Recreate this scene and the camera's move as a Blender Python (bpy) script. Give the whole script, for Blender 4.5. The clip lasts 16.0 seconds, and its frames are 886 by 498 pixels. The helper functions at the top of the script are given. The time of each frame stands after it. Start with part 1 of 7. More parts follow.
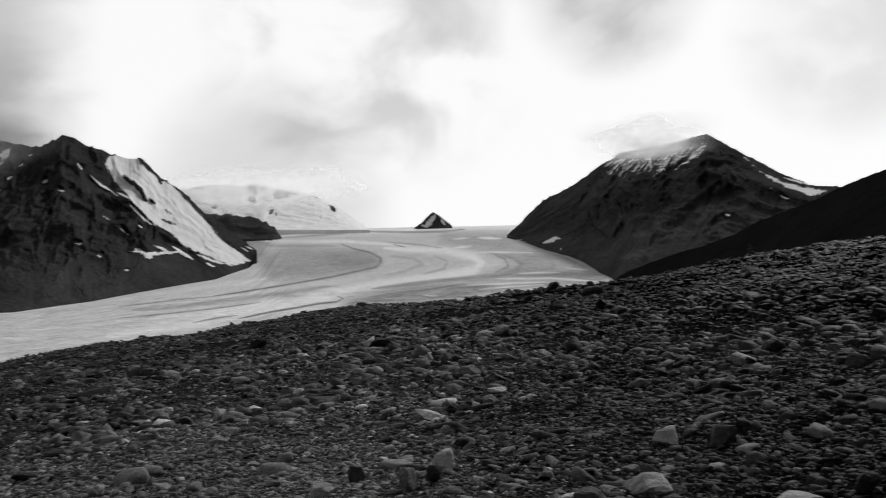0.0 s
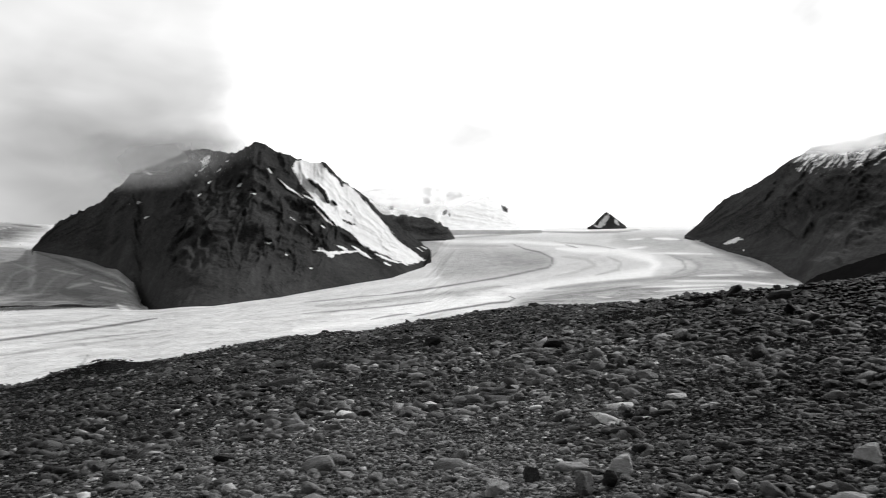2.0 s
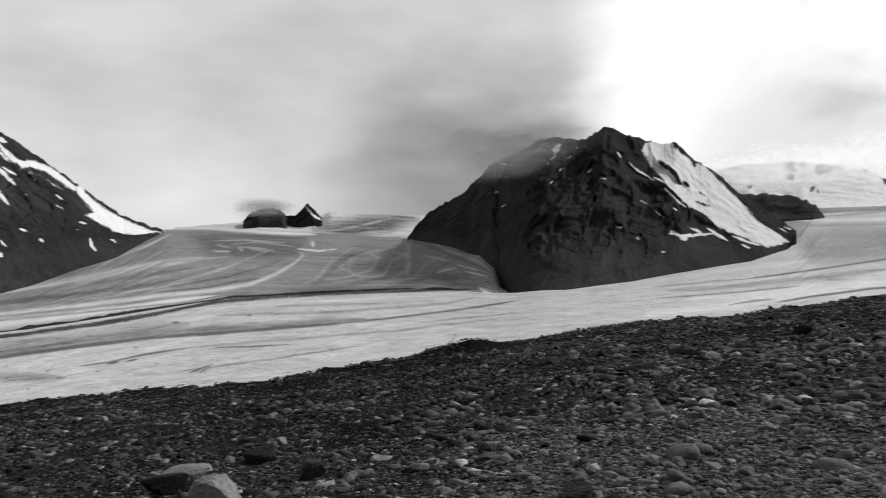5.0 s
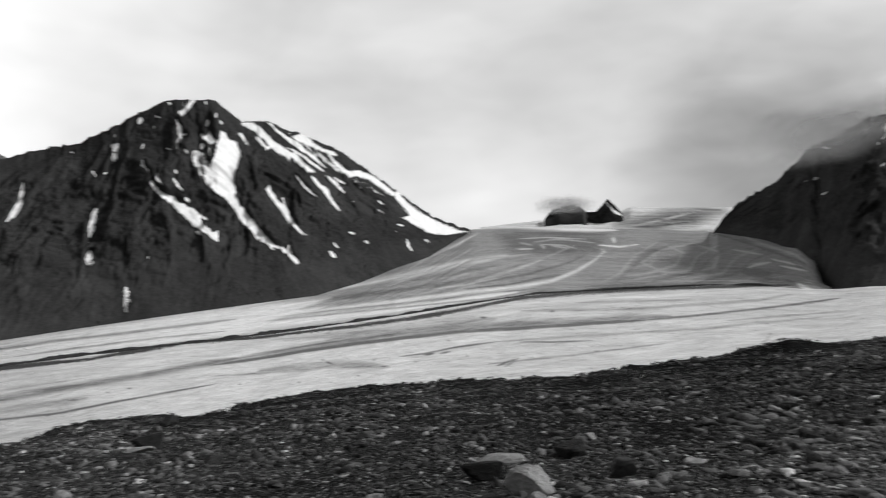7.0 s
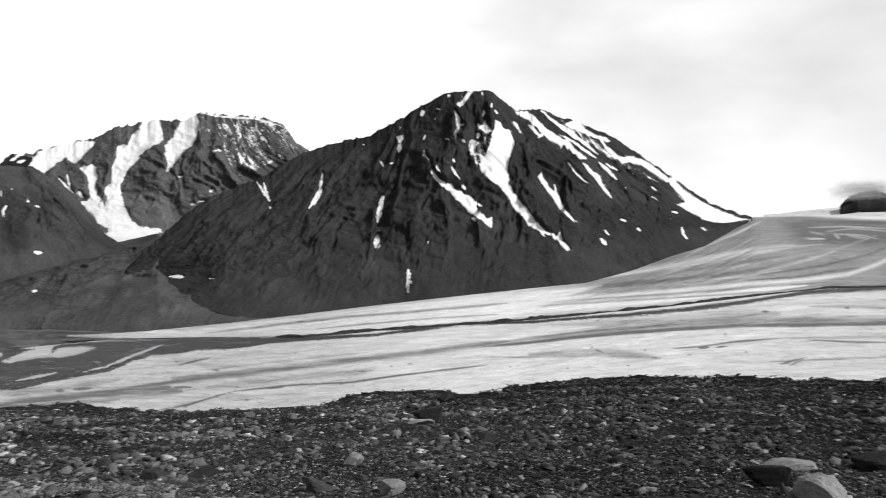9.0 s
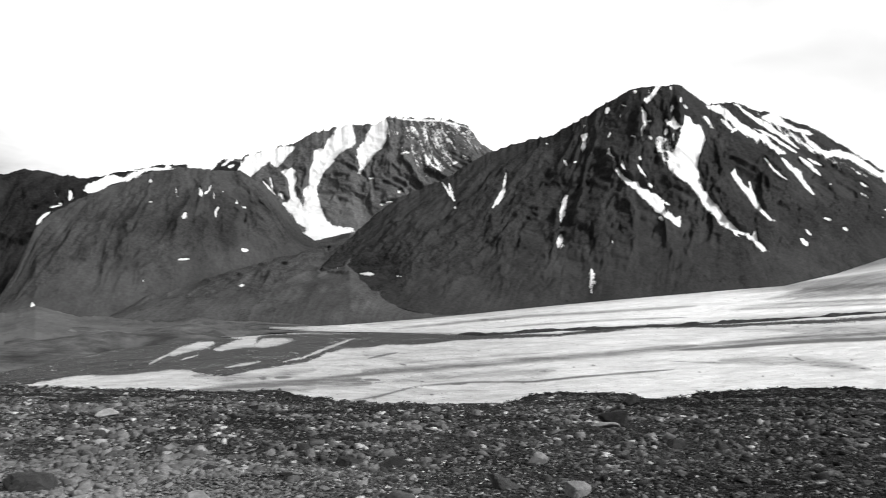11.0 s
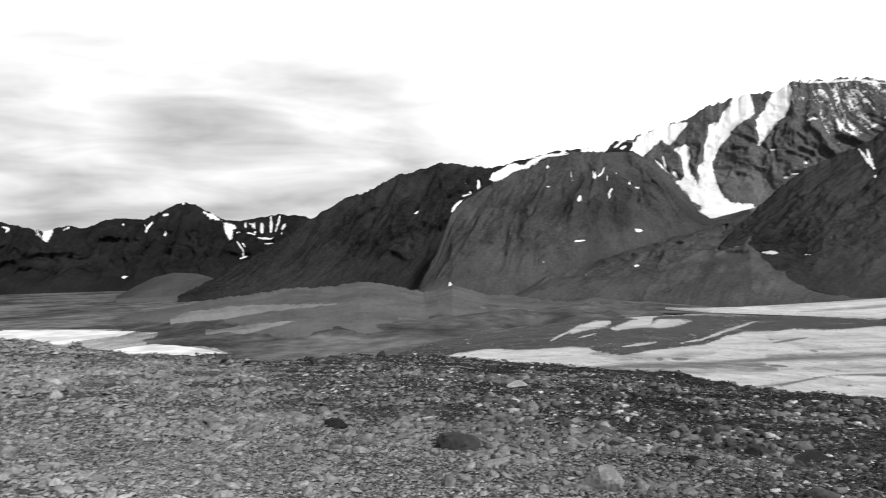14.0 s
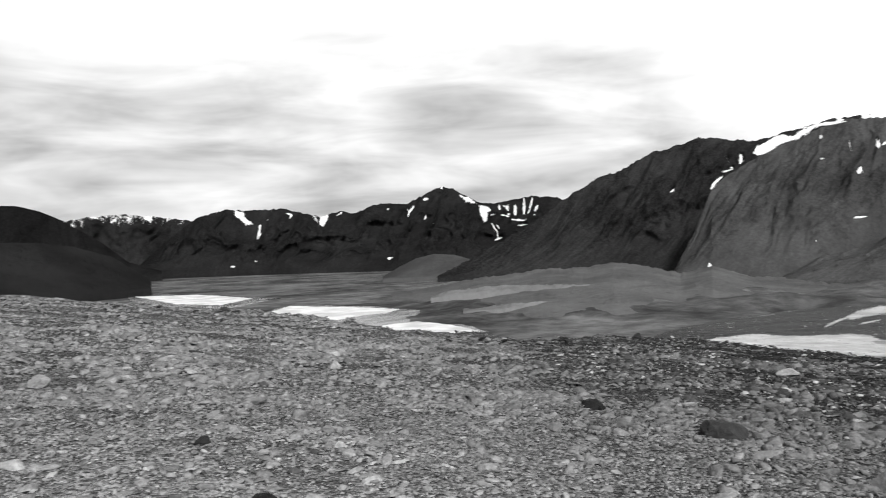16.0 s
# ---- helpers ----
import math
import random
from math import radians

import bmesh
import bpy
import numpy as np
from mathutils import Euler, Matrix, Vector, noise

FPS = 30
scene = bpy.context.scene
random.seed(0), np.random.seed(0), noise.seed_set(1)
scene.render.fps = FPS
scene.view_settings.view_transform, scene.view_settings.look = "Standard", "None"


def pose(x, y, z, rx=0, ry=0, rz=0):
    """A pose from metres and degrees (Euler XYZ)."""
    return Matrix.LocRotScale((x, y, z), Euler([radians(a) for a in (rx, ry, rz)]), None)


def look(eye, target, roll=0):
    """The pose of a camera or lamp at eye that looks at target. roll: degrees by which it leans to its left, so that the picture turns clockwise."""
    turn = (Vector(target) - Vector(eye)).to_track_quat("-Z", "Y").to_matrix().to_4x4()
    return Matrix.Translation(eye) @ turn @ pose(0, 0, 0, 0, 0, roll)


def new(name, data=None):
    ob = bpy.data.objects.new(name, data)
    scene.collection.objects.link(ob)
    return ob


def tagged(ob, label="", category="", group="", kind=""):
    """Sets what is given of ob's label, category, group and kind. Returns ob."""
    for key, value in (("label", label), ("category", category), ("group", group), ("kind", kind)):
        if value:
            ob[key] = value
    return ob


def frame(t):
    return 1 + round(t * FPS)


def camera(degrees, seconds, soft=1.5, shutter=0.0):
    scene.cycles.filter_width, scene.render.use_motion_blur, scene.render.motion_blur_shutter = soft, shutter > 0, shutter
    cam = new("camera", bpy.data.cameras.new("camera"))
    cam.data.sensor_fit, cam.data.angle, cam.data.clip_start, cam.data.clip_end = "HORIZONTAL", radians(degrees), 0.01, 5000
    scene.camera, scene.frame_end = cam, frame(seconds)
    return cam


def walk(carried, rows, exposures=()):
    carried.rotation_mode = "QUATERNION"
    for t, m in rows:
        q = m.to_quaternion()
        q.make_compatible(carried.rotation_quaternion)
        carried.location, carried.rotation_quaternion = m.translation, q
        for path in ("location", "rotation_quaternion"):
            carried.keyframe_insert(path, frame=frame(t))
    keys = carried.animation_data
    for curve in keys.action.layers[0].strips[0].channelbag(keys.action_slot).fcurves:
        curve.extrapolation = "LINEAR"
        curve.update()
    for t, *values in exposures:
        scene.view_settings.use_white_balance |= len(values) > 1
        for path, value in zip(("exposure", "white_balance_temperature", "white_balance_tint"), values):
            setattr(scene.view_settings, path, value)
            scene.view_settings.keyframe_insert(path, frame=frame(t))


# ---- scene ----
# A bare moraine above a glacier under a broken overcast; grey throughout, as monochrome film shows it.
# Bearings are degrees, positive to the left of +y; rises are degrees above the eye; distances are metres.
EYE = 1.6
ARM = 0.2  # the camera turns on an arm of this length

cam = camera(56.53, 16.0, soft=1.0, shutter=0.5)
ROWS = [
    (0, 0, 1, 1.5),
    (0.5, 3.96, 1.02, 1.44),
    (1, 6.76, 1.24, 1.27),
    (1.5, 9.09, 1.31, 1.11),
    (2, 11.89, 1.28, 0.98),
    (2.5, 16.12, 1.17, 1.18),
    (3, 20.06, 1.28, 1.54),
    (5.5, 40.03, 0.56, 1.76),
    (6, 44.22, 0.54, 2.03),
    (6.5, 49.43, 0.75, 2.15),
    (7, 56.68, 1.21, 2.38),
    (7.5, 63.05, 1.35, 2.25),
    (8, 66.87, 1.13, 2.09),
    (8.5, 71.32, 0.94, 1.62),
    (11, 87.97, 1.04, 0.62),
    (11.5, 92.06, 0.9, 0.79),
    (12, 96.74, 0.79, 0.93),
    (12.5, 101.31, 0.8, 1.3),
    (13, 105.58, 0.56, 1.7),
    (13.5, 110.34, 0.29, 1.66),
    (14, 114.88, 0.19, 1.56),
    (14.5, 118.48, -0.36, 1.45),
    (15, 123.64, -0.78, 1.74),
    (15.5, 128.61, -0.64, 1.98),
    (16, 132.31, -0.58, 2.13),
]
EXPOSURES = [(0.0, -0.8), (0.5, -0.68), (1.0, -0.38), (1.5, -0.18), (2.0, -0.06), (3.0, 0.0), (5.5, -0.66), (6.5, -0.58), (7.0, -0.45), (8.5, -0.15), (11.0, 0.08), (11.5, 0.3), (12.5, 0.45), (13.0, 0.38), (13.5, 0.36), (14.0, 0.0), (16.0, 0.0)]
walk(cam, [(t, pose(-ARM * math.sin(radians(yaw)), ARM * math.cos(radians(yaw)), EYE, 90 + pitch, roll, yaw)) for t, yaw, pitch, roll in ROWS], EXPOSURES)


# ---- node helpers ----
def N(tree, kind, **values):
    """A node; keys are input names (underscores for blanks) or node properties."""
    n = tree.nodes.new(kind)
    for key, value in values.items():
        name = key.replace("_", " ")
        if name in n.inputs:
            if hasattr(value, "is_linked"):
                tree.links.new(value, n.inputs[name])
            else:
                n.inputs[name].default_value = value
        else:
            setattr(n, key, value)
    return n


def M(tree, op, a, b=0.0, c=0.0, clamp=False):
    n = tree.nodes.new("ShaderNodeMath")
    n.operation, n.use_clamp = op, clamp
    for socket, value in zip(n.inputs, (a, b, c)):
        if hasattr(value, "is_linked"):
            tree.links.new(value, socket)
        else:
            socket.default_value = value
    return n.outputs[0]


def ramp(tree, value, lo, hi, a=0.0, b=1.0, smooth=True):
    n = tree.nodes.new("ShaderNodeMapRange")
    n.interpolation_type = "SMOOTHSTEP" if smooth else "LINEAR"
    for name, v in (("Value", value), ("From Min", lo), ("From Max", hi), ("To Min", a), ("To Max", b)):
        if hasattr(v, "is_linked"):
            tree.links.new(v, n.inputs[name])
        else:
            n.inputs[name].default_value = v
    return n.outputs[0]


def mixv(tree, fac, a, b):
    """a where fac is 0, b where it is 1."""
    return M(tree, "ADD", M(tree, "MULTIPLY", M(tree, "SUBTRACT", 1.0, fac), a), M(tree, "MULTIPLY", fac, b))


def scaled(tree, vector, xyz):
    n = tree.nodes.new("ShaderNodeVectorMath")
    n.operation = "MULTIPLY"
    tree.links.new(vector, n.inputs[0])
    n.inputs[1].default_value = xyz
    return n.outputs[0]


def noise_of(tree, vector, scale, detail=4.0, rough=0.55, distort=0.0):
    return N(tree, "ShaderNodeTexNoise", Vector=vector, Scale=scale, Detail=detail, Roughness=rough, Distortion=distort).outputs[0]


def heading(bearing, rise):
    b, e = radians(bearing), radians(rise)
    return Vector((-math.sin(b) * math.cos(e), math.cos(b) * math.cos(e), math.sin(e)))


# ---- sky and sun ----
SUN_BEARING, SUN_RISE = -35.0, 36.0
world = bpy.data.worlds.new("overcast")
scene.world = world
world.use_nodes = True
wt = world.node_tree
wt.nodes.clear()
coords = wt.nodes.new("ShaderNodeTexCoord")
ray = coords.outputs["Generated"]
sky = N(wt, "ShaderNodeTexSky", sky_type="NISHITA", sun_disc=False, sun_elevation=radians(SUN_RISE), sun_rotation=radians(-SUN_BEARING))
clear = M(wt, "MULTIPLY", N(wt, "ShaderNodeRGBToBW", Color=sky.outputs[0]).outputs[0], 0.1)
split = N(wt, "ShaderNodeSeparateXYZ", Vector=ray)
rise_z = M(wt, "MAXIMUM", split.outputs[2], 0.0)
shifted = N(wt, "ShaderNodeVectorMath", operation="ADD")
wt.links.new(ray, shifted.inputs[0])
shifted.inputs[1].default_value = (7.37, 3.21, 5.83)
deck = scaled(wt, shifted.outputs[0], (1.0, 1.0, 2.4))


big = noise_of(wt, deck, 3.7, 3.0, 0.5, 0.2)
fine = noise_of(wt, scaled(wt, ray, (1.0, 1.0, 2.0)), 9.0, 4.0, 0.5, 0.6)
layer = noise_of(wt, scaled(wt, ray, (1.0, 1.0, 5.0)), 5.0, 4.0, 0.5, 0.35)
soft = M(wt, "ADD", M(wt, "MULTIPLY", M(wt, "SUBTRACT", big, 0.5), 1.7), M(wt, "MULTIPLY", M(wt, "SUBTRACT", fine, 0.5), 0.4))
bands = M(wt, "ADD", M(wt, "MULTIPLY", M(wt, "SUBTRACT", layer, 0.5), 2.8), M(wt, "MULTIPLY", M(wt, "SUBTRACT", fine, 0.5), 0.6))


def left_of(bearing, width):
    """0 to the right of a bearing and 1 to its left, across a soft upright border."""
    n = wt.nodes.new("ShaderNodeVectorMath")
    n.operation = "DOT_PRODUCT"
    wt.links.new(ray, n.inputs[0])
    n.inputs[1].default_value = (-math.cos(radians(bearing)), -math.sin(radians(bearing)), 0.0)
    return ramp(wt, M(wt, "ADD", n.outputs["Value"], M(wt, "MULTIPLY", M(wt, "SUBTRACT", fine, 0.5), 0.06)), 0.0, width)


def toward(bearing, rise, inner, outer):
    """1 inside a cone of directions, 0 outside it, with a ragged border."""
    n = wt.nodes.new("ShaderNodeVectorMath")
    n.operation = "DOT_PRODUCT"
    wt.links.new(ray, n.inputs[0])
    n.inputs[1].default_value = heading(bearing, rise)
    lo, hi = math.cos(radians(outer)), math.cos(radians(inner))
    return ramp(wt, M(wt, "ADD", n.outputs["Value"], M(wt, "MULTIPLY", soft, 0.25 * (hi - lo))), lo, hi)


def mass(bearing, rise, inner, outer, depth, swing, texture):
    """How much a cloud mass in that direction takes from the white."""
    return M(wt, "MULTIPLY", toward(bearing, rise, inner, outer), M(wt, "MAXIMUM", M(wt, "ADD", depth, M(wt, "MULTIPLY", texture, swing)), 0.0))


dim = M(wt, "ADD", mass(42, 14, 12, 56, 0.41, 0.24, soft), mass(33, 4, 1, 13, 0.26, 0.06, soft))
dim = M(wt, "MULTIPLY", dim, left_of(21.8, 0.11))
dim = M(wt, "ADD", dim, mass(12, 4, 3, 10, 0.28, 0.02, soft))
# Unseen cloud behind the view, added to darken faces turned to the eye.
dim = M(wt, "ADD", dim, mass(-140, 26, 42, 60, 0.88, 0.1, soft))
puffs = ramp(wt, noise_of(wt, scaled(wt, ray, (1.0, 1.0, 1.4)), 7.0, 4.0, 0.5, 0.4), 0.36, 0.66)
for args in ((5, 15, 4, 12, 0.0, 0.34), (-12, 18.5, 2, 7, 0.2, 0.3), (-27, 14, 2, 8, 0.08, 0.16)):
    dim = M(wt, "ADD", dim, mass(*args, puffs))
stratus = M(wt, "MULTIPLY", ramp(wt, rise_z, 0.40, 0.14), toward(156, 4, 32, 54))
dim = M(wt, "ADD", dim, M(wt, "MULTIPLY", stratus, M(wt, "MAXIMUM", M(wt, "ADD", 0.55, M(wt, "MULTIPLY", bands, 0.32)), 0.0)))
# The unseen zenith is dimmed to weaken the fill light.
overhead = M(wt, "MULTIPLY", ramp(wt, rise_z, 0.38, 0.62), M(wt, "ADD", 0.64, M(wt, "MULTIPLY", soft, 0.4)))
dim = M(wt, "MINIMUM", M(wt, "ADD", dim, overhead), 0.93)
cloud = M(wt, "MULTIPLY", 1.75, M(wt, "SUBTRACT", 1.0, dim))
value = mixv(wt, 0.94, clear, cloud)
shade = N(wt, "ShaderNodeCombineColor", Red=value, Green=value, Blue=value)
back = N(wt, "ShaderNodeBackground", Color=shade.outputs[0], Strength=1.0)
wt.links.new(back.outputs[0], N(wt, "ShaderNodeOutputWorld").inputs[0])

sun = new("sun", bpy.data.lights.new("sun", "SUN"))
sun.data.energy, sun.data.angle, sun.data.color = 3.7, radians(6), (1.0, 1.0, 1.0)
sun.matrix_world = look(heading(SUN_BEARING, SUN_RISE) * 100, (0, 0, 0))


# ---- materials ----
def material(name, build, rough=0.9, spec=0.2):
    m = bpy.data.materials.new(name)
    m.use_nodes = True
    t = m.node_tree
    t.nodes.clear()
    where = t.nodes.new("ShaderNodeNewGeometry").outputs["Position"]
    tone, height, strength, gloss = build(t, where)
    colour = N(t, "ShaderNodeCombineColor", Red=tone, Green=tone, Blue=tone).outputs[0]
    s = t.nodes.new("ShaderNodeBsdfPrincipled")
    t.links.new(colour, s.inputs["Base Color"])
    s.inputs["Specular IOR Level"].default_value = spec
    if gloss is None:
        s.inputs["Roughness"].default_value = rough
    else:
        t.links.new(gloss, s.inputs["Roughness"])
    if height is not None:
        b = N(t, "ShaderNodeBump", Height=height, Strength=1.0, Distance=strength)
        t.links.new(b.outputs[0], s.inputs["Normal"])
    t.links.new(s.outputs[0], N(t, "ShaderNodeOutputMaterial").inputs[0])
    return m


def attribute(t, name):
    return N(t, "ShaderNodeAttribute", attribute_name=name).outputs["Fac"]


def mountain_rock(base, snow_tone=0.86, scree=1.0):
    def build(t, where):
        v = scaled(t, where, (1, 1, 0.8))
        broad = noise_of(t, v, 0.006, 5, 0.6)
        mid = noise_of(t, v, 0.03, 6, 0.65)
        grain = noise_of(t, where, 0.11, 6, 0.72)
        fall = N(t, "ShaderNodeCombineXYZ", X=attribute(t, "fall"), Y=attribute(t, "up"), Z=0.0).outputs[0]
        thread = noise_of(t, scaled(t, fall, (3.0, 2.6, 1)), 1.0, 6, 0.62, 0.8)
        spine = attribute(t, "spine")
        crag = ramp(t, M(t, "ADD", spine, M(t, "MULTIPLY", M(t, "SUBTRACT", mid, 0.5), 1.2)), 0.22, 0.62)
        tone = M(t, "MULTIPLY", base, ramp(t, broad, 0.3, 0.7, 0.8, 1.25))
        tone = M(t, "MULTIPLY", tone, ramp(t, crag, 0.0, 1.0, 1.0 + 0.12 * scree, 1.0 - 0.1 * scree))
        tone = M(t, "MULTIPLY", tone, ramp(t, thread, 0.3, 0.7, 1.0 - 0.12 * scree, 1.0 + 0.15 * scree))
        tone = M(t, "MULTIPLY", tone, mixv(t, crag, ramp(t, grain, 0.25, 0.75, 1 - 0.25 * scree, 1 + 0.25 * scree), ramp(t, grain, 0.3, 0.7, 1 - 0.4 * scree, 1 + 0.45 * scree)))
        # Shade in the gullies, put into the rock colour along the rills.
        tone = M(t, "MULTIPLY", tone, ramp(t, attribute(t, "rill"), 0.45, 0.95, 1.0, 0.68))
        edge = M(t, "ADD", M(t, "MULTIPLY", M(t, "SUBTRACT", mid, 0.5), 1.5), M(t, "MULTIPLY", M(t, "SUBTRACT", grain, 0.5), 1.2))
        edge = M(t, "ADD", edge, M(t, "MULTIPLY", M(t, "SUBTRACT", thread, 0.5), 2.2))
        edge = M(t, "SUBTRACT", edge, M(t, "MULTIPLY", M(t, "SUBTRACT", spine, 0.4), 0.5))
        lying = attribute(t, "snow")
        snow = ramp(t, M(t, "ADD", lying, M(t, "MULTIPLY", edge, M(t, "MULTIPLY", ramp(t, lying, 0.0, 0.2), ramp(t, lying, 1.0, 0.8)))), 0.46, 0.74)
        white = M(t, "MULTIPLY", snow_tone, ramp(t, mid, 0.3, 0.7, 0.88, 1.05))
        tone = mixv(t, snow, tone, white)
        height = M(t, "ADD", M(t, "MULTIPLY", mid, 4.0), M(t, "MULTIPLY", grain, 2.4 * scree))
        height = M(t, "MULTIPLY", height, M(t, "MULTIPLY", ramp(t, crag, 0.0, 1.0, 0.35, 1.0), M(t, "SUBTRACT", 1.0, M(t, "MULTIPLY", snow, 0.75))))
        return tone, height, 1.0, None
    return build


def ice_tone(t, where):
    flow = N(t, "ShaderNodeCombineXYZ", X=attribute(t, "along"), Y=attribute(t, "across"), Z=0.0).outputs[0]
    streak = noise_of(t, scaled(t, flow, (1.5, 24.0, 1)), 1.1, 8, 0.72, 0.35)
    thin = noise_of(t, scaled(t, flow, (2.2, 80.0, 1)), 1.3, 5, 0.65, 0.2)
    patch = noise_of(t, scaled(t, where, (1, 1, 1)), 0.006, 4, 0.6)
    grit = noise_of(t, where, 0.045, 6, 0.7)
    tone = attribute(t, "tone")
    tone = M(t, "ADD", tone, M(t, "MULTIPLY", M(t, "MULTIPLY", M(t, "SUBTRACT", streak, 0.5), attribute(t, "lined")), 0.8))
    tone = M(t, "ADD", tone, M(t, "MULTIPLY", M(t, "MULTIPLY", M(t, "SUBTRACT", thin, 0.5), attribute(t, "lined")), 0.35))
    tone = M(t, "ADD", tone, M(t, "MULTIPLY", M(t, "SUBTRACT", patch, 0.5), 0.22))
    tone = M(t, "ADD", tone, M(t, "MULTIPLY", M(t, "SUBTRACT", grit, 0.5), 0.3))
    dash = noise_of(t, scaled(t, flow, (7.0, 110.0, 1)), 1.0, 4, 0.6, 0.4)
    tone = M(t, "SUBTRACT", tone, M(t, "MULTIPLY", M(t, "MULTIPLY", ramp(t, dash, 0.6, 0.68), 0.22), attribute(t, "lined")))
    speck = ramp(t, noise_of(t, where, 0.22, 3, 0.6), 0.64, 0.72)
    tone = M(t, "SUBTRACT", tone, M(t, "MULTIPLY", M(t, "MULTIPLY", speck, 0.3), attribute(t, "lined")))
    tone = M(t, "MINIMUM", M(t, "MAXIMUM", tone, 0.12), 0.86)
    fleck = noise_of(t, where, 0.24, 5, 0.7)
    rubble = ramp(t, M(t, "ADD", M(t, "ADD", attribute(t, "rubble"), M(t, "MULTIPLY", M(t, "SUBTRACT", fleck, 0.5), 2.6)), M(t, "ADD", M(t, "MULTIPLY", M(t, "SUBTRACT", grit, 0.5), 1.4), M(t, "MULTIPLY", M(t, "SUBTRACT", streak, 0.5), 1.4))), 0.5, 0.68)
    stones = M(t, "MULTIPLY", 0.017, ramp(t, grit, 0.3, 0.7, 0.6, 1.6))
    tone = mixv(t, rubble, tone, stones)
    height = M(t, "ADD", M(t, "MULTIPLY", streak, 3.0), M(t, "MULTIPLY", grit, 4.0))
    return tone, height, 1.0, None


def ground_tone(t, where):
    far = attribute(t, "valley")
    speck = N(t, "ShaderNodeTexVoronoi", Vector=where, Scale=16.0)
    cell = N(t, "ShaderNodeSeparateColor", Color=speck.outputs["Color"]).outputs[0]
    small = N(t, "ShaderNodeTexVoronoi", Vector=where, Scale=45.0)
    cell2 = N(t, "ShaderNodeSeparateColor", Color=small.outputs["Color"]).outputs[0]
    patch = noise_of(t, where, 0.35, 5, 0.6)
    wide = noise_of(t, where, 0.06, 4, 0.6)
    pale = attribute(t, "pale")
    # Steeper than the stones' power: shade in their gaps is put into the ground.
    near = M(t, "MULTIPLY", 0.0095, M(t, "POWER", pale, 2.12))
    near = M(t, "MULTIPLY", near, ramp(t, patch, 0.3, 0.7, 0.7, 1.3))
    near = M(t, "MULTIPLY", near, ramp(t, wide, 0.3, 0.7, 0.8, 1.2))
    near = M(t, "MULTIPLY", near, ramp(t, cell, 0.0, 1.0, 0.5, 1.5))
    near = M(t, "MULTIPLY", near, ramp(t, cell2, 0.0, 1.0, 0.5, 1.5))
    v = scaled(t, where, (1, 1, 0.3))
    broad = noise_of(t, v, 0.004, 6, 0.6, 0.5)
    mid = noise_of(t, v, 0.022, 6, 0.65)
    valley = M(t, "MULTIPLY", 0.095, ramp(t, broad, 0.32, 0.68, 0.5, 1.6))
    valley = M(t, "MULTIPLY", valley, ramp(t, mid, 0.3, 0.7, 0.65, 1.35))
    tone = mixv(t, far, near, valley)
    height = M(t, "ADD", M(t, "MULTIPLY", M(t, "SUBTRACT", 1.0, speck.outputs["Distance"]), 0.06), M(t, "MULTIPLY", M(t, "SUBTRACT", 1.0, small.outputs["Distance"]), 0.03))
    height = M(t, "MULTIPLY", height, M(t, "SUBTRACT", 1.0, far))
    height = M(t, "ADD", height, M(t, "MULTIPLY", M(t, "MULTIPLY", mid, far), 8.0))
    return tone, height, 1.0, None


def stone_tone(dark, light, pick):
    def build(t, where):
        geo = t.nodes.new("ShaderNodeNewGeometry").outputs["Random Per Island"]
        own = geo if pick == "island" else t.nodes.new("ShaderNodeObjectInfo").outputs["Random"]
        grain = noise_of(t, where, 22.0, 6, 0.7)
        blotch = noise_of(t, where, 5.0, 4, 0.6)
        if pick == "island":
            # Stones carry the painted back and front light in their tone.
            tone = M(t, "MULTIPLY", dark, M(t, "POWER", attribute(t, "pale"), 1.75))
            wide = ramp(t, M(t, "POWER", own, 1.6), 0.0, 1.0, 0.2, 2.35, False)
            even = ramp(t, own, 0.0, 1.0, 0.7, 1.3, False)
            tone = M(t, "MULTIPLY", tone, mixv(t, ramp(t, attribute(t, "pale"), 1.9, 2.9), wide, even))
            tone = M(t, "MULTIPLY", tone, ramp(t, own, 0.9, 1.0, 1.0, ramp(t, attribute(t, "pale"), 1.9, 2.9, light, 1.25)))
            tone = M(t, "MINIMUM", tone, 0.6)
        else:
            tone = M(t, "MULTIPLY", dark, M(t, "POWER", light / dark, M(t, "POWER", own, 1.6)))
        tone = M(t, "MULTIPLY", tone, ramp(t, blotch, 0.3, 0.7, 0.75, 1.25))
        tone = M(t, "MULTIPLY", tone, ramp(t, grain, 0.25, 0.75, 0.7, 1.3))
        return tone, M(t, "ADD", M(t, "MULTIPLY", grain, 0.02), M(t, "MULTIPLY", blotch, 0.04)), 1.0, None
    return build


MAT_NEAR = material("moraine_ground", ground_tone, spec=0.0)
MAT_ICE = material("glacier_ice", ice_tone, rough=0.6, spec=0.3)
MAT_STONES = material("small_stones", stone_tone(0.026, 2.6, "island"), rough=0.62, spec=0.05)
MAT_ROCK = material("grey_boulder", stone_tone(0.03, 0.12, "object"), rough=0.7, spec=0.12)
MAT_PALE = material("pale_boulder", stone_tone(0.18, 0.32, "object"), rough=0.7, spec=0.3)
MAT_DARK = material("dark_boulder", stone_tone(0.014, 0.04, "object"), rough=0.7, spec=0.08)
MAT_RUBBLE = material("moraine_rubble", lambda t, w: (M(t, "MULTIPLY", 0.035, ramp(t, noise_of(t, w, 0.08, 6, 0.7), 0.3, 0.7, 0.5, 1.7)), M(t, "MULTIPLY", noise_of(t, w, 0.15, 5, 0.7), 4.0), 1.0, None), spec=0.05)
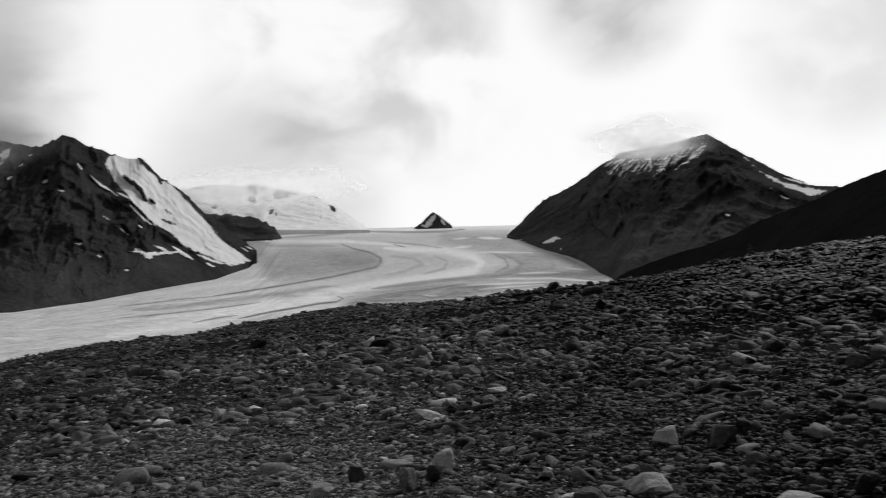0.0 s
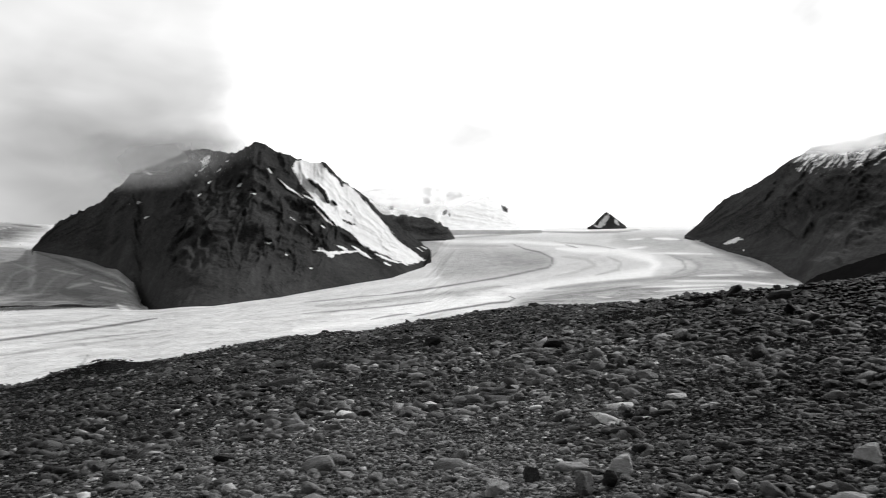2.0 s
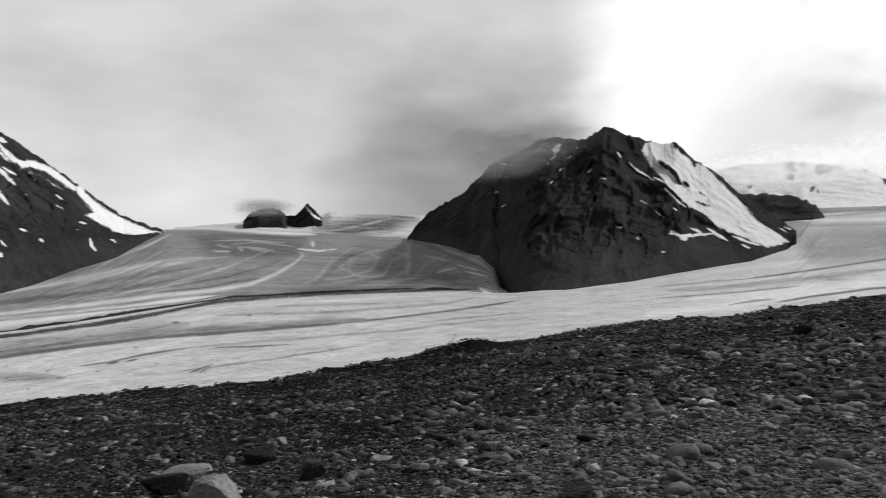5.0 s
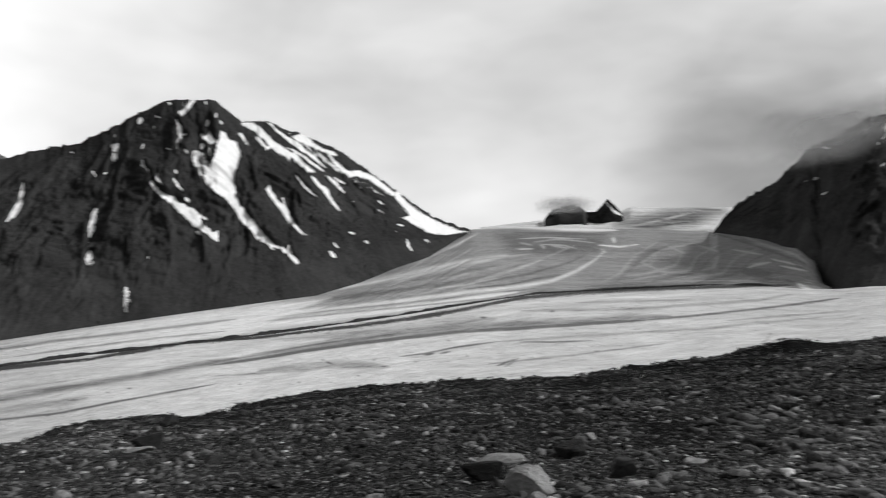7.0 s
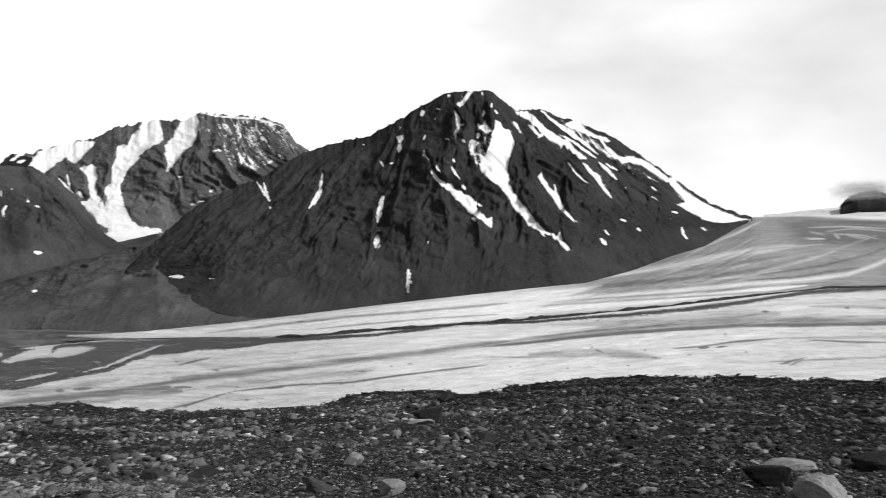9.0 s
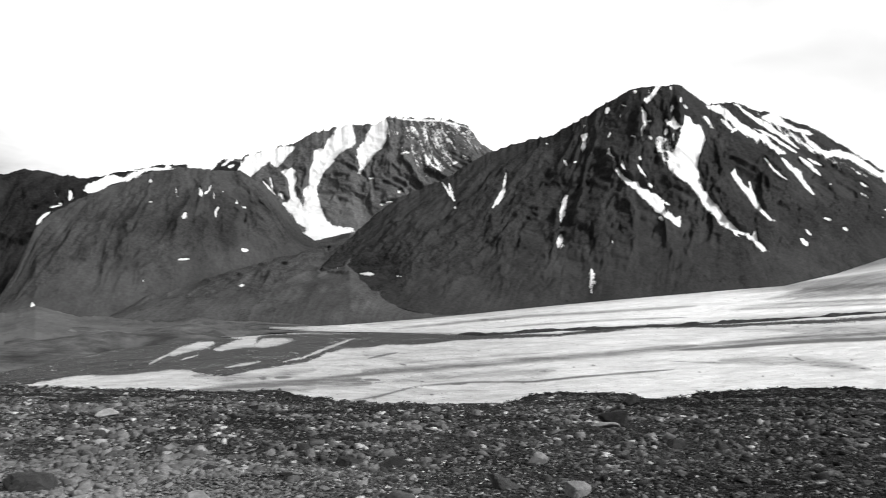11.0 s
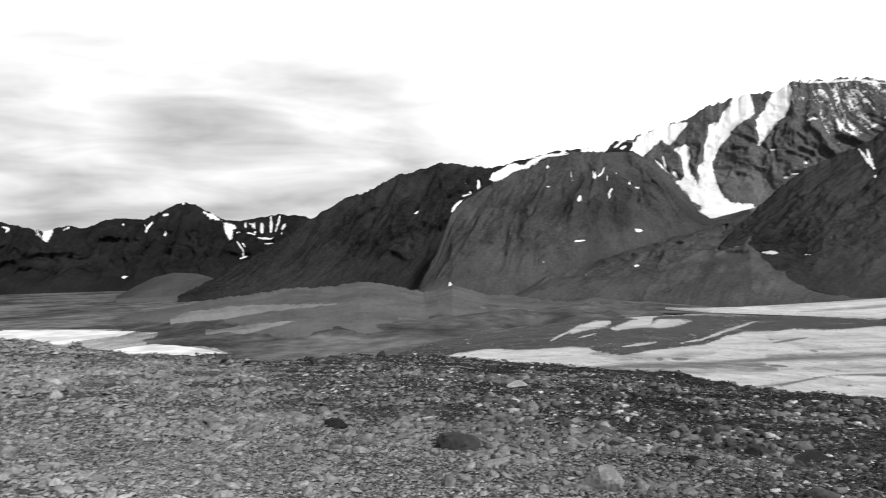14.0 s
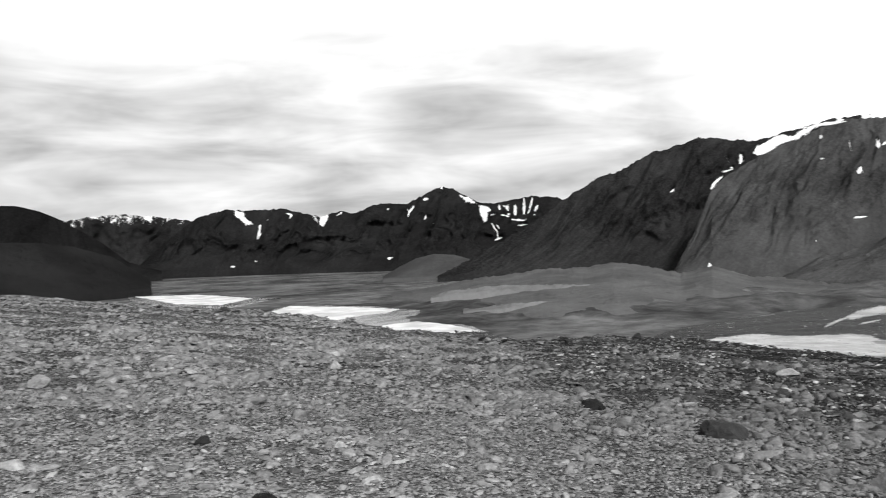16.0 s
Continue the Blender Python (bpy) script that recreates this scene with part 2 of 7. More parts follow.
MAT_WATER = material("lake_water", lambda t, w: (ramp(t, noise_of(t, scaled(t, w, (0.7, 2.0, 1)), 0.009, 7, 0.65, 0.8), 0.42, 0.6, 0.1, 0.4), M(t, "MULTIPLY", noise_of(t, scaled(t, w, (1, 1, 0)), 0.05, 4), 0.12), 1.0, None), rough=0.16, spec=0.5)
MAT_LAKE_ICE = material("lake_ice", lambda t, w: (ramp(t, noise_of(t, w, 0.02, 5), 0.35, 0.65, 0.55, 0.85), None, 1.0, None), rough=0.5)


# ---- smooth random fields ----
TABLE = np.random.RandomState(7).rand(256, 256)


def field(x, y, seed=0):
    """Value noise, 0 to 1."""
    xi, yi = np.floor(x).astype(int), np.floor(y).astype(int)
    fx, fy = x - xi, y - yi
    fx, fy = fx * fx * fx * (fx * (fx * 6 - 15) + 10), fy * fy * fy * (fy * (fy * 6 - 15) + 10)
    a, b = (xi + seed * 37) % 256, (xi + 1 + seed * 37) % 256
    c, d = (yi + seed * 91) % 256, (yi + 1 + seed * 91) % 256
    return (TABLE[a, c] * (1 - fx) + TABLE[b, c] * fx) * (1 - fy) + (TABLE[a, d] * (1 - fx) + TABLE[b, d] * fx) * fy


def fbm(x, y, seed=0, octaves=4, gain=0.5):
    total, amp, norm = 0, 1.0, 0
    for o in range(octaves):
        total, norm, amp, x, y = total + amp * field(x, y, seed + o), norm + amp, amp * gain, x * 2.03 + 5.1, y * 2.03 + 1.7
    return total / norm


def ridged(x, y, seed=0, octaves=4):
    total, amp, norm = 0, 1.0, 0
    for o in range(octaves):
        total, norm, amp, x, y = total + amp * (1 - np.abs(2 * field(x, y, seed + o) - 1)), norm + amp, amp * 0.5, x * 2.1 + 3.3, y * 1.9 + 8.8
    return total / norm


def crests(x, y, seed=0, octaves=6):
    """Sharp branching ridges with smooth hollows, 0 to 1."""
    total, keep, amp = 0.0, 1.0, 1.0
    for o in range(octaves):
        sharp = (1 - np.abs(2 * field(x, y, seed + o) - 1)) ** 2 * keep
        total, keep, amp = total + sharp * amp, np.clip(sharp * 2.2, 0, 1), amp * 0.52
        x, y = 1.62 * x + 1.25 * y + 3.1, 1.62 * y - 1.25 * x + 7.7
    return np.clip(total / 1.5, 0, 1)


def step(x, lo, hi):
    x = np.clip((x - lo) / (hi - lo), 0, 1)
    return x * x * (3 - 2 * x)


def place(bearing, distance, height):
    b = np.radians(bearing)
    return np.stack([-np.sin(b) * distance, np.cos(b) * distance, height + 0 * b], -1)


def height_at(rise, distance):
    return EYE + distance * np.tan(np.radians(rise))


def along(points, bearing, column):
    pts = sorted(points)
    return np.interp(bearing, [p[0] for p in pts], [p[column] for p in pts])


def sheet(name, grid, mat, attributes=None, closed=False, smooth=True):
    """A mesh from a grid of places (rows, columns, 3), with float attributes of the same grid."""
    rows, cols = grid.shape[:2]
    index = np.arange(rows * cols).reshape(rows, cols)
    a, b, c, d = index[:-1, :-1], index[:-1, 1:], index[1:, 1:], index[1:, :-1]
    quads = np.stack([a, b, c, d], -1).reshape(-1, 4)
    if closed:
        wrap = np.stack([index[:-1, -1], index[:-1, 0], index[1:, 0], index[1:, -1]], -1)
        quads = np.concatenate([quads, wrap])
    mesh = bpy.data.meshes.new(name)
    mesh.vertices.add(rows * cols)
    mesh.vertices.foreach_set("co", grid.reshape(-1).astype(np.float32))
    mesh.loops.add(quads.size)
    mesh.loops.foreach_set("vertex_index", quads.reshape(-1).astype(np.int32))
    mesh.polygons.add(len(quads))
    mesh.polygons.foreach_set("loop_start", np.arange(0, quads.size, 4, dtype=np.int32))
    mesh.polygons.foreach_set("use_smooth", np.full(len(quads), smooth))
    for key, values in (attributes or {}).items():
        layer = mesh.attributes.new(key, "FLOAT", "POINT")
        layer.data.foreach_set("value", np.broadcast_to(values, (rows, cols)).reshape(-1).astype(np.float32))
    mesh.materials.append(mat)
    mesh.update(calc_edges=True)
    return new(name, mesh)


# Marks on the slopes and the ice: strips that follow gullies and flow lines.
def strip(marks, weight, *points):
    """A strip of snow, ice or rubble: points of bearing, rise and width in degrees."""
    marks.append((weight, points))


def patch(marks, weight, *points):
    """A field of snow inside a closed line of bearings and rises."""
    marks.append((weight, points))


def enclosed(points, b, r):
    """Degrees inside a closed line; negative outside it."""
    inside, gap = np.zeros(b.shape, bool), np.full(b.shape, 9.0)
    for (b0, r0), (b1, r1) in zip(points, points[1:] + points[:1]):
        dx, dy = b1 - b0, r1 - r0
        s = np.clip(((b - b0) * dx + (r - r0) * dy) / (dx * dx + dy * dy + 1e-9), 0, 1)
        gap = np.minimum(gap, np.hypot(b - b0 - s * dx, r - r0 - s * dy))
        if dy:
            inside ^= ((r0 > r) != (r1 > r)) & (b < b0 + (r - r0) * dx / dy)
    return np.where(inside, gap, -gap)


def covered(marks, bearing, rise, soft=1.2, taper=0.3, crisp=4.5):
    """How far each place lies inside the strips; strips of negative weight are taken away."""
    got, lost = np.zeros_like(bearing), np.zeros_like(bearing)
    if taper < 0.32:
        stray = 0.12 * (fbm(bearing * 1.6 + 40, rise * 1.6 + 40, 91, 4, 0.6) - 0.5)
        bearing, rise = bearing + stray, rise + 0.10 * (fbm(bearing * 1.8 + 80, rise * 1.8 + 80, 95, 4, 0.6) - 0.5)
    for weight, points in marks:
        wide = max(p[2] for p in points) * 1.2 + 0.1 if len(points[0]) > 2 else 0.1 + 0.9 / crisp
        near = (bearing > min(p[0] for p in points) - wide) & (bearing < max(p[0] for p in points) + wide) & (rise > min(p[1] for p in points) - wide) & (rise < max(p[1] for p in points) + wide)
        if not near.any():
            continue
        b, r = bearing[near], rise[near]
        if len(points[0]) == 2:
            got[near] = np.maximum(got[near], np.clip(0.5 + enclosed(points, b, r) * crisp, 0, 1) * weight)
            continue
        best = np.full(b.shape, 9.0)
        spans = [math.hypot(q[0] - p[0], q[1] - p[1]) for p, q in zip(points[:-1], points[1:])]
        whole, done = sum(spans) + 1e-6, 0.0
        for (b0, r0, w0), (b1, r1, w1), span in zip(points[:-1], points[1:], spans):
            dx, dy = b1 - b0, r1 - r0
            s = np.clip(((b - b0) * dx + (r - r0) * dy) / (dx * dx + dy * dy + 1e-9), 0, 1)
            gap = np.hypot(b - b0 - s * dx, r - r0 - s * dy)
            part = (done + s * span) / whole
            reach = taper if taper < 1 else min(taper / whole, 0.5)
            thin = 0.12 + 0.88 * np.sqrt(np.clip(np.minimum(part, 1 - part) / reach, 0, 1))
            best = np.minimum(best, gap / ((0.42 * (w0 + s * (w1 - w0)) + 0.012) * thin))
            done += span
        inside = np.clip(soft - 0.65 * best, 0, 1) * abs(weight)
        if weight > 0:
            got[near] = np.maximum(got[near], inside)
        else:
            lost[near] = np.maximum(lost[near], inside)
    return np.clip(got - lost, 0, 1)


SNOW_A, SNOW_B, SNOW_C, SNOW_D, SNOW_E, SNOW_G = [], [], [], [], [], []
ROCK_S, ROCK_N, SNOW_N2, DARK, CLEAR, ICE = [], [], [], [], [], []
patch(SNOW_A, 1.0, (22.23, 7.01), (21.82, 6.26), (21.45, 5.55), (20.87, 4.91), (20.30, 4.15), (19.73, 3.51), (19.27, 2.95), (18.69, 2.74), (18.00, 2.09), (17.42, 1.64), (16.65, 1.23), (15.88, 0.93), (15.22, 0.56), (14.49, 0.23), (13.75, 0.32), (13.08, 0.54), (13.54, 0.90), (14.11, 1.31), (14.68, 1.72), (15.25, 2.32), (15.74, 3.00), (16.38, 3.81), (16.95, 4.41), (17.52, 5.02), (18.10, 5.62), (18.56, 5.94), (18.80, 5.68), (19.06, 6.23), (19.64, 6.64), (20.03, 7.04), (20.33, 7.59), (21.19, 7.69), (21.99, 7.47))
strip(SNOW_A, -1.0, (21.08, 6.13, 0.28), (20.61, 5.81, 0.28), (20.15, 5.40, 0.28), (19.89, 4.85, 0.28), (19.70, 4.53, 0.28))
strip(SNOW_A, -1.0, (19.50, 4.68, 0.12), (19.16, 4.36, 0.12))
strip(SNOW_A, -0.6, (18.75, 3.41, 0.20), (17.93, 3.03, 0.20))
strip(SNOW_A, -0.5, (18.46, 3.95, 0.16), (18.15, 3.70, 0.16))
strip(SNOW_A, -0.8, (19.15, 2.95, 0.12), (18.34, 2.45, 0.12), (17.61, 1.80, 0.12))
strip(SNOW_A, 1.0, (23.81, 6.97, 0.12), (23.54, 6.57, 0.12))
strip(SNOW_A, 1.0, (23.16, 6.26, 0.12), (22.43, 5.58, 0.12), (21.85, 5.25, 0.12), (21.43, 4.85, 0.12))
strip(SNOW_A, 1.0, (21.50, 5.16, 0.16), (20.76, 4.75, 0.16))
strip(SNOW_A, 1.0, (20.73, 4.40, 0.20), (20.31, 3.88, 0.20), (19.85, 3.40, 0.20), (19.31, 2.91, 0.20))
strip(SNOW_A, 1.0, (20.29, 3.05, 0.16), (19.98, 2.81, 0.16))
strip(SNOW_A, 0.72, (22.40, 3.66, 0.12), (21.98, 3.33, 0.12))
strip(SNOW_A, 1.0, (21.71, 3.09, 0.12), (21.32, 2.77, 0.12), (20.82, 2.32, 0.12))
strip(SNOW_A, 0.72, (19.38, 1.73, 0.16), (18.38, 1.23, 0.16))
strip(SNOW_A, 1.0, (18.17, 1.66, 0.16), (17.44, 1.05, 0.16), (16.82, 0.68, 0.16))
strip(SNOW_A, 1.0, (20.81, 1.30, 0.20), (20.18, 1.32, 0.20), (19.80, 1.08, 0.20), (18.81, 1.17, 0.20), (17.75, 1.22, 0.20))
strip(SNOW_A, 1.0, (20.53, 1.49, 0.24), (20.10, 1.32, 0.24))
strip(SNOW_A, 1.0, (19.88, 0.92, 0.16), (19.41, 0.91, 0.16))
strip(SNOW_A, 1.0, (24.13, 1.90, 0.12), (23.59, 1.80, 0.12))
strip(SNOW_A, 1.0, (24.60, 1.56, 0.20), (24.46, 1.55, 0.20))
strip(SNOW_A, 1.0, (22.70, 1.11, 0.24), (22.35, 1.11, 0.24))
strip(SNOW_A, 1.0, (21.12, 0.09, 0.12), (20.84, 0.08, 0.12))
strip(SNOW_A, 1.0, (16.01, 0.46, 0.12), (15.47, 0.13, 0.12))
strip(SNOW_A, 1.0, (16.58, 1.03, 0.16), (15.57, 0.57, 0.16), (14.72, 0.35, 0.16))
strip(SNOW_A, 1.0, (13.44, 1.52, 0.10), (12.98, 1.28, 0.10))
strip(SNOW_A, 1.0, (13.75, 1.46, 0.10), (13.22, 1.09, 0.10))
strip(SNOW_A, 0.72, (24.00, 1.03, 0.12), (23.92, 1.03, 0.12))
patch(SNOW_A, 1.0, (28.04, 7.57), (27.68, 7.87), (27.53, 7.60), (27.66, 7.26), (27.94, 6.99), (28.25, 6.72), (28.05, 7.11), (28.24, 7.30))
strip(SNOW_A, 1.0, (27.90, 6.99, 0.12), (28.33, 6.65, 0.12))
strip(SNOW_A, 1.0, (31.92, 6.75, 0.16), (31.58, 6.52, 0.16), (31.24, 6.40, 0.16))
strip(SNOW_A, 1.0, (30.78, 6.66, 0.16), (30.55, 6.78, 0.16))
strip(SNOW_A, 1.0, (29.28, 7.27, 0.12), (29.04, 7.38, 0.12))
strip(SNOW_A, 1.0, (27.17, 6.59, 0.12), (26.85, 6.90, 0.12))
strip(SNOW_A, 1.0, (25.80, 5.64, 0.20), (25.55, 5.95, 0.20))
strip(SNOW_A, 1.0, (27.73, 5.87, 0.12), (27.49, 6.06, 0.12))
strip(SNOW_A, 1.0, (28.41, 5.02, 0.12), (28.13, 5.25, 0.12))
strip(SNOW_A, 1.0, (24.95, 5.28, 0.12), (24.60, 5.15, 0.12))
strip(SNOW_A, 0.72, (31.83, 3.53, 0.10), (31.42, 3.71, 0.10))
strip(SNOW_A, 1.0, (28.61, 6.38, 0.12), (28.45, 6.49, 0.12))
strip(SNOW_A, 1.0, (26.61, 7.32, 0.12), (26.41, 7.43, 0.12))
strip(SNOW_A, 0.42, (32.79, 4.42, 0.31), (31.81, 4.49, 0.31))
patch(SNOW_B, 1.0, (-20.21, 6.46), (-20.89, 5.79), (-21.55, 5.27), (-22.22, 4.87), (-22.88, 4.54), (-23.71, 4.31), (-24.52, 4.08), (-25.10, 4.01), (-25.06, 3.80), (-24.51, 3.69), (-24.02, 3.64), (-23.53, 3.99), (-22.87, 4.25), (-22.05, 4.73), (-21.22, 5.44))
strip(SNOW_B, 1.0, (-22.56, 4.95, 0.12), (-23.88, 4.47, 0.12), (-25.01, 4.30, 0.12))
strip(SNOW_B, 1.0, (-22.32, 3.81, 0.12), (-22.89, 3.56, 0.12))
strip(SNOW_B, 1.0, (-18.98, 2.69, 0.10), (-19.30, 2.67, 0.10))
patch(SNOW_B, 1.0, (-4.98, 1.53), (-5.56, 1.40), (-5.99, 1.19), (-5.55, 1.01), (-5.05, 1.22))
strip(SNOW_B, 1.0, (-6.92, 1.24, 0.24), (-7.50, 1.38, 0.24), (-7.89, 1.52, 0.24), (-8.20, 1.52, 0.24))
strip(SNOW_B, 1.0, (-8.14, 0.82, 0.12), (-8.22, 0.81, 0.12))
strip(SNOW_B, 0.72, (-21.83, 4.27, 0.12), (-21.90, 4.27, 0.12))
patch(SNOW_C, 1.0, (71.58, 9.81), (71.08, 9.57), (70.94, 9.18), (70.44, 8.98), (70.26, 8.40), (70.12, 8.00), (70.38, 7.35), (70.60, 6.78), (70.66, 6.20), (70.52, 5.69), (70.61, 5.30), (70.39, 4.82), (70.01, 4.34), (69.49, 3.70), (69.19, 3.14), (68.70, 2.61), (68.21, 2.08), (67.86, 1.84), (67.44, 1.66), (67.15, 1.97), (67.06, 1.33), (66.68, 0.93), (66.30, 0.52), (66.81, 0.62), (67.30, 1.19), (67.68, 1.59), (68.34, 1.73), (68.84, 2.14), (69.38, 2.36), (69.75, 3.00), (70.35, 3.65), (70.87, 4.53), (71.47, 5.25), (72.12, 5.73), (72.61, 6.25), (72.67, 6.75), (72.18, 7.40), (71.92, 8.05), (71.82, 8.74), (71.61, 9.20))
patch(SNOW_C, 1.0, (72.77, 9.45), (72.51, 8.99), (72.02, 8.67), (71.73, 8.93), (71.96, 9.28), (72.17, 9.75), (72.38, 9.41))
strip(SNOW_C, 1.0, (72.67, 8.84, 0.20), (72.77, 8.46, 0.20))
strip(SNOW_C, 1.0, (72.22, 8.56, 0.16), (72.23, 8.06, 0.16))
patch(SNOW_C, 0.5, (73.66, 8.47), (72.23, 8.21), (71.81, 6.81), (71.35, 5.24), (72.31, 5.85), (73.24, 7.23))
patch(SNOW_C, 1.0, (68.71, 2.42), (68.33, 1.93), (68.08, 1.45), (68.46, 1.70))
patch(SNOW_C, 1.0, (76.42, 7.75), (76.21, 7.29), (75.93, 6.59), (75.71, 6.05), (75.22, 5.69), (74.96, 5.41), (74.65, 5.45), (74.48, 5.02), (73.98, 4.92), (73.60, 4.60), (73.15, 4.20), (72.54, 3.79), (73.00, 3.89), (72.71, 3.41), (72.22, 2.92), (71.90, 2.99), (71.96, 2.37), (72.42, 2.70), (72.99, 3.11), (73.56, 3.59), (73.93, 3.91), (74.38, 4.39), (74.86, 4.95), (75.43, 5.27), (75.87, 5.94), (76.17, 6.21), (76.04, 6.59), (76.29, 7.10), (76.59, 7.37))
strip(SNOW_C, 1.0, (75.64, 6.97, 0.16), (75.62, 6.59, 0.16), (75.32, 6.16, 0.16))
strip(SNOW_C, 1.0, (74.54, 6.49, 0.12), (74.32, 6.10, 0.12), (73.99, 5.66, 0.12))
strip(SNOW_C, 1.0, (73.88, 5.31, 0.20), (73.62, 4.99, 0.20))
strip(SNOW_C, 1.0, (74.44, 7.10, 0.12), (74.34, 6.83, 0.12))
strip(SNOW_C, 1.0, (73.26, 3.04, 0.16), (72.92, 2.79, 0.16))
strip(SNOW_C, 1.0, (74.80, 11.46, 0.31), (74.53, 11.38, 0.31))
patch(SNOW_C, 1.0, (73.76, 11.14), (73.31, 11.74), (72.85, 11.66), (73.21, 11.25), (73.62, 10.76), (73.94, 10.50), (74.16, 10.85))
strip(SNOW_C, 1.0, (74.29, 10.47, 0.24), (74.11, 9.93, 0.24), (74.06, 9.25, 0.24), (74.31, 8.87, 0.24), (74.28, 8.41, 0.24))
strip(SNOW_C, 1.0, (74.06, 9.40, 0.16), (73.67, 9.43, 0.16))
strip(SNOW_C, 1.0, (76.49, 10.49, 0.28), (76.58, 10.04, 0.28))
strip(SNOW_C, 0.72, (76.75, 9.58, 0.16), (76.64, 9.28, 0.16))
strip(SNOW_C, 0.72, (76.39, 8.82, 0.12), (76.56, 8.36, 0.12))
strip(SNOW_C, 1.0, (75.56, 10.56, 0.12), (75.26, 10.48, 0.12))
strip(SNOW_C, 1.0, (75.75, 9.88, 0.16), (75.65, 9.88, 0.16))
strip(SNOW_C, 1.0, (75.01, 8.53, 0.12), (74.63, 8.38, 0.12))
strip(SNOW_C, 0.72, (73.89, 8.48, 0.20), (73.40, 8.08, 0.20))
strip(SNOW_C, 1.0, (72.41, 11.50, 0.20), (72.28, 11.50, 0.20))
strip(SNOW_C, 1.0, (71.70, 10.85, 0.24), (71.76, 10.50, 0.24))
strip(SNOW_C, 1.0, (72.27, 10.44, 0.16), (72.32, 9.90, 0.16))
strip(SNOW_C, 1.0, (71.56, 10.42, 0.12), (71.30, 10.07, 0.12))
strip(SNOW_C, 0.72, (73.67, 11.63, 0.16), (73.81, 10.99, 0.16))
patch(SNOW_C, 1.0, (78.48, 8.72), (77.84, 8.83), (77.97, 8.38), (78.02, 7.88), (78.26, 7.47), (78.36, 7.81), (78.16, 8.23))
strip(SNOW_C, 0.72, (78.12, 9.40, 0.16), (78.13, 9.14, 0.16))
strip(SNOW_C, 1.0, (79.52, 7.02, 0.16), (79.30, 6.68, 0.16))
strip(SNOW_C, 1.0, (78.89, 6.83, 0.12), (78.62, 6.94, 0.12))
strip(SNOW_C, 1.0, (80.78, 8.24, 0.12), (80.57, 8.13, 0.12))
strip(SNOW_C, 1.0, (78.53, 9.78, 0.10), (78.22, 9.93, 0.10))
strip(SNOW_C, 1.0, (79.29, 4.66, 0.20), (79.53, 4.20, 0.20), (79.70, 3.60, 0.20), (79.75, 3.06, 0.20))
strip(SNOW_C, 1.0, (79.90, 2.45, 0.16), (79.80, 2.45, 0.16))
strip(SNOW_C, 0.6, (79.68, 1.99, 0.35), (79.77, 1.42, 0.35), (79.82, 0.92, 0.35))
strip(SNOW_C, 1.0, (76.38, 1.38, 0.16), (76.27, 1.38, 0.16))
patch(SNOW_C, 1.0, (68.67, 5.74), (68.34, 6.05), (68.20, 5.61), (67.95, 5.06), (67.57, 4.65), (67.44, 4.96), (67.30, 4.48), (67.04, 3.93), (66.67, 3.32), (66.22, 2.76), (65.76, 2.43), (66.34, 2.61), (66.91, 3.10), (67.33, 3.70), (67.62, 4.22), (67.96, 4.63), (68.26, 5.11))
strip(SNOW_C, 1.0, (67.51, 5.20, 0.10), (67.44, 4.92, 0.10))
patch(SNOW_C, 1.0, (70.04, 10.16), (69.41, 10.26), (68.83, 9.90), (68.26, 9.38), (67.69, 8.82), (67.11, 8.41), (66.53, 8.12), (65.97, 7.44), (65.28, 6.83), (65.75, 6.89), (66.36, 7.38), (66.82, 7.86), (66.95, 7.48), (67.25, 7.88), (67.71, 8.16), (68.09, 8.60), (68.67, 9.04), (69.12, 9.48), (69.66, 9.88))
patch(SNOW_C, 1.0, (70.49, 9.79), (69.99, 9.39), (69.62, 8.84), (69.55, 8.65), (69.97, 8.97), (70.30, 9.44))
strip(SNOW_C, 1.0, (69.21, 9.33, 0.24), (68.68, 8.74, 0.24), (68.37, 8.49, 0.24))
strip(SNOW_C, 1.0, (68.57, 8.35, 0.12), (68.09, 8.72, 0.12))
strip(SNOW_C, 1.0, (68.04, 9.95, 0.20), (67.28, 9.31, 0.20), (66.51, 8.66, 0.20), (65.74, 8.09, 0.20))
strip(SNOW_C, 1.0, (67.39, 9.46, 0.20), (66.31, 8.73, 0.20), (65.36, 7.84, 0.20), (64.48, 7.07, 0.20))
strip(SNOW_C, 1.0, (67.11, 8.53, 0.16), (66.14, 8.03, 0.16), (65.38, 7.38, 0.16), (64.61, 6.84, 0.16))
strip(SNOW_C, 1.0, (68.42, 10.27, 0.16), (67.92, 9.94, 0.16))
strip(SNOW_C, 1.0, (66.70, 8.98, 0.12), (65.55, 8.08, 0.12), (64.71, 7.28, 0.12))
patch(SNOW_C, 1.0, (66.77, 9.25), (66.09, 9.50), (65.66, 9.36), (65.32, 8.93), (64.74, 8.52), (63.97, 8.29), (63.51, 7.92), (63.98, 7.90), (64.45, 8.08), (65.14, 8.38), (65.72, 8.63), (66.30, 8.96))
strip(SNOW_C, 1.0, (64.29, 8.03, 0.28), (63.80, 7.39, 0.28), (63.31, 6.87, 0.28), (62.65, 6.64, 0.28))
patch(SNOW_C, 1.0, (63.31, 6.91), (62.64, 6.91), (61.86, 6.80), (61.10, 6.38), (60.34, 5.76), (59.89, 5.35), (59.71, 4.95), (60.18, 5.09), (60.93, 5.63), (61.61, 6.21), (62.47, 6.40), (62.94, 6.31))
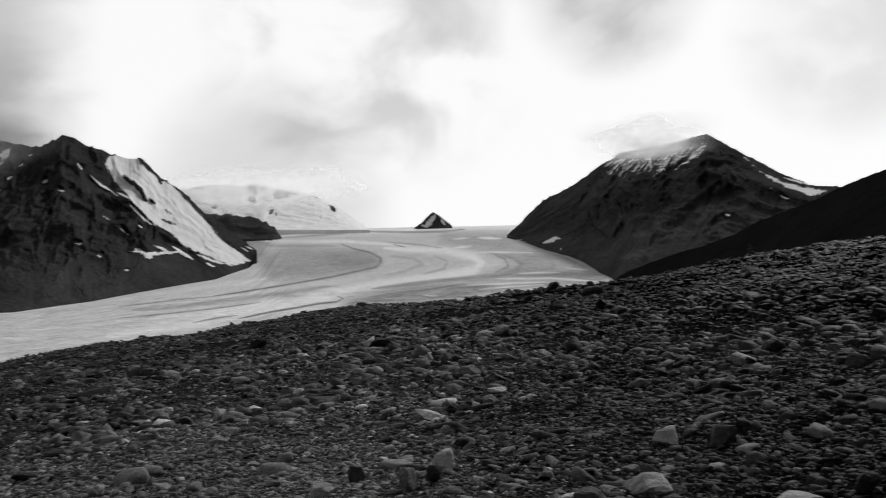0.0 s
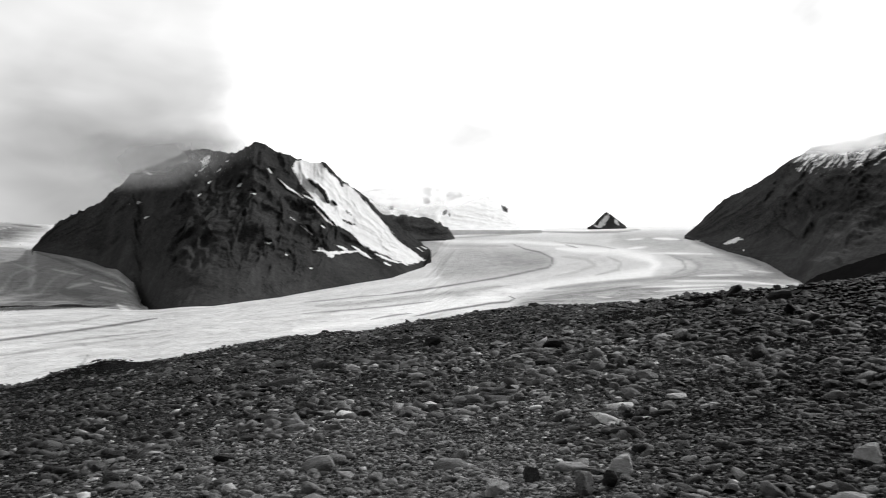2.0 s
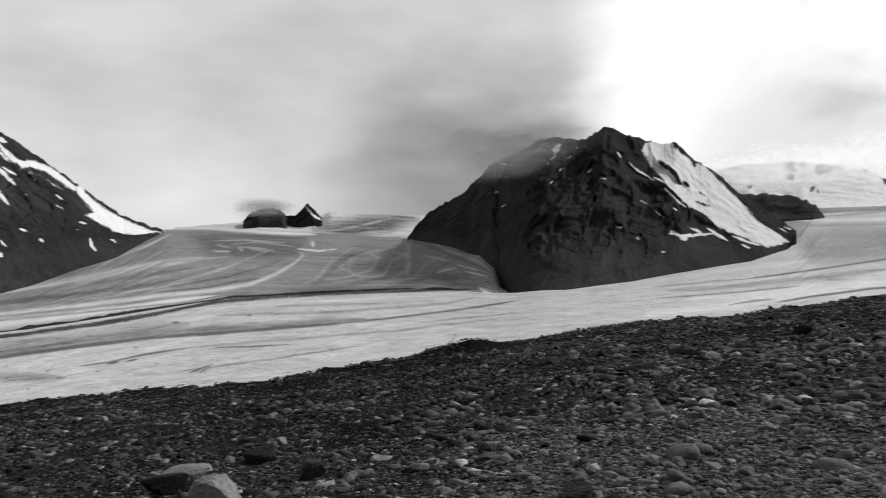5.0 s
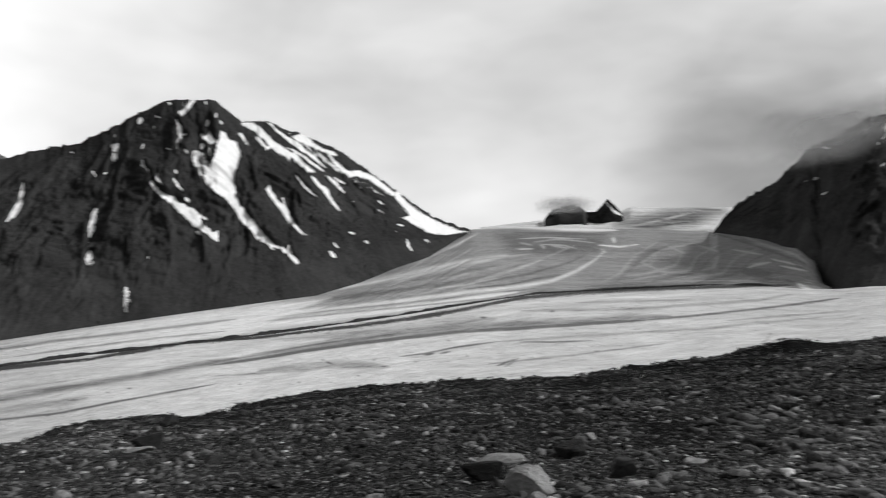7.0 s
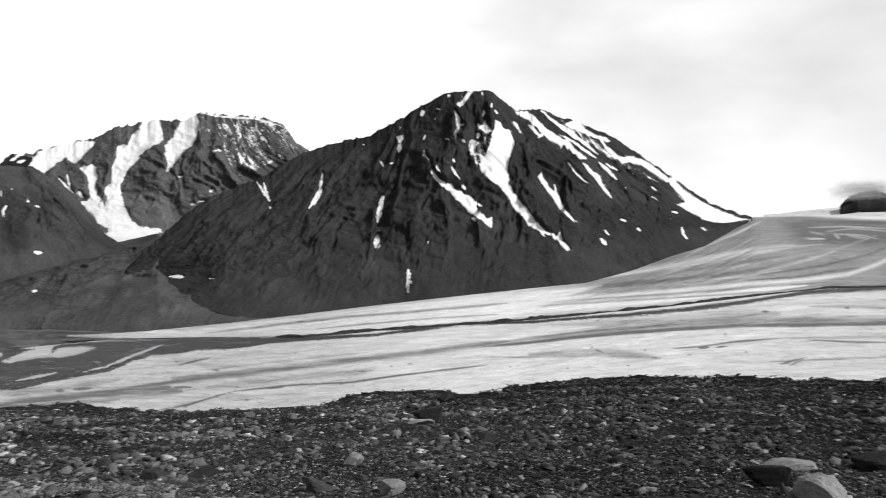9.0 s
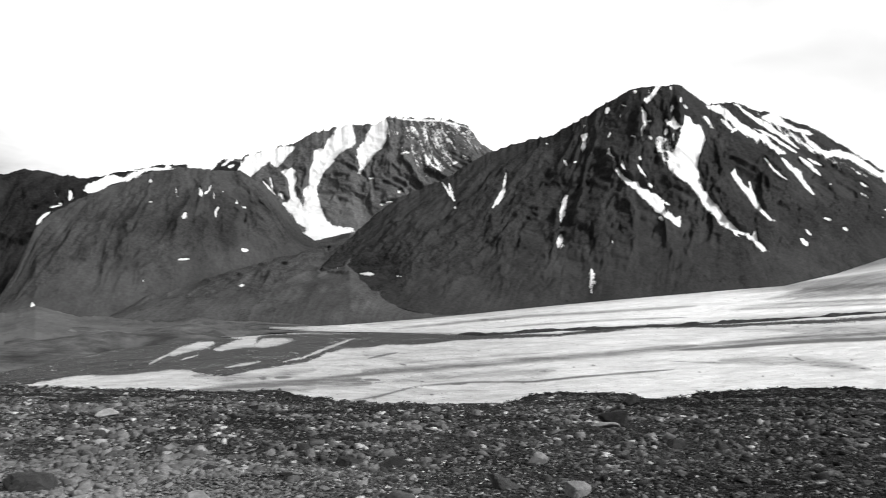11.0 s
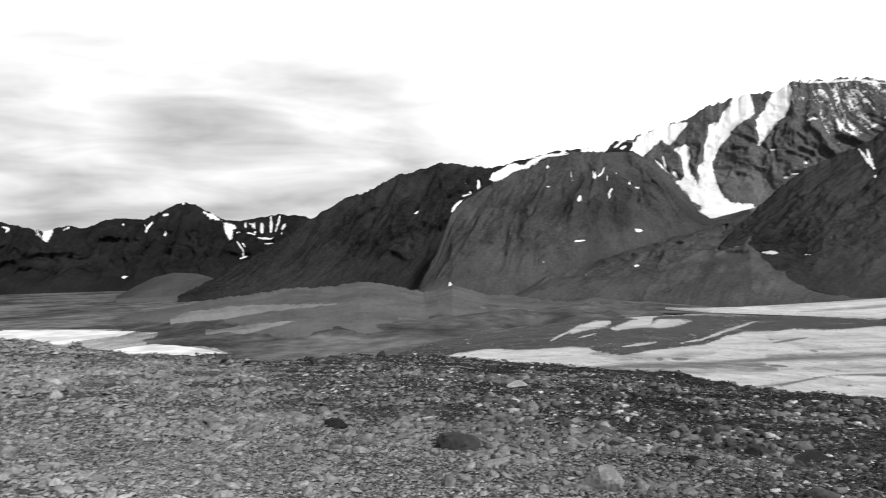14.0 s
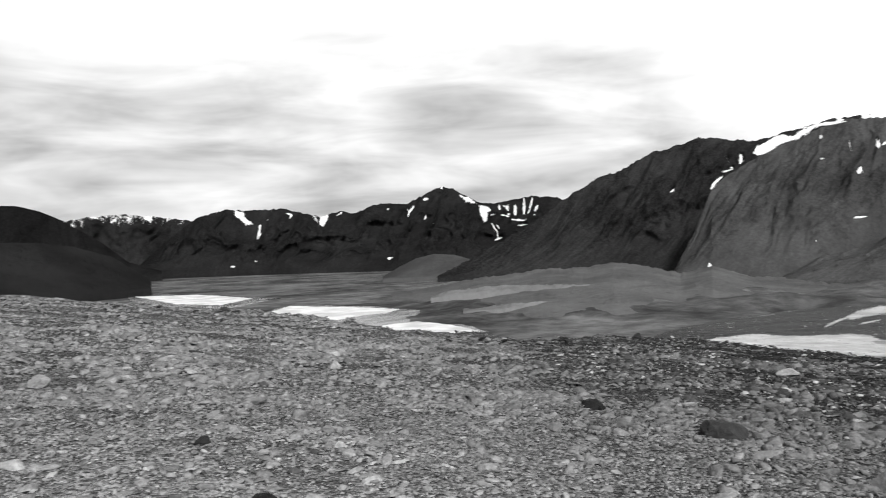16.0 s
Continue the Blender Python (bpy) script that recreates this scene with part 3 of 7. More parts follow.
patch(SNOW_C, 1.0, (59.97, 5.39), (59.58, 5.33), (58.84, 4.52), (58.10, 3.87), (57.16, 3.32), (56.04, 2.76), (54.84, 2.32), (56.06, 2.19), (57.58, 2.29), (58.33, 2.75), (59.38, 3.50), (58.87, 3.67), (59.43, 4.32), (59.80, 4.80))
strip(SNOW_C, 1.0, (58.27, 4.26, 0.16), (56.77, 3.42, 0.16), (55.65, 3.05, 0.16))
strip(SNOW_C, 0.72, (59.62, 4.40, 0.16), (58.87, 3.75, 0.16), (58.39, 3.26, 0.16))
strip(SNOW_C, 1.0, (65.52, 6.61, 0.20), (65.04, 6.00, 0.20), (64.55, 5.40, 0.20), (64.18, 4.80, 0.20), (63.65, 4.11, 0.20))
strip(SNOW_C, 1.0, (66.55, 6.65, 0.12), (66.03, 5.85, 0.12), (65.19, 5.11, 0.12))
strip(SNOW_C, 1.0, (64.50, 6.57, 0.20), (63.86, 5.96, 0.20), (63.29, 5.31, 0.20))
strip(SNOW_C, 1.0, (64.76, 5.88, 0.24), (64.35, 5.31, 0.24))
strip(SNOW_C, 0.72, (64.03, 6.47, 0.12), (63.19, 5.93, 0.12))
strip(SNOW_C, 1.0, (62.77, 4.74, 0.12), (62.69, 4.74, 0.12))
strip(SNOW_C, 1.0, (62.22, 5.69, 0.12), (62.14, 5.69, 0.12))
strip(SNOW_C, 1.0, (61.25, 5.45, 0.12), (61.03, 5.25, 0.12))
strip(SNOW_C, 1.0, (61.04, 4.78, 0.12), (60.59, 4.45, 0.12))
strip(SNOW_C, 0.72, (61.07, 4.16, 0.16), (60.54, 3.78, 0.16))
strip(SNOW_C, 1.0, (63.16, 2.68, 0.16), (62.70, 2.47, 0.16))
strip(SNOW_C, 1.0, (64.20, 1.97, 0.12), (63.83, 1.57, 0.12))
strip(SNOW_C, 1.0, (64.50, 1.40, 0.20), (64.09, 0.91, 0.20))
strip(SNOW_C, 1.0, (62.05, 2.01, 0.20), (61.78, 1.76, 0.20))
strip(SNOW_C, 1.0, (59.13, 2.05, 0.16), (59.03, 1.58, 0.16), (58.78, 1.18, 0.16))
strip(SNOW_C, 1.0, (59.79, 3.05, 0.16), (59.29, 2.91, 0.16))
strip(SNOW_C, 0.72, (57.90, 1.92, 0.16), (57.53, 1.67, 0.16))
strip(SNOW_C, 1.0, (59.85, 2.58, 0.12), (59.77, 2.58, 0.12))
strip(SNOW_C, 0.45, (67.07, 9.57, 0.47), (64.77, 7.82, 0.47), (62.86, 6.50, 0.47), (60.57, 5.03, 0.47))
strip(SNOW_C, 1.0, (87.56, 5.66, 0.14), (87.38, 5.12, 0.14), (87.16, 4.46, 0.14))
strip(SNOW_C, 1.0, (87.15, 3.91, 0.16), (87.04, 3.91, 0.16))
patch(SNOW_D, 1.0, (101.89, 6.49), (101.69, 6.95), (101.49, 7.45), (101.02, 7.53), (100.31, 7.83), (99.79, 8.02), (98.53, 8.20), (98.03, 8.08), (98.15, 7.81), (98.55, 7.50), (98.83, 7.12), (99.23, 6.70), (99.54, 6.70), (99.85, 7.01), (100.33, 6.63), (100.72, 6.28), (101.04, 6.02), (101.51, 6.21))
patch(SNOW_D, 1.0, (96.77, 7.94), (96.18, 8.05), (95.97, 8.43), (95.49, 9.00), (95.08, 9.95), (94.18, 9.93), (93.92, 8.58), (94.09, 8.13), (94.60, 7.90), (95.00, 7.64), (95.40, 7.26), (95.29, 7.14), (95.80, 6.76), (96.12, 6.38), (96.33, 5.92), (96.61, 5.45), (96.73, 5.14), (96.51, 4.55), (96.44, 4.16), (96.25, 3.57), (95.94, 3.17), (95.48, 2.77), (94.89, 2.53), (94.30, 2.56), (94.03, 2.35), (94.50, 2.13), (95.29, 1.98), (96.08, 1.92), (96.67, 1.77), (97.06, 1.86), (97.57, 2.10), (97.44, 2.61), (97.83, 2.89), (97.74, 3.52), (97.42, 4.37), (97.60, 5.16), (97.20, 5.54), (97.11, 6.13), (97.18, 6.63), (96.94, 7.09), (96.85, 7.56))
patch(SNOW_D, 1.0, (99.07, 6.42), (98.56, 6.65), (98.28, 6.84), (98.05, 6.49), (97.98, 5.94), (98.07, 5.36), (98.00, 4.77), (97.69, 4.30), (97.43, 3.51), (97.56, 2.73), (97.95, 2.97), (98.26, 3.41), (98.64, 3.80), (99.03, 4.28), (98.68, 4.31), (98.47, 4.58), (98.58, 5.17), (98.69, 5.87))
patch(SNOW_D, 1.0, (93.90, 7.97), (93.70, 8.19), (93.29, 8.72), (92.89, 9.52), (92.41, 10.08), (91.82, 10.21), (91.55, 9.60), (91.72, 8.91), (91.85, 8.34), (92.05, 7.96), (92.53, 7.70), (92.85, 7.32), (93.09, 6.90), (93.41, 6.60), (93.53, 6.21), (93.77, 6.30), (93.76, 6.84), (93.83, 7.42))
patch(SNOW_D, 1.0, (97.45, 2.29), (97.06, 1.93), (97.77, 2.06), (97.96, 2.22))
strip(SNOW_D, 1.0, (100.34, 5.78, 0.16), (99.88, 5.30, 0.16), (99.34, 4.75, 0.16))
strip(SNOW_D, 1.0, (99.79, 6.04, 0.16), (99.57, 4.99, 0.16))
strip(SNOW_D, 1.0, (99.10, 4.98, 0.28), (98.91, 4.51, 0.28))
patch(SNOW_D, 0.62, (90.47, 9.26), (89.87, 9.88), (89.09, 10.16), (87.74, 10.10), (86.90, 9.88), (86.53, 9.29), (86.81, 8.89), (87.31, 8.53), (87.78, 7.97), (88.56, 7.81), (89.13, 7.98), (89.71, 8.23), (90.17, 8.63))
patch(SNOW_D, 0.47, (90.17, 8.63), (89.71, 8.23), (87.78, 7.97), (86.61, 9.30), (85.77, 9.37), (85.48, 8.49), (85.88, 7.37), (87.04, 6.84), (88.59, 6.12), (89.55, 6.54), (90.11, 7.71))
patch(SNOW_D, 0.6, (90.67, 9.07), (90.85, 9.46), (91.43, 10.05), (91.82, 9.87), (91.32, 9.47))
strip(SNOW_D, 1.0, (90.89, 7.62, 0.20), (90.50, 7.76, 0.20), (90.19, 7.71, 0.20))
patch(SNOW_D, 0.72, (89.73, 7.39), (89.02, 7.75), (88.48, 7.58), (88.77, 6.97), (89.05, 6.44), (89.35, 6.84))
patch(SNOW_D, 0.6, (86.55, 8.15), (86.15, 9.54), (85.77, 9.37), (85.78, 8.77), (86.06, 7.94), (86.34, 7.27))
strip(SNOW_D, 0.72, (89.17, 6.14, 0.20), (88.78, 6.05, 0.20))
strip(SNOW_D, 0.6, (90.27, 9.63, 0.31), (88.13, 10.08, 0.31), (86.41, 9.66, 0.31), (85.55, 8.87, 0.31))
strip(SNOW_D, 0.5, (88.54, 8.99, 0.39), (87.01, 8.36, 0.39), (85.88, 7.48, 0.39))
strip(SNOW_D, 1.0, (91.09, 4.99, 0.20), (90.78, 5.14, 0.20))
strip(SNOW_D, 1.0, (92.35, 4.16, 0.20), (91.96, 4.15, 0.20))
strip(SNOW_D, 1.0, (91.92, 4.31, 0.10), (91.37, 4.37, 0.10))
strip(SNOW_D, 1.0, (93.11, 5.93, 0.12), (92.79, 6.00, 0.12))
patch(SNOW_D, 1.0, (99.15, 1.30), (99.03, 1.73), (98.63, 2.04), (98.52, 1.72), (98.25, 1.52), (98.64, 1.33), (99.00, 1.18))
strip(SNOW_D, 1.0, (97.93, 1.87, 0.20), (97.54, 1.67, 0.20))
strip(SNOW_D, 1.0, (101.70, 1.10, 0.16), (101.19, 1.02, 0.16))
strip(SNOW_D, 1.0, (96.10, 0.82, 0.12), (95.78, 0.93, 0.12))
patch(SNOW_D, 1.0, (105.27, 6.27), (105.19, 6.77), (104.61, 6.84), (103.83, 7.27), (103.32, 7.38), (102.98, 7.03), (103.37, 6.69), (103.68, 6.46), (104.23, 6.23), (105.00, 6.19))
strip(SNOW_D, 1.0, (102.98, 6.72, 0.20), (102.59, 6.99, 0.20), (102.15, 7.34, 0.20), (101.80, 7.45, 0.20))
strip(SNOW_D, 1.0, (102.59, 6.65, 0.20), (102.08, 6.80, 0.20))
strip(SNOW_D, 1.0, (101.69, 7.07, 0.20), (101.50, 6.37, 0.20))
strip(SNOW_D, 1.0, (105.96, 6.38, 0.16), (106.53, 6.61, 0.16))
strip(SNOW_D, 1.0, (102.27, 7.61, 0.16), (101.68, 7.76, 0.16), (100.70, 7.83, 0.16))
patch(SNOW_E, 1.0, (111.54, 4.87), (111.28, 5.40), (110.69, 5.59), (110.31, 5.90), (109.75, 5.98), (109.19, 5.83), (108.62, 6.22), (107.75, 6.41), (107.64, 6.26), (108.25, 5.91), (108.82, 5.61), (109.57, 5.49), (110.13, 5.22), (110.69, 4.91), (111.25, 4.68))
strip(SNOW_E, 1.0, (108.81, 6.25, 0.16), (107.30, 6.41, 0.16), (105.96, 6.46, 0.16))
strip(SNOW_E, 1.0, (112.28, 4.90, 0.35), (112.28, 4.49, 0.35), (112.36, 4.26, 0.35))
strip(SNOW_E, 0.72, (113.18, 4.90, 0.20), (113.08, 4.45, 0.20))
strip(SNOW_E, 1.0, (113.01, 4.07, 0.20), (112.76, 4.03, 0.20))
strip(SNOW_E, 1.0, (113.49, 3.81, 0.12), (112.76, 3.96, 0.12))
strip(SNOW_E, 1.0, (114.22, 2.72, 0.24), (113.93, 3.17, 0.24), (113.42, 3.54, 0.24))
strip(SNOW_E, 1.0, (116.82, 2.68, 0.16), (116.54, 2.91, 0.16))
strip(SNOW_E, 0.72, (107.53, 5.76, 0.20), (107.50, 5.49, 0.20))
strip(SNOW_E, 1.0, (107.63, 4.27, 0.12), (107.36, 4.27, 0.12))
strip(SNOW_E, 1.0, (105.31, 3.60, 0.28), (105.39, 3.17, 0.28))
strip(SNOW_E, 1.0, (104.40, 5.26, 0.24), (104.29, 4.68, 0.24))
strip(SNOW_E, 1.0, (103.66, 5.45, 0.14), (103.82, 5.06, 0.14), (104.10, 4.79, 0.14))
strip(SNOW_E, 1.0, (103.18, 4.01, 0.24), (103.38, 3.62, 0.24), (103.38, 3.27, 0.24))
strip(SNOW_E, 0.72, (105.90, 5.30, 0.16), (105.83, 4.61, 0.16))
strip(SNOW_E, 0.72, (103.47, 4.91, 0.12), (103.52, 4.44, 0.12))
strip(SNOW_E, 0.72, (102.04, 4.58, 0.16), (102.01, 4.16, 0.16))
strip(SNOW_E, 1.0, (101.66, 4.00, 0.12), (101.35, 3.91, 0.12))
strip(SNOW_E, 1.0, (101.70, 1.18, 0.16), (101.27, 1.02, 0.16))
strip(SNOW_E, 1.0, (105.77, 0.46, 0.12), (105.12, 0.53, 0.12))
strip(SNOW_E, 0.72, (114.45, -2.14, 0.20), (114.53, -2.66, 0.20))
strip(SNOW_E, 1.0, (101.82, -1.36, 0.16), (101.50, -1.29, 0.16))
strip(SNOW_E, 1.0, (108.00, -0.85, 0.12), (107.92, -0.86, 0.12))
strip(SNOW_E, 1.0, (113.10, 5.91, 0.12), (113.03, 5.91, 0.12))
strip(SNOW_E, 0.72, (102.93, 5.02, 0.12), (102.85, 5.02, 0.12))
patch(SNOW_G, 1.0, (146.47, 2.47), (145.83, 2.41), (145.73, 2.07), (145.28, 1.57), (145.68, 1.55), (146.06, 1.97), (146.37, 2.09))
strip(SNOW_G, 1.0, (144.74, 1.56, 0.20), (144.83, 1.11, 0.20), (144.92, 0.51, 0.20))
strip(SNOW_G, 1.0, (142.96, 2.27, 0.16), (142.67, 2.15, 0.16), (142.79, 1.81, 0.16))
strip(SNOW_G, 0.72, (141.25, 2.15, 0.31), (140.90, 1.56, 0.31))
patch(SNOW_G, 1.0, (140.81, 2.06), (140.13, 2.15), (140.30, 1.58), (140.50, 1.28), (140.80, 1.33), (140.82, 1.71))
strip(SNOW_G, 0.72, (139.60, 2.02, 0.16), (139.25, 2.21, 0.16))
strip(SNOW_G, 1.0, (136.11, 2.31, 0.20), (135.92, 2.31, 0.20))
strip(SNOW_G, 1.0, (134.75, 2.31, 0.12), (134.57, 2.03, 0.12), (134.66, 1.72, 0.12))
strip(SNOW_G, 1.0, (134.28, 2.45, 0.12), (134.57, 1.99, 0.12))
strip(SNOW_G, 0.6, (133.41, 1.92, 0.16), (133.54, 1.53, 0.16))
strip(SNOW_G, 0.6, (132.96, 1.24, 0.12), (132.88, 1.23, 0.12))
strip(SNOW_G, 0.72, (132.33, 3.60, 0.16), (132.17, 3.67, 0.16))
strip(SNOW_G, 1.0, (133.57, 2.86, 0.12), (133.29, 2.97, 0.12))
patch(SNOW_G, 1.0, (130.98, 3.13), (130.39, 2.95), (129.86, 2.51), (130.33, 2.52), (130.79, 2.81))
patch(SNOW_G, 1.0, (129.78, 2.38), (129.16, 2.29), (128.86, 1.96), (129.10, 1.77), (129.16, 1.19), (129.40, 1.12), (129.62, 1.56), (129.72, 2.03))
strip(SNOW_G, 1.0, (128.95, 1.61, 0.12), (128.67, 1.68, 0.12))
strip(SNOW_G, 1.0, (128.89, 1.06, 0.12), (128.51, 0.50, 0.12), (128.49, 0.02, 0.12))
strip(SNOW_G, 1.0, (128.73, -0.09, 0.14), (128.17, 0.09, 0.14))
strip(SNOW_G, 1.0, (128.54, 0.97, 0.12), (128.35, 0.65, 0.12))
strip(SNOW_G, 0.72, (128.33, 2.34, 0.16), (128.31, 1.98, 0.16))
strip(SNOW_G, 1.0, (128.24, 1.67, 0.12), (127.62, 1.49, 0.12))
patch(SNOW_G, 1.0, (128.10, 2.25), (127.67, 2.31), (127.57, 1.52), (127.93, 1.61), (127.76, 1.84))
strip(SNOW_G, 1.0, (127.24, 2.26, 0.20), (127.22, 1.55, 0.20))
strip(SNOW_G, 1.0, (126.63, 2.75, 0.20), (126.63, 1.61, 0.20))
strip(SNOW_G, 1.0, (126.00, 2.84, 0.16), (126.10, 2.26, 0.16), (126.35, 1.64, 0.16))
strip(SNOW_G, 1.0, (125.67, 2.20, 0.16), (125.92, 1.78, 0.16))
strip(SNOW_G, 1.0, (125.97, 1.51, 0.12), (125.89, 1.50, 0.12))
strip(SNOW_G, 1.0, (127.58, 1.33, 0.12), (126.68, 1.18, 0.12), (126.52, 1.29, 0.12))
strip(SNOW_G, 1.0, (127.13, 0.88, 0.14), (126.42, 0.89, 0.14))
strip(SNOW_G, 1.0, (125.06, 0.38, 0.12), (124.71, 0.40, 0.12))
strip(SNOW_G, 1.0, (122.96, 1.32, 0.12), (122.61, 1.38, 0.12))
strip(SNOW_G, 1.0, (136.16, -1.15, 0.12), (135.80, -1.05, 0.12))
strip(SNOW_G, 1.0, (145.19, -0.92, 0.12), (145.12, -0.92, 0.12))
strip(SNOW_G, 1.0, (144.29, 1.89, 0.12), (144.22, 1.88, 0.12))
strip(SNOW_G, 0.6, (146.82, -1.22, 0.12), (146.53, -1.20, 0.12))
strip(SNOW_G, 0.6, (135.30, 1.16, 0.12), (135.22, 1.15, 0.12))
strip(SNOW_B, 0.72, (-15.4, 7.55, 0.2), (-14.1, 6.54, 0.2), (-13.7, 6.06, 0.16))
strip(SNOW_B, 0.72, (-13.2, 6.7, 0.2), (-12.4, 6.06, 0.2))
strip(SNOW_B, 0.72, (-13.4, 7.22, 0.2), (-12, 6.26, 0.2), (-11.6, 5.71, 0.24))
strip(SNOW_B, 0.72, (-12.6, 6.81, 0.24), (-11.3, 6.3, 0.24))
strip(SNOW_B, 0.72, (-16.7, 7.24, 0.2), (-16.3, 6.78, 0.2), (-15.8, 6.25, 0.16))
strip(SNOW_B, 0.46, (-18, 7.4, 1.8), (-16.1, 6.9, 2.4), (-13.6, 6.6, 2.4), (-11.3, 6.0, 1.5))
strip(SNOW_B, 0.45, (-17.8, 7.17, 0.79), (-16.7, 6.39, 0.63), (-15.7, 5.5, 0.39))
strip(SNOW_B, 1.0, (-14.3, 6.64, 0.24), (-14.3, 6.07, 0.24))
strip(SNOW_B, 0.72, (-15.6, 6.94, 0.2), (-14.9, 6.23, 0.2))
strip(SNOW_B, 0.72, (-15.1, 7.5, 0.28), (-14.3, 7.32, 0.28))
strip(SNOW_C, 0.5, (77.8, -0.4, 0.3), (77.7, -1.19, 0.45), (77.8, -2.16, 0.3))
strip(SNOW_C, 1.0, (79.4, 4.69, 0.18), (79.6, 4.12, 0.43), (79.7, 3.34, 0.43), (79.8, 2.76, 0.26))
strip(SNOW_C, 1.0, (79.8, 1.99, 0.39), (80, 1.02, 0.34))
strip(SNOW_C, 1.0, (88, 5.72, 0.13), (87.1, 4.34, 0.22))
strip(SNOW_C, 1.0, (83.5, 6.32, 0.18), (83.7, 5.19, 0.31), (84.2, 4.25, 0.39), (84.5, 3.8, 0.18))
strip(SNOW_C, 1.0, (84.7, 8, 0.18), (83.2, 8.19, 0.18))
strip(SNOW_C, 1.0, (95.5, -0.29, 0.18), (94.9, -0.22, 0.18))
strip(SNOW_C, 1.0, (93.7, -0.59, 0.22), (92.8, -0.68, 0.26))
strip(SNOW_C, 0.72, (91.2, -0.82, 0.08), (90.8, -0.83, 0.08))
strip(ROCK_S, 0.75, (7.75, 4.2, 0.15), (7.5, 3.9, 0.25), (7.4, 3.75, 0.2))
strip(ROCK_S, 0.8, (10.4, 5.1, 0.2), (9.9, 4.95, 0.15))
strip(ROCK_S, 0.7, (8.9, 4.9, 0.15), (8.3, 4.75, 0.15))
strip(SNOW_D, 0.5, (85.2, 7.9, 1.0), (87.2, 9.1, 1.5), (90.0, 9.3, 1.7), (92.5, 8.9, 1.2))
strip(SNOW_D, 0.45, (86.0, 7.2, 0.9), (88.5, 7.9, 1.1), (91.0, 8.0, 1.0))
strip(SNOW_D, 1.0, (86.2, 9.4, 0.22), (88.0, 9.9, 0.25), (90.4, 9.98, 0.22), (91.6, 10.15, 0.3))
strip(ROCK_S, 1.0, (13.21, 5.37, 0.44), (12.63, 5.39, 0.44))
strip(ROCK_S, 1.0, (13.20, 4.64, 0.44), (12.73, 4.66, 0.44))
strip(ROCK_S, 1.0, (11.48, 5.15, 0.64), (10.95, 4.82, 0.64))
strip(ROCK_S, 1.0, (10.79, 5.01, 0.30), (10.49, 4.92, 0.30))
strip(ROCK_S, 1.0, (11.75, 3.84, 0.39), (11.56, 3.72, 0.39))
strip(ROCK_S, 1.0, (11.39, 3.64, 0.20), (11.28, 3.63, 0.20))
strip(ROCK_S, 1.0, (15.43, 4.32, 0.30), (15.36, 4.05, 0.30))
strip(ROCK_S, 1.0, (14.97, 4.46, 0.20), (14.86, 4.46, 0.20))
strip(ROCK_S, 1.0, (16.69, 5.50, 0.30), (16.37, 5.41, 0.30))
strip(ROCK_S, 1.0, (12.84, 5.01, 0.25), (12.56, 5.12, 0.25))
strip(ROCK_S, 1.0, (12.43, 5.46, 0.25), (12.05, 5.29, 0.25))
strip(ROCK_N, 1.0, (0.42, 3.45, 0.31), (0.71, 3.02, 0.31), (1.11, 2.52, 0.31))
strip(ROCK_N, 1.0, (0.30, 3.60, 0.24), (-0.05, 3.24, 0.24), (-0.47, 2.83, 0.24))
strip(ROCK_N, 1.0, (0.08, 3.08, 0.16), (-0.19, 2.65, 0.16))
strip(ROCK_N, 1.0, (1.46, 2.69, 0.12), (0.88, 2.56, 0.12))
patch(ICE, 0.52, (12.38, 1.01), (10.03, 1.35), (6.89, 1.09), (4.94, 0.65), (4.36, 0.24), (4.96, -0.14), (7.72, -0.58), (10.08, -0.88), (11.64, -0.85), (12.41, -0.36))
patch(ICE, 0.45, (8.08, 0.92), (6.11, 0.95), (4.74, 0.64), (4.36, 0.20), (5.15, -0.09), (6.92, -0.21), (7.70, 0.32))
patch(ICE, 0.5, (-3.22, 0.65), (-8.09, 0.72), (-9.89, -0.08), (-10.41, -0.65), (-11.28, -1.42), (-11.80, -1.87), (-9.11, -2.02), (-5.43, -1.32), (-1.64, -1.25), (-3.95, -0.52), (-5.09, -0.09))
patch(ICE, 0.46, (5.00, -1.90), (2.24, -1.37), (-1.63, -1.33), (-5.43, -1.32), (-8.39, -1.64), (-6.54, -1.99), (-3.90, -2.26), (-0.83, -2.79), (2.28, -2.93), (4.63, -2.89), (6.98, -2.84), (6.57, -2.26))
patch(ICE, 0.5, (-0.17, 2.09), (-4.39, 1.97), (-5.12, 1.18), (-7.35, 0.63), (-3.98, 0.71), (-1.69, 1.08), (0.23, 1.52))
strip(ICE, 0.55, (20.82, -2.52, 0.23), (17.82, -2.39, 0.23), (13.99, -2.04, 0.23), (10.09, -1.63, 0.23), (7.73, -1.37, 0.23))
strip(ICE, 0.8, (21.54, -1.86, 0.23), (17.80, -1.31, 0.23), (13.97, -0.95, 0.23), (12.02, -0.68, 0.23))
strip(ICE, 0.85, (13.91, 2.17, 0.17), (11.58, 1.81, 0.17), (6.88, 1.71, 0.17), (2.18, 1.29, 0.17))
strip(ICE, 0.5, (13.53, 1.58, 0.14), (10.81, 1.48, 0.14), (7.28, 1.41, 0.14))
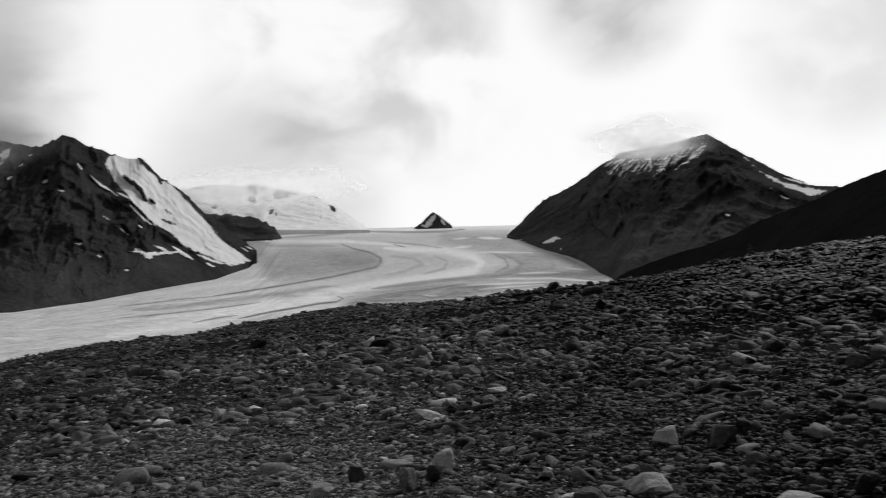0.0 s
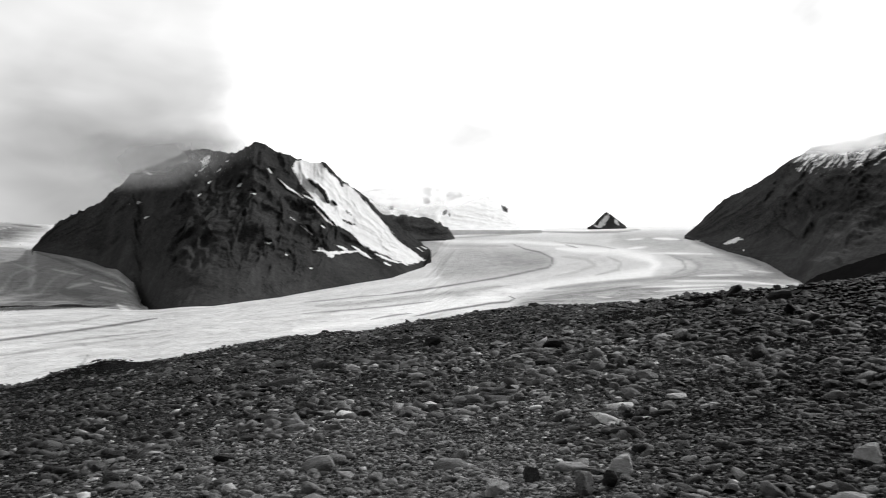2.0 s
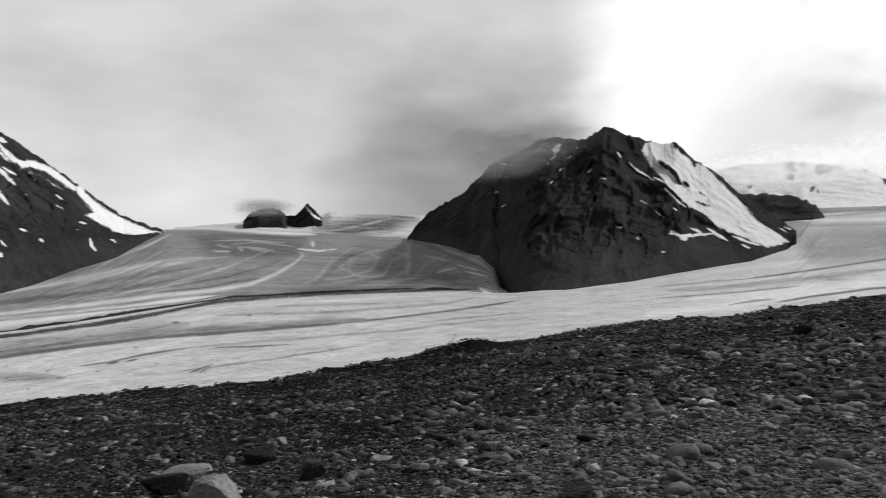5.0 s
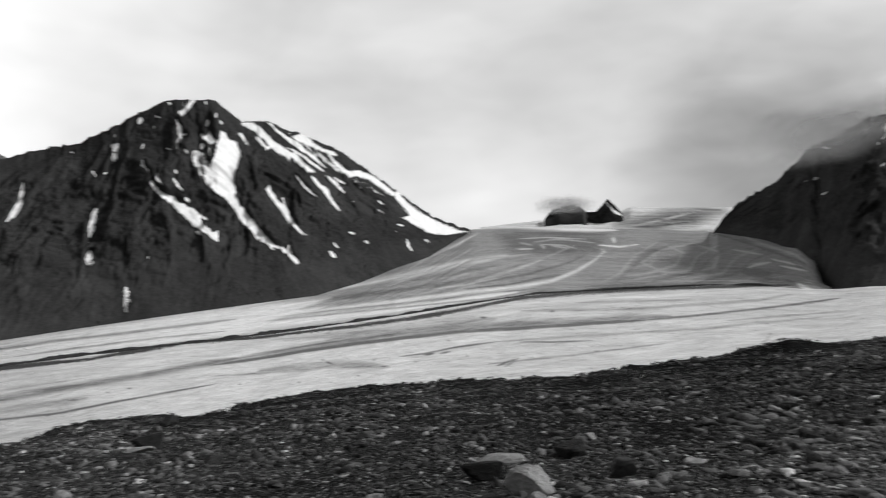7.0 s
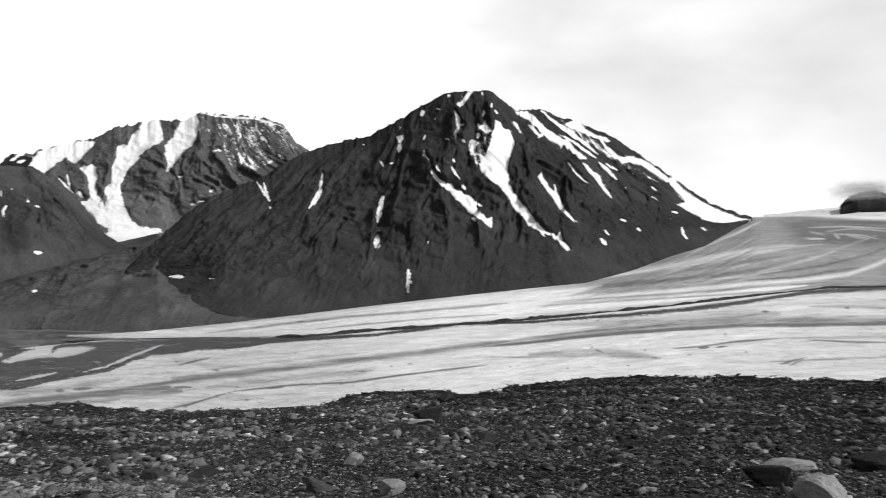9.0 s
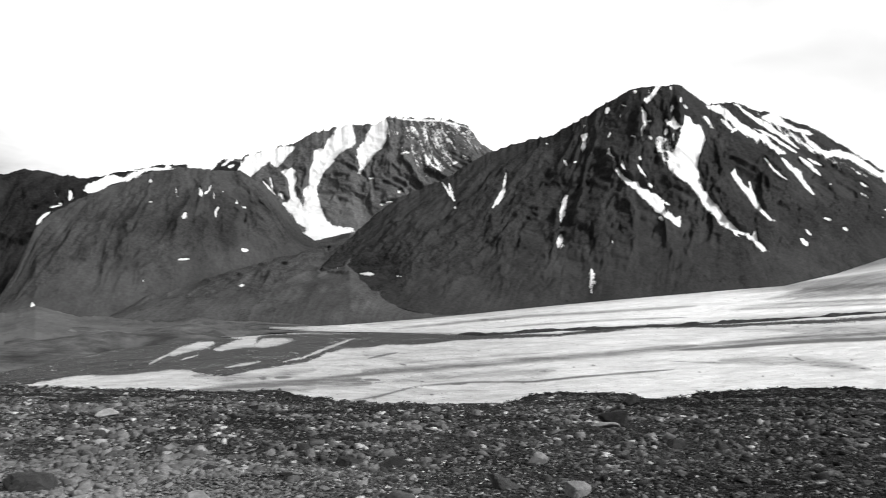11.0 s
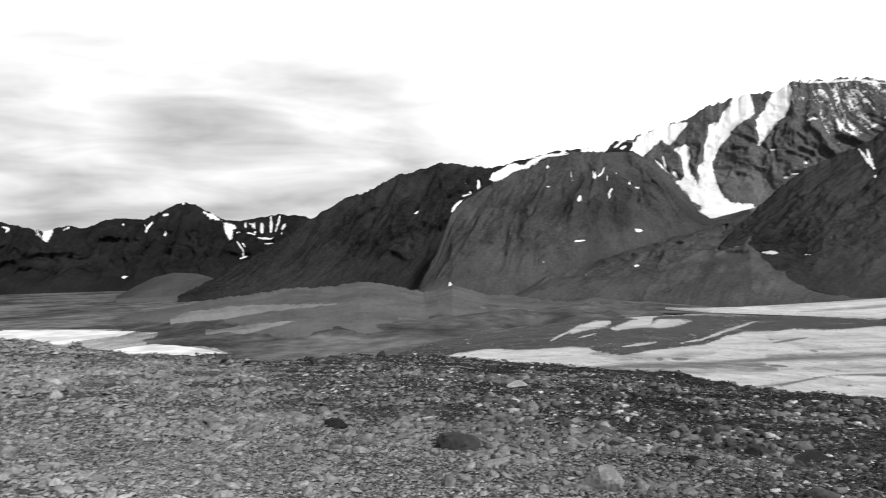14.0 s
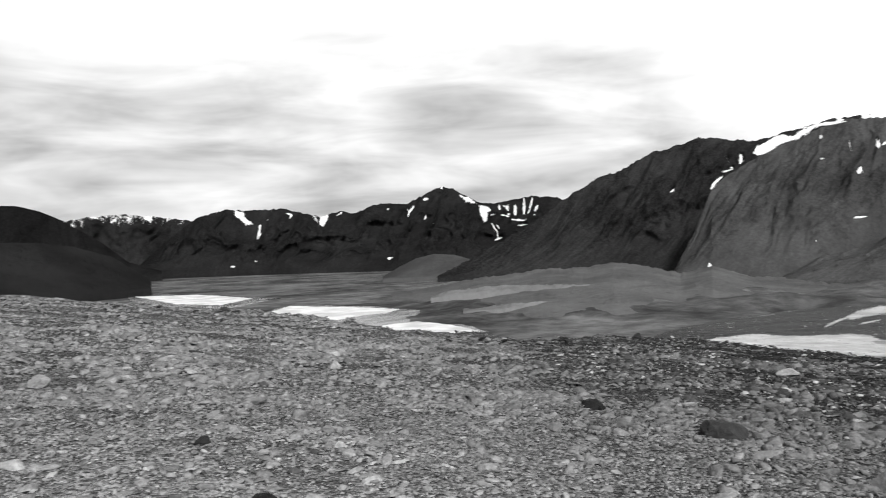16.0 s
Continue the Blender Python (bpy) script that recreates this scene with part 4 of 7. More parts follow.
strip(ICE, 0.86, (4.14, 1.18, 0.35), (2.19, 1.02, 0.39), (-0.14, 0.88, 0.42), (-2.06, 0.45, 0.50), (-2.70, -0.03, 0.42), (-2.15, -0.56, 0.46), (-0.10, -0.83, 0.46), (2.24, -1.06, 0.42), (4.59, -1.32, 0.42), (6.17, -1.52, 0.42), (10.10, -2.18, 0.42))
strip(ICE, 0.84, (10.10, -2.18, 0.42), (14.00, -2.66, 0.39), (19.71, -3.13, 0.35))
strip(ICE, 0.58, (3.76, 0.62, 0.17), (2.01, 0.39, 0.17), (1.43, -0.02, 0.17), (2.61, -0.46, 0.17), (4.19, -0.74, 0.17))
strip(ICE, 0.55, (0.64, 0.55, 0.14), (-0.32, 0.14, 0.14), (-0.11, -0.36, 0.14), (1.45, -0.72, 0.14))
strip(ICE, 0.44, (-3.22, 0.65, 0.20), (-4.91, 0.23, 0.20), (-5.46, -0.17, 0.20), (-5.08, -0.62, 0.20), (-3.56, -0.90, 0.20), (-1.64, -1.06, 0.20), (2.24, -1.37, 0.20), (4.99, -1.63, 0.20))
strip(ICE, 0.4, (-3.59, 0.49, 0.11), (-4.34, 0.16, 0.11), (-4.52, -0.34, 0.11), (-3.56, -0.75, 0.11))
strip(ICE, 0.44, (-5.48, 0.41, 0.17), (-7.34, 0.17, 0.17), (-7.69, -0.41, 0.17), (-6.57, -0.77, 0.17), (-4.69, -1.00, 0.17))
strip(ICE, 0.42, (-8.08, 0.34, 0.11), (-9.16, -0.25, 0.11), (-8.77, -1.00, 0.11))
strip(ICE, 0.8, (-1.68, 0.73, 0.08), (-3.98, 0.67, 0.08), (-6.23, 0.58, 0.08))
strip(ICE, 0.84, (-5.26, -0.86, 0.11), (-6.57, -0.81, 0.11), (-8.12, -0.84, 0.11))
strip(ICE, 0.8, (-3.55, -1.17, 0.11), (-7.30, -1.20, 0.11), (-10.57, -1.52, 0.11))
strip(ICE, 0.85, (-2.48, 1.72, 0.14), (-4.11, 1.60, 0.14))
strip(ICE, 0.85, (-0.73, 1.06, 0.11), (-2.08, 1.15, 0.11))
strip(ICE, 0.8, (-0.63, 1.65, 0.08), (-1.94, 1.73, 0.08))
strip(ICE, 0.7, (-8.42, -0.54, 0.08), (-10.05, -0.72, 0.08))
strip(ICE, 0.35, (-2.79, -1.08, 0.07), (-4.31, -0.92, 0.07), (-5.45, -0.67, 0.07))
strip(ICE, 0.34, (3.04, -1.98, 0.11), (2.06, -1.88, 0.11), (-1.63, -1.45, 0.11))
strip(ICE, 0.36, (0.71, -2.41, 0.08), (-0.16, -1.81, 0.08), (-3.54, -1.56, 0.08))
strip(ICE, 0.78, (-1.63, -1.56, 0.10), (-4.68, -1.50, 0.10), (-7.29, -1.47, 0.10))
strip(ICE, 0.75, (-2.39, -1.88, 0.08), (-4.67, -1.73, 0.08), (-6.92, -1.65, 0.08))
strip(ICE, 0.75, (1.48, -2.17, 0.08), (0.32, -2.26, 0.08))
strip(ICE, 0.84, (22.31, -4.09, 0.71), (17.84, -3.58, 0.71), (14.01, -3.05, 0.71), (10.11, -2.49, 0.71), (7.43, -1.96, 0.71))
strip(ICE, 0.27, (7.20, 1.60, 0.07), (6.11, 1.15, 0.07), (5.13, 0.93, 0.07), (4.35, 0.52, 0.07), (4.28, 0.20, 0.07), (4.64, -0.14, 0.07), (6.14, -0.42, 0.07), (7.72, -0.74, 0.07), (10.08, -1.08, 0.07), (12.04, -1.35, 0.07), (13.98, -1.61, 0.07), (15.91, -1.83, 0.07))
strip(ICE, 0.45, (15.53, -1.80, 0.06), (17.81, -1.93, 0.06), (19.32, -2.08, 0.06), (21.55, -2.23, 0.06))
strip(ICE, 0.5, (21.56, -2.99, 0.07), (18.58, -2.83, 0.07), (15.54, -2.61, 0.07), (12.45, -2.31, 0.07))
strip(ICE, 0.36, (5.49, 2.35, 0.08), (2.16, 2.23, 0.08), (-0.18, 2.21, 0.08), (-1.73, 2.36, 0.08))
strip(ICE, 0.5, (11.58, 2.01, 0.08), (9.23, 2.12, 0.08), (6.08, 2.29, 0.08))
strip(ICE, 0.45, (3.35, 1.40, 0.07), (2.57, 1.18, 0.07))
strip(ICE, 0.5, (4.13, 1.61, 0.08), (1.40, 1.31, 0.08), (-0.15, 1.04, 0.08))
strip(ICE, 0.16, (7.35, -1.73, 0.08), (7.35, -2.04, 0.08), (6.97, -2.25, 0.08), (7.36, -2.44, 0.08), (8.54, -2.53, 0.08), (10.11, -2.76, 0.08), (12.07, -3.02, 0.08), (14.02, -3.36, 0.08))
strip(ICE, 0.4, (14.01, -3.12, 0.08), (15.55, -3.27, 0.08), (17.08, -3.53, 0.08))
patch(ICE, 0.4, (41.18, 1.45), (37.29, 1.31), (34.25, 0.22), (32.40, -1.00), (32.82, -2.14), (35.86, -2.05), (39.74, -2.01), (41.70, -1.98), (45.22, -1.74), (43.60, -0.23))
patch(ICE, 0.28, (52.89, 2.04), (51.34, 2.19), (47.45, 1.87), (45.50, 1.57), (46.12, 0.65), (47.89, 0.51), (49.84, 0.70), (51.77, 0.84))
strip(ICE, 0.86, (54.77, 2.83, 0.23), (51.33, 2.54, 0.23), (48.23, 2.21, 0.23), (44.62, 1.97, 0.23))
strip(ICE, 0.2, (51.73, 2.16, 0.11), (49.79, 1.99, 0.11), (47.45, 1.83, 0.11), (45.42, 1.68, 0.11))
strip(ICE, 0.55, (50.40, 1.42, 0.08), (49.03, 1.53, 0.08), (47.86, 1.45, 0.08), (46.11, 1.16, 0.08))
strip(ICE, 0.6, (51.36, 1.69, 0.07), (49.41, 1.70, 0.07), (46.68, 1.45, 0.07))
strip(ICE, 0.55, (49.82, 1.24, 0.07), (48.26, 1.11, 0.07), (47.49, 0.85, 0.07))
strip(ICE, 0.75, (51.69, 0.99, 0.08), (50.30, 0.95, 0.08))
strip(ICE, 0.6, (49.82, 1.21, 0.14), (49.56, 0.88, 0.14))
strip(ICE, 0.5, (49.24, 1.15, 0.11), (47.88, 0.87, 0.11))
strip(ICE, 0.5, (51.37, 1.45, 0.11), (50.41, 1.19, 0.11))
strip(ICE, 0.82, (44.99, 1.55, 0.17), (44.81, 1.07, 0.17))
strip(ICE, 0.86, (46.07, 1.04, 0.10), (44.54, 0.83, 0.10), (43.24, 0.94, 0.10))
strip(ICE, 0.7, (45.73, 0.75, 0.11), (45.54, 0.43, 0.11))
strip(ICE, 0.32, (52.98, -0.75, 0.23), (56.04, -1.17, 0.23), (59.03, -1.47, 0.23), (62.64, -1.75, 0.23), (66.12, -2.06, 0.23), (69.43, -2.48, 0.23), (72.57, -2.81, 0.23))
strip(ICE, 0.36, (52.96, -0.09, 0.23), (56.02, -0.56, 0.23), (59.01, -0.90, 0.23))
strip(ICE, 0.68, (52.17, 0.58, 0.35), (56.00, 0.10, 0.35), (58.25, -0.28, 0.35), (60.46, -0.65, 0.35), (62.62, -0.93, 0.35), (66.10, -1.44, 0.35), (69.41, -1.92, 0.35), (72.56, -2.40, 0.35))
strip(ICE, 0.8, (59.00, -0.56, 0.11), (62.62, -1.05, 0.11), (66.10, -1.55, 0.11), (69.42, -2.02, 0.11), (72.56, -2.50, 0.11))
strip(ICE, 0.55, (49.78, 0.19, 0.20), (51.43, -0.34, 0.20), (52.98, -0.75, 0.20), (54.52, -1.12, 0.20))
strip(ICE, 0.65, (49.66, 0.22, 0.08), (50.84, -0.17, 0.08), (52.21, -0.58, 0.08))
strip(ICE, 0.6, (52.99, -0.98, 0.08), (55.29, -1.36, 0.08), (57.55, -1.53, 0.08))
strip(ICE, 0.3, (47.55, -0.87, 0.11), (49.90, -1.06, 0.11), (52.24, -1.48, 0.11), (55.30, -1.62, 0.11))
strip(ICE, 0.76, (45.53, 0.63, 0.14), (46.14, 0.06, 0.17), (47.54, -0.72, 0.20), (49.13, -1.29, 0.20), (51.47, -1.62, 0.23), (55.31, -1.89, 0.23), (59.05, -2.22, 0.23), (62.67, -2.50, 0.23), (66.13, -2.68, 0.23), (69.44, -2.98, 0.23), (72.59, -3.40, 0.23))
strip(ICE, 0.84, (51.48, -1.97, 0.17), (55.32, -2.36, 0.32), (59.07, -2.75, 0.46), (62.68, -3.05, 0.53), (66.15, -3.26, 0.57), (69.46, -3.47, 0.64), (72.60, -3.77, 0.64))
strip(ICE, 0.55, (53.04, -2.30, 0.08), (57.21, -2.58, 0.08), (62.68, -2.87, 0.08), (67.82, -3.15, 0.08), (72.59, -3.46, 0.08))
strip(ICE, 0.5, (55.32, -2.16, 0.07), (60.88, -2.51, 0.07), (66.14, -2.82, 0.07))
strip(ICE, 0.62, (54.03, 2.27, 0.14), (55.58, 1.51, 0.14), (57.10, 0.98, 0.14), (58.98, -0.06, 0.14))
strip(ICE, 0.7, (54.34, 2.13, 0.08), (55.96, 1.33, 0.08), (57.48, 0.69, 0.08))
strip(ICE, 0.45, (53.66, 1.87, 0.17), (55.22, 0.96, 0.17), (57.49, 0.27, 0.17), (59.73, -0.41, 0.17))
strip(ICE, 0.48, (42.71, 0.53, 0.11), (42.18, 0.04, 0.11), (42.59, -0.46, 0.11), (43.69, -0.58, 0.11))
strip(ICE, 0.52, (41.60, 0.88, 0.14), (40.44, 0.25, 0.14), (40.86, -0.52, 0.14), (42.84, -1.08, 0.14), (45.21, -1.23, 0.14))
strip(ICE, 0.46, (43.55, 1.15, 0.11), (44.68, 0.20, 0.11), (45.51, -1.03, 0.11))
strip(ICE, 0.5, (39.64, 0.81, 0.14), (38.10, 0.16, 0.14), (38.53, -0.80, 0.14), (41.29, -1.49, 0.14))
strip(ICE, 0.34, (41.98, 0.97, 0.08), (43.28, -0.04, 0.08), (44.02, -1.00, 0.08))
strip(ICE, 0.34, (39.28, 0.01, 0.11), (39.70, -0.95, 0.11), (41.68, -1.55, 0.11))
strip(ICE, 0.48, (47.57, -1.54, 0.17), (43.65, -1.60, 0.17), (37.78, -1.68, 0.17))
strip(ICE, 0.24, (36.80, -1.17, 0.39), (34.99, -1.38, 0.39))
strip(ICE, 0.68, (36.40, -0.91, 0.14), (35.82, -0.73, 0.14), (34.97, -0.61, 0.14))
strip(ICE, 0.72, (34.44, -0.86, 0.11), (32.86, -1.26, 0.11))
strip(ICE, 0.65, (34.96, -0.38, 0.08), (33.15, -0.94, 0.08))
strip(ICE, 0.6, (37.32, 0.33, 0.11), (35.41, -0.13, 0.11))
strip(ICE, 0.78, (33.49, -2.01, 0.32), (32.39, -2.81, 0.32))
strip(ICE, 0.85, (38.75, 1.60, 0.14), (37.09, 1.45, 0.14))
strip(ICE, 0.26, (34.26, -0.17, 0.11), (32.58, -0.92, 0.11))
patch(ICE, 0.36, (44.77, 2.29), (43.50, 2.68), (41.12, 3.14), (39.55, 3.19), (37.70, 2.81), (39.59, 2.14), (42.34, 2.01))
strip(ICE, 0.7, (43.91, 2.14, 0.11), (41.54, 2.53, 0.11), (39.56, 2.92, 0.11))
strip(ICE, 0.28, (39.56, 3.11, 0.08), (37.81, 2.93, 0.08))
strip(ICE, 0.25, (39.58, 2.33, 0.08), (41.55, 2.13, 0.08), (44.30, 2.12, 0.08))
strip(ICE, 0.55, (41.98, 1.09, 0.11), (43.59, 0.16, 0.11), (44.61, -0.98, 0.11), (46.01, -1.64, 0.11))
strip(ICE, 0.5, (39.44, 0.88, 0.11), (41.81, 0.49, 0.11), (43.13, -0.32, 0.11), (41.66, -1.00, 0.11), (38.54, -1.27, 0.11))
strip(ICE, 0.34, (40.81, 0.93, 0.11), (42.60, 0.33, 0.11), (43.81, -0.61, 0.11), (44.82, -1.52, 0.11))
strip(ICE, 0.52, (38.09, 0.67, 0.11), (39.47, 0.02, 0.11), (40.09, -0.94, 0.11), (43.64, -1.41, 0.11))
strip(ICE, 0.34, (37.31, 0.57, 0.11), (38.70, -0.21, 0.11), (39.51, -1.08, 0.11), (42.47, -1.56, 0.11))
strip(ICE, 0.52, (35.58, 0.42, 0.11), (37.15, -0.26, 0.11), (37.96, -1.21, 0.11), (41.69, -1.67, 0.11))
strip(ICE, 0.33, (34.63, 0.16, 0.11), (36.19, -0.49, 0.11), (37.19, -1.31, 0.11), (39.73, -1.77, 0.11))
strip(ICE, 0.5, (47.48, 1.09, 0.11), (49.46, 0.37, 0.11), (52.97, -0.28, 0.11), (57.53, -0.96, 0.11))
strip(ICE, 0.33, (46.32, 0.65, 0.11), (47.91, -0.08, 0.11), (50.67, -0.76, 0.11), (54.53, -1.31, 0.11))
strip(ICE, 0.58, (50.62, 0.61, 0.11), (54.48, 0.35, 0.11), (57.89, -0.41, 0.11), (61.55, -1.02, 0.11))
strip(ICE, 0.55, (37.28, 1.50, 0.14), (35.76, 0.74, 0.14), (33.50, -0.19, 0.14), (32.59, -1.00, 0.14))
strip(ICE, 0.3, (38.45, 1.47, 0.11), (36.34, 0.69, 0.11), (34.07, -0.25, 0.11), (33.16, -1.13, 0.11))
strip(ICE, 0.58, (72.63, -5.07, 0.46), (67.86, -4.69, 0.46), (62.72, -4.38, 0.46), (57.26, -3.98, 0.46), (53.08, -3.77, 0.46))
strip(ICE, 0.46, (72.64, -5.59, 0.35), (67.88, -5.26, 0.35), (62.74, -4.75, 0.35), (57.27, -4.33, 0.35), (51.56, -4.18, 0.35), (45.70, -4.07, 0.35), (41.38, -3.95, 0.35))
strip(ICE, 0.56, (51.53, -3.29, 0.14), (43.71, -3.40, 0.14), (35.90, -3.06, 0.14), (33.78, -2.69, 0.14))
strip(ICE, 0.58, (47.62, -2.87, 0.11), (39.77, -2.91, 0.11))
strip(ICE, 0.8, (53.05, -2.80, 0.11), (47.61, -2.71, 0.11), (39.76, -2.56, 0.11), (34.34, -2.33, 0.11))
strip(ICE, 0.14, (72.65, -5.93, 0.14), (69.52, -5.69, 0.14), (66.21, -5.35, 0.14), (62.75, -5.05, 0.17), (59.13, -4.79, 0.17), (55.40, -4.54, 0.17), (51.57, -4.49, 0.17), (47.67, -4.35, 0.14), (42.95, -4.17, 0.11))
strip(ICE, 0.3, (42.95, -4.17, 0.10), (40.60, -4.01, 0.10), (37.86, -3.78, 0.10), (35.92, -3.60, 0.10), (33.62, -3.35, 0.10), (30.97, -3.00, 0.10))
strip(ICE, 0.32, (72.64, -5.52, 0.07), (68.86, -5.29, 0.07), (64.14, -4.84, 0.07), (59.86, -4.48, 0.07))
strip(ICE, 0.56, (53.14, -5.34, 0.11), (47.70, -5.17, 0.11), (39.84, -4.85, 0.11), (32.14, -4.19, 0.11))
strip(ICE, 0.34, (51.60, -5.42, 0.08), (49.27, -5.49, 0.08), (46.73, -5.48, 0.08))
strip(ICE, 0.34, (59.91, -6.09, 0.08), (58.06, -5.95, 0.08), (56.19, -5.64, 0.08), (53.14, -5.34, 0.08))
strip(ICE, 0.15, (58.25, -6.05, 0.11), (57.51, -5.98, 0.11))
strip(ICE, 0.15, (57.14, -6.00, 0.08), (56.38, -5.90, 0.08))
strip(ICE, 0.54, (69.54, -6.53, 0.42), (64.53, -6.38, 0.42), (60.65, -6.75, 0.42))
strip(ICE, 0.56, (72.67, -6.64, 0.11), (69.55, -6.67, 0.11), (65.57, -6.45, 0.11))
strip(ICE, 0.15, (65.04, -6.16, 0.08), (64.47, -6.39, 0.08))
strip(ICE, 0.2, (61.19, -6.71, 0.08), (60.94, -6.73, 0.08))
strip(ICE, 0.5, (53.95, -6.87, 0.08), (47.74, -6.40, 0.08), (41.83, -5.77, 0.08))
strip(ICE, 0.2, (53.27, -7.02, 0.08), (52.03, -6.59, 0.08))
strip(ICE, 0.5, (36.01, -5.99, 0.08), (35.42, -5.54, 0.08), (35.21, -5.09, 0.08))
strip(ICE, 0.3, (52.62, -7.06, 0.07), (51.64, -6.46, 0.07))
strip(ICE, 0.55, (37.88, -4.33, 0.08), (31.75, -3.90, 0.08))
strip(ICE, 0.2, (49.40, -3.38, 0.11), (49.12, -3.39, 0.11))
strip(ICE, 0.2, (54.23, -3.64, 0.11), (53.85, -3.66, 0.11))
strip(ICE, 0.36, (65.32, -6.05, 0.07), (65.11, -6.04, 0.07))
strip(ICE, 0.36, (62.92, -7.26, 0.07), (62.71, -7.24, 0.07))
strip(ICE, 0.36, (61.82, -6.24, 0.07), (61.61, -6.22, 0.07))
strip(ICE, 0.36, (58.93, -6.51, 0.07), (58.71, -6.49, 0.07))
strip(ICE, 0.36, (55.38, -6.27, 0.07), (55.15, -6.25, 0.07))
strip(ICE, 0.36, (66.98, -7.45, 0.07), (66.78, -7.44, 0.07))
strip(ICE, 0.36, (70.93, -7.31, 0.07), (70.74, -7.30, 0.07))
strip(ICE, 0.36, (68.96, -5.22, 0.07), (68.76, -5.21, 0.07))
strip(ICE, 0.36, (64.92, -4.26, 0.07), (64.71, -4.24, 0.07))
strip(ICE, 0.36, (56.66, -5.14, 0.07), (56.43, -5.12, 0.07))
strip(ICE, 0.36, (48.30, -7.86, 0.07), (48.07, -7.84, 0.07))
strip(ICE, 0.36, (46.48, -6.20, 0.07), (46.25, -6.18, 0.07))
strip(DARK, 1.0, (73.81, -4.36, 0.42), (72.61, -4.29, 0.42), (69.48, -4.29, 0.23), (66.17, -4.05, 0.23), (62.71, -3.87, 0.32), (59.09, -3.51, 0.32), (55.35, -3.05, 0.32), (53.05, -2.65, 0.23), (51.50, -2.40, 0.32), (47.59, -2.16, 0.39), (43.66, -2.07, 0.42), (39.74, -2.09, 0.23), (35.87, -2.09, 0.20), (33.57, -2.12, 0.14))
patch(ICE, 0.84, (100.86, -4.35), (99.66, -4.23), (94.90, -4.20), (92.55, -4.20), (89.77, -3.95), (86.16, -3.64), (82.42, -3.27), (78.59, -2.95), (74.69, -2.57), (70.75, -2.22), (64.49, -1.83), (70.80, -3.94), (74.73, -4.25), (77.08, -4.32), (80.17, -4.51), (84.34, -4.79), (88.72, -4.75), (91.53, -4.66), (94.91, -4.63), (99.66, -4.51))
strip(ICE, 0.55, (70.78, -2.96, 0.14), (74.71, -3.24, 0.14), (77.05, -3.39, 0.14), (82.43, -3.69, 0.14), (85.43, -3.94, 0.14), (88.71, -4.23, 0.14), (91.53, -4.44, 0.14))
strip(ICE, 0.55, (71.58, -3.72, 0.08), (74.72, -3.86, 0.08), (77.07, -3.97, 0.08), (80.93, -4.21, 0.08), (84.33, -4.45, 0.08))
strip(ICE, 0.5, (83.19, -3.81, 0.08), (85.25, -3.91, 0.08))
patch(ICE, 0.78, (71.21, -4.43), (74.75, -4.75), (77.09, -4.90), (80.19, -5.13), (84.35, -5.28), (86.93, -5.37), (89.81, -5.65), (91.90, -5.58), (93.26, -5.78), (94.93, -5.87), (95.92, -6.04), (97.53, -6.71), (99.71, -7.02), (99.71, -7.36), (93.29, -7.18), (86.23, -6.75), (77.13, -6.18), (71.24, -5.60), (64.58, -4.67))
strip(ICE, 0.42, (99.71, -7.43, 0.32), (96.59, -7.49, 0.32), (93.30, -7.42, 0.32), (89.84, -7.26, 0.32), (86.24, -7.01, 0.32), (82.51, -6.70, 0.32), (77.13, -6.29, 0.32), (70.85, -5.57, 0.32))
strip(ICE, 0.66, (91.58, -6.88, 0.08), (86.23, -6.49, 0.08), (80.21, -6.12, 0.08))
strip(ICE, 0.18, (100.62, -7.87, 0.11), (99.72, -7.83, 0.11), (97.87, -7.75, 0.11), (95.30, -7.61, 0.11), (91.24, -7.37, 0.11))
strip(ICE, 0.48, (98.50, -8.00, 0.57), (95.96, -8.00, 0.57), (92.97, -8.13, 0.57))
strip(ICE, 0.82, (100.93, -8.44, 0.50), (97.88, -8.74, 0.50), (94.66, -8.75, 0.50), (91.61, -8.53, 0.50))
strip(ICE, 0.6, (91.60, -8.03, 0.35), (86.25, -7.68, 0.35), (80.24, -7.34, 0.35))
strip(ICE, 0.12, (93.58, -7.86, 0.11), (92.36, -7.93, 0.11))
strip(ICE, 0.14, (93.28, -6.46, 0.08), (92.08, -6.22, 0.08), (91.15, -6.07, 0.08))
strip(ICE, 0.1, (99.47, -7.49, 0.14), (98.30, -7.54, 0.14))
strip(ICE, 0.2, (87.54, -8.30, 0.07), (86.41, -8.26, 0.07))
strip(ICE, 0.26, (94.67, -9.28, 0.08), (92.65, -9.05, 0.08), (89.87, -8.38, 0.08))
strip(ICE, 0.3, (89.87, -8.38, 0.08), (86.27, -8.16, 0.08), (81.79, -8.13, 0.08), (78.72, -7.79, 0.08), (72.47, -7.19, 0.08))
strip(ICE, 0.3, (91.06, -6.88, 0.08), (90.54, -6.95, 0.08))
strip(ICE, 0.2, (85.43, -3.90, 0.08), (84.84, -3.89, 0.08))
strip(ICE, 0.36, (89.61, -8.09, 0.07), (89.40, -8.08, 0.07))
strip(ICE, 0.36, (85.27, -8.13, 0.07), (85.05, -8.12, 0.07))
strip(ICE, 0.36, (82.66, -8.21, 0.07), (82.43, -8.20, 0.07))
strip(ICE, 0.36, (79.20, -7.14, 0.07), (78.97, -7.12, 0.07))
strip(ICE, 0.36, (77.85, -7.01, 0.07), (77.61, -6.99, 0.07))
strip(ICE, 0.36, (92.93, -9.18, 0.07), (92.72, -9.17, 0.07))
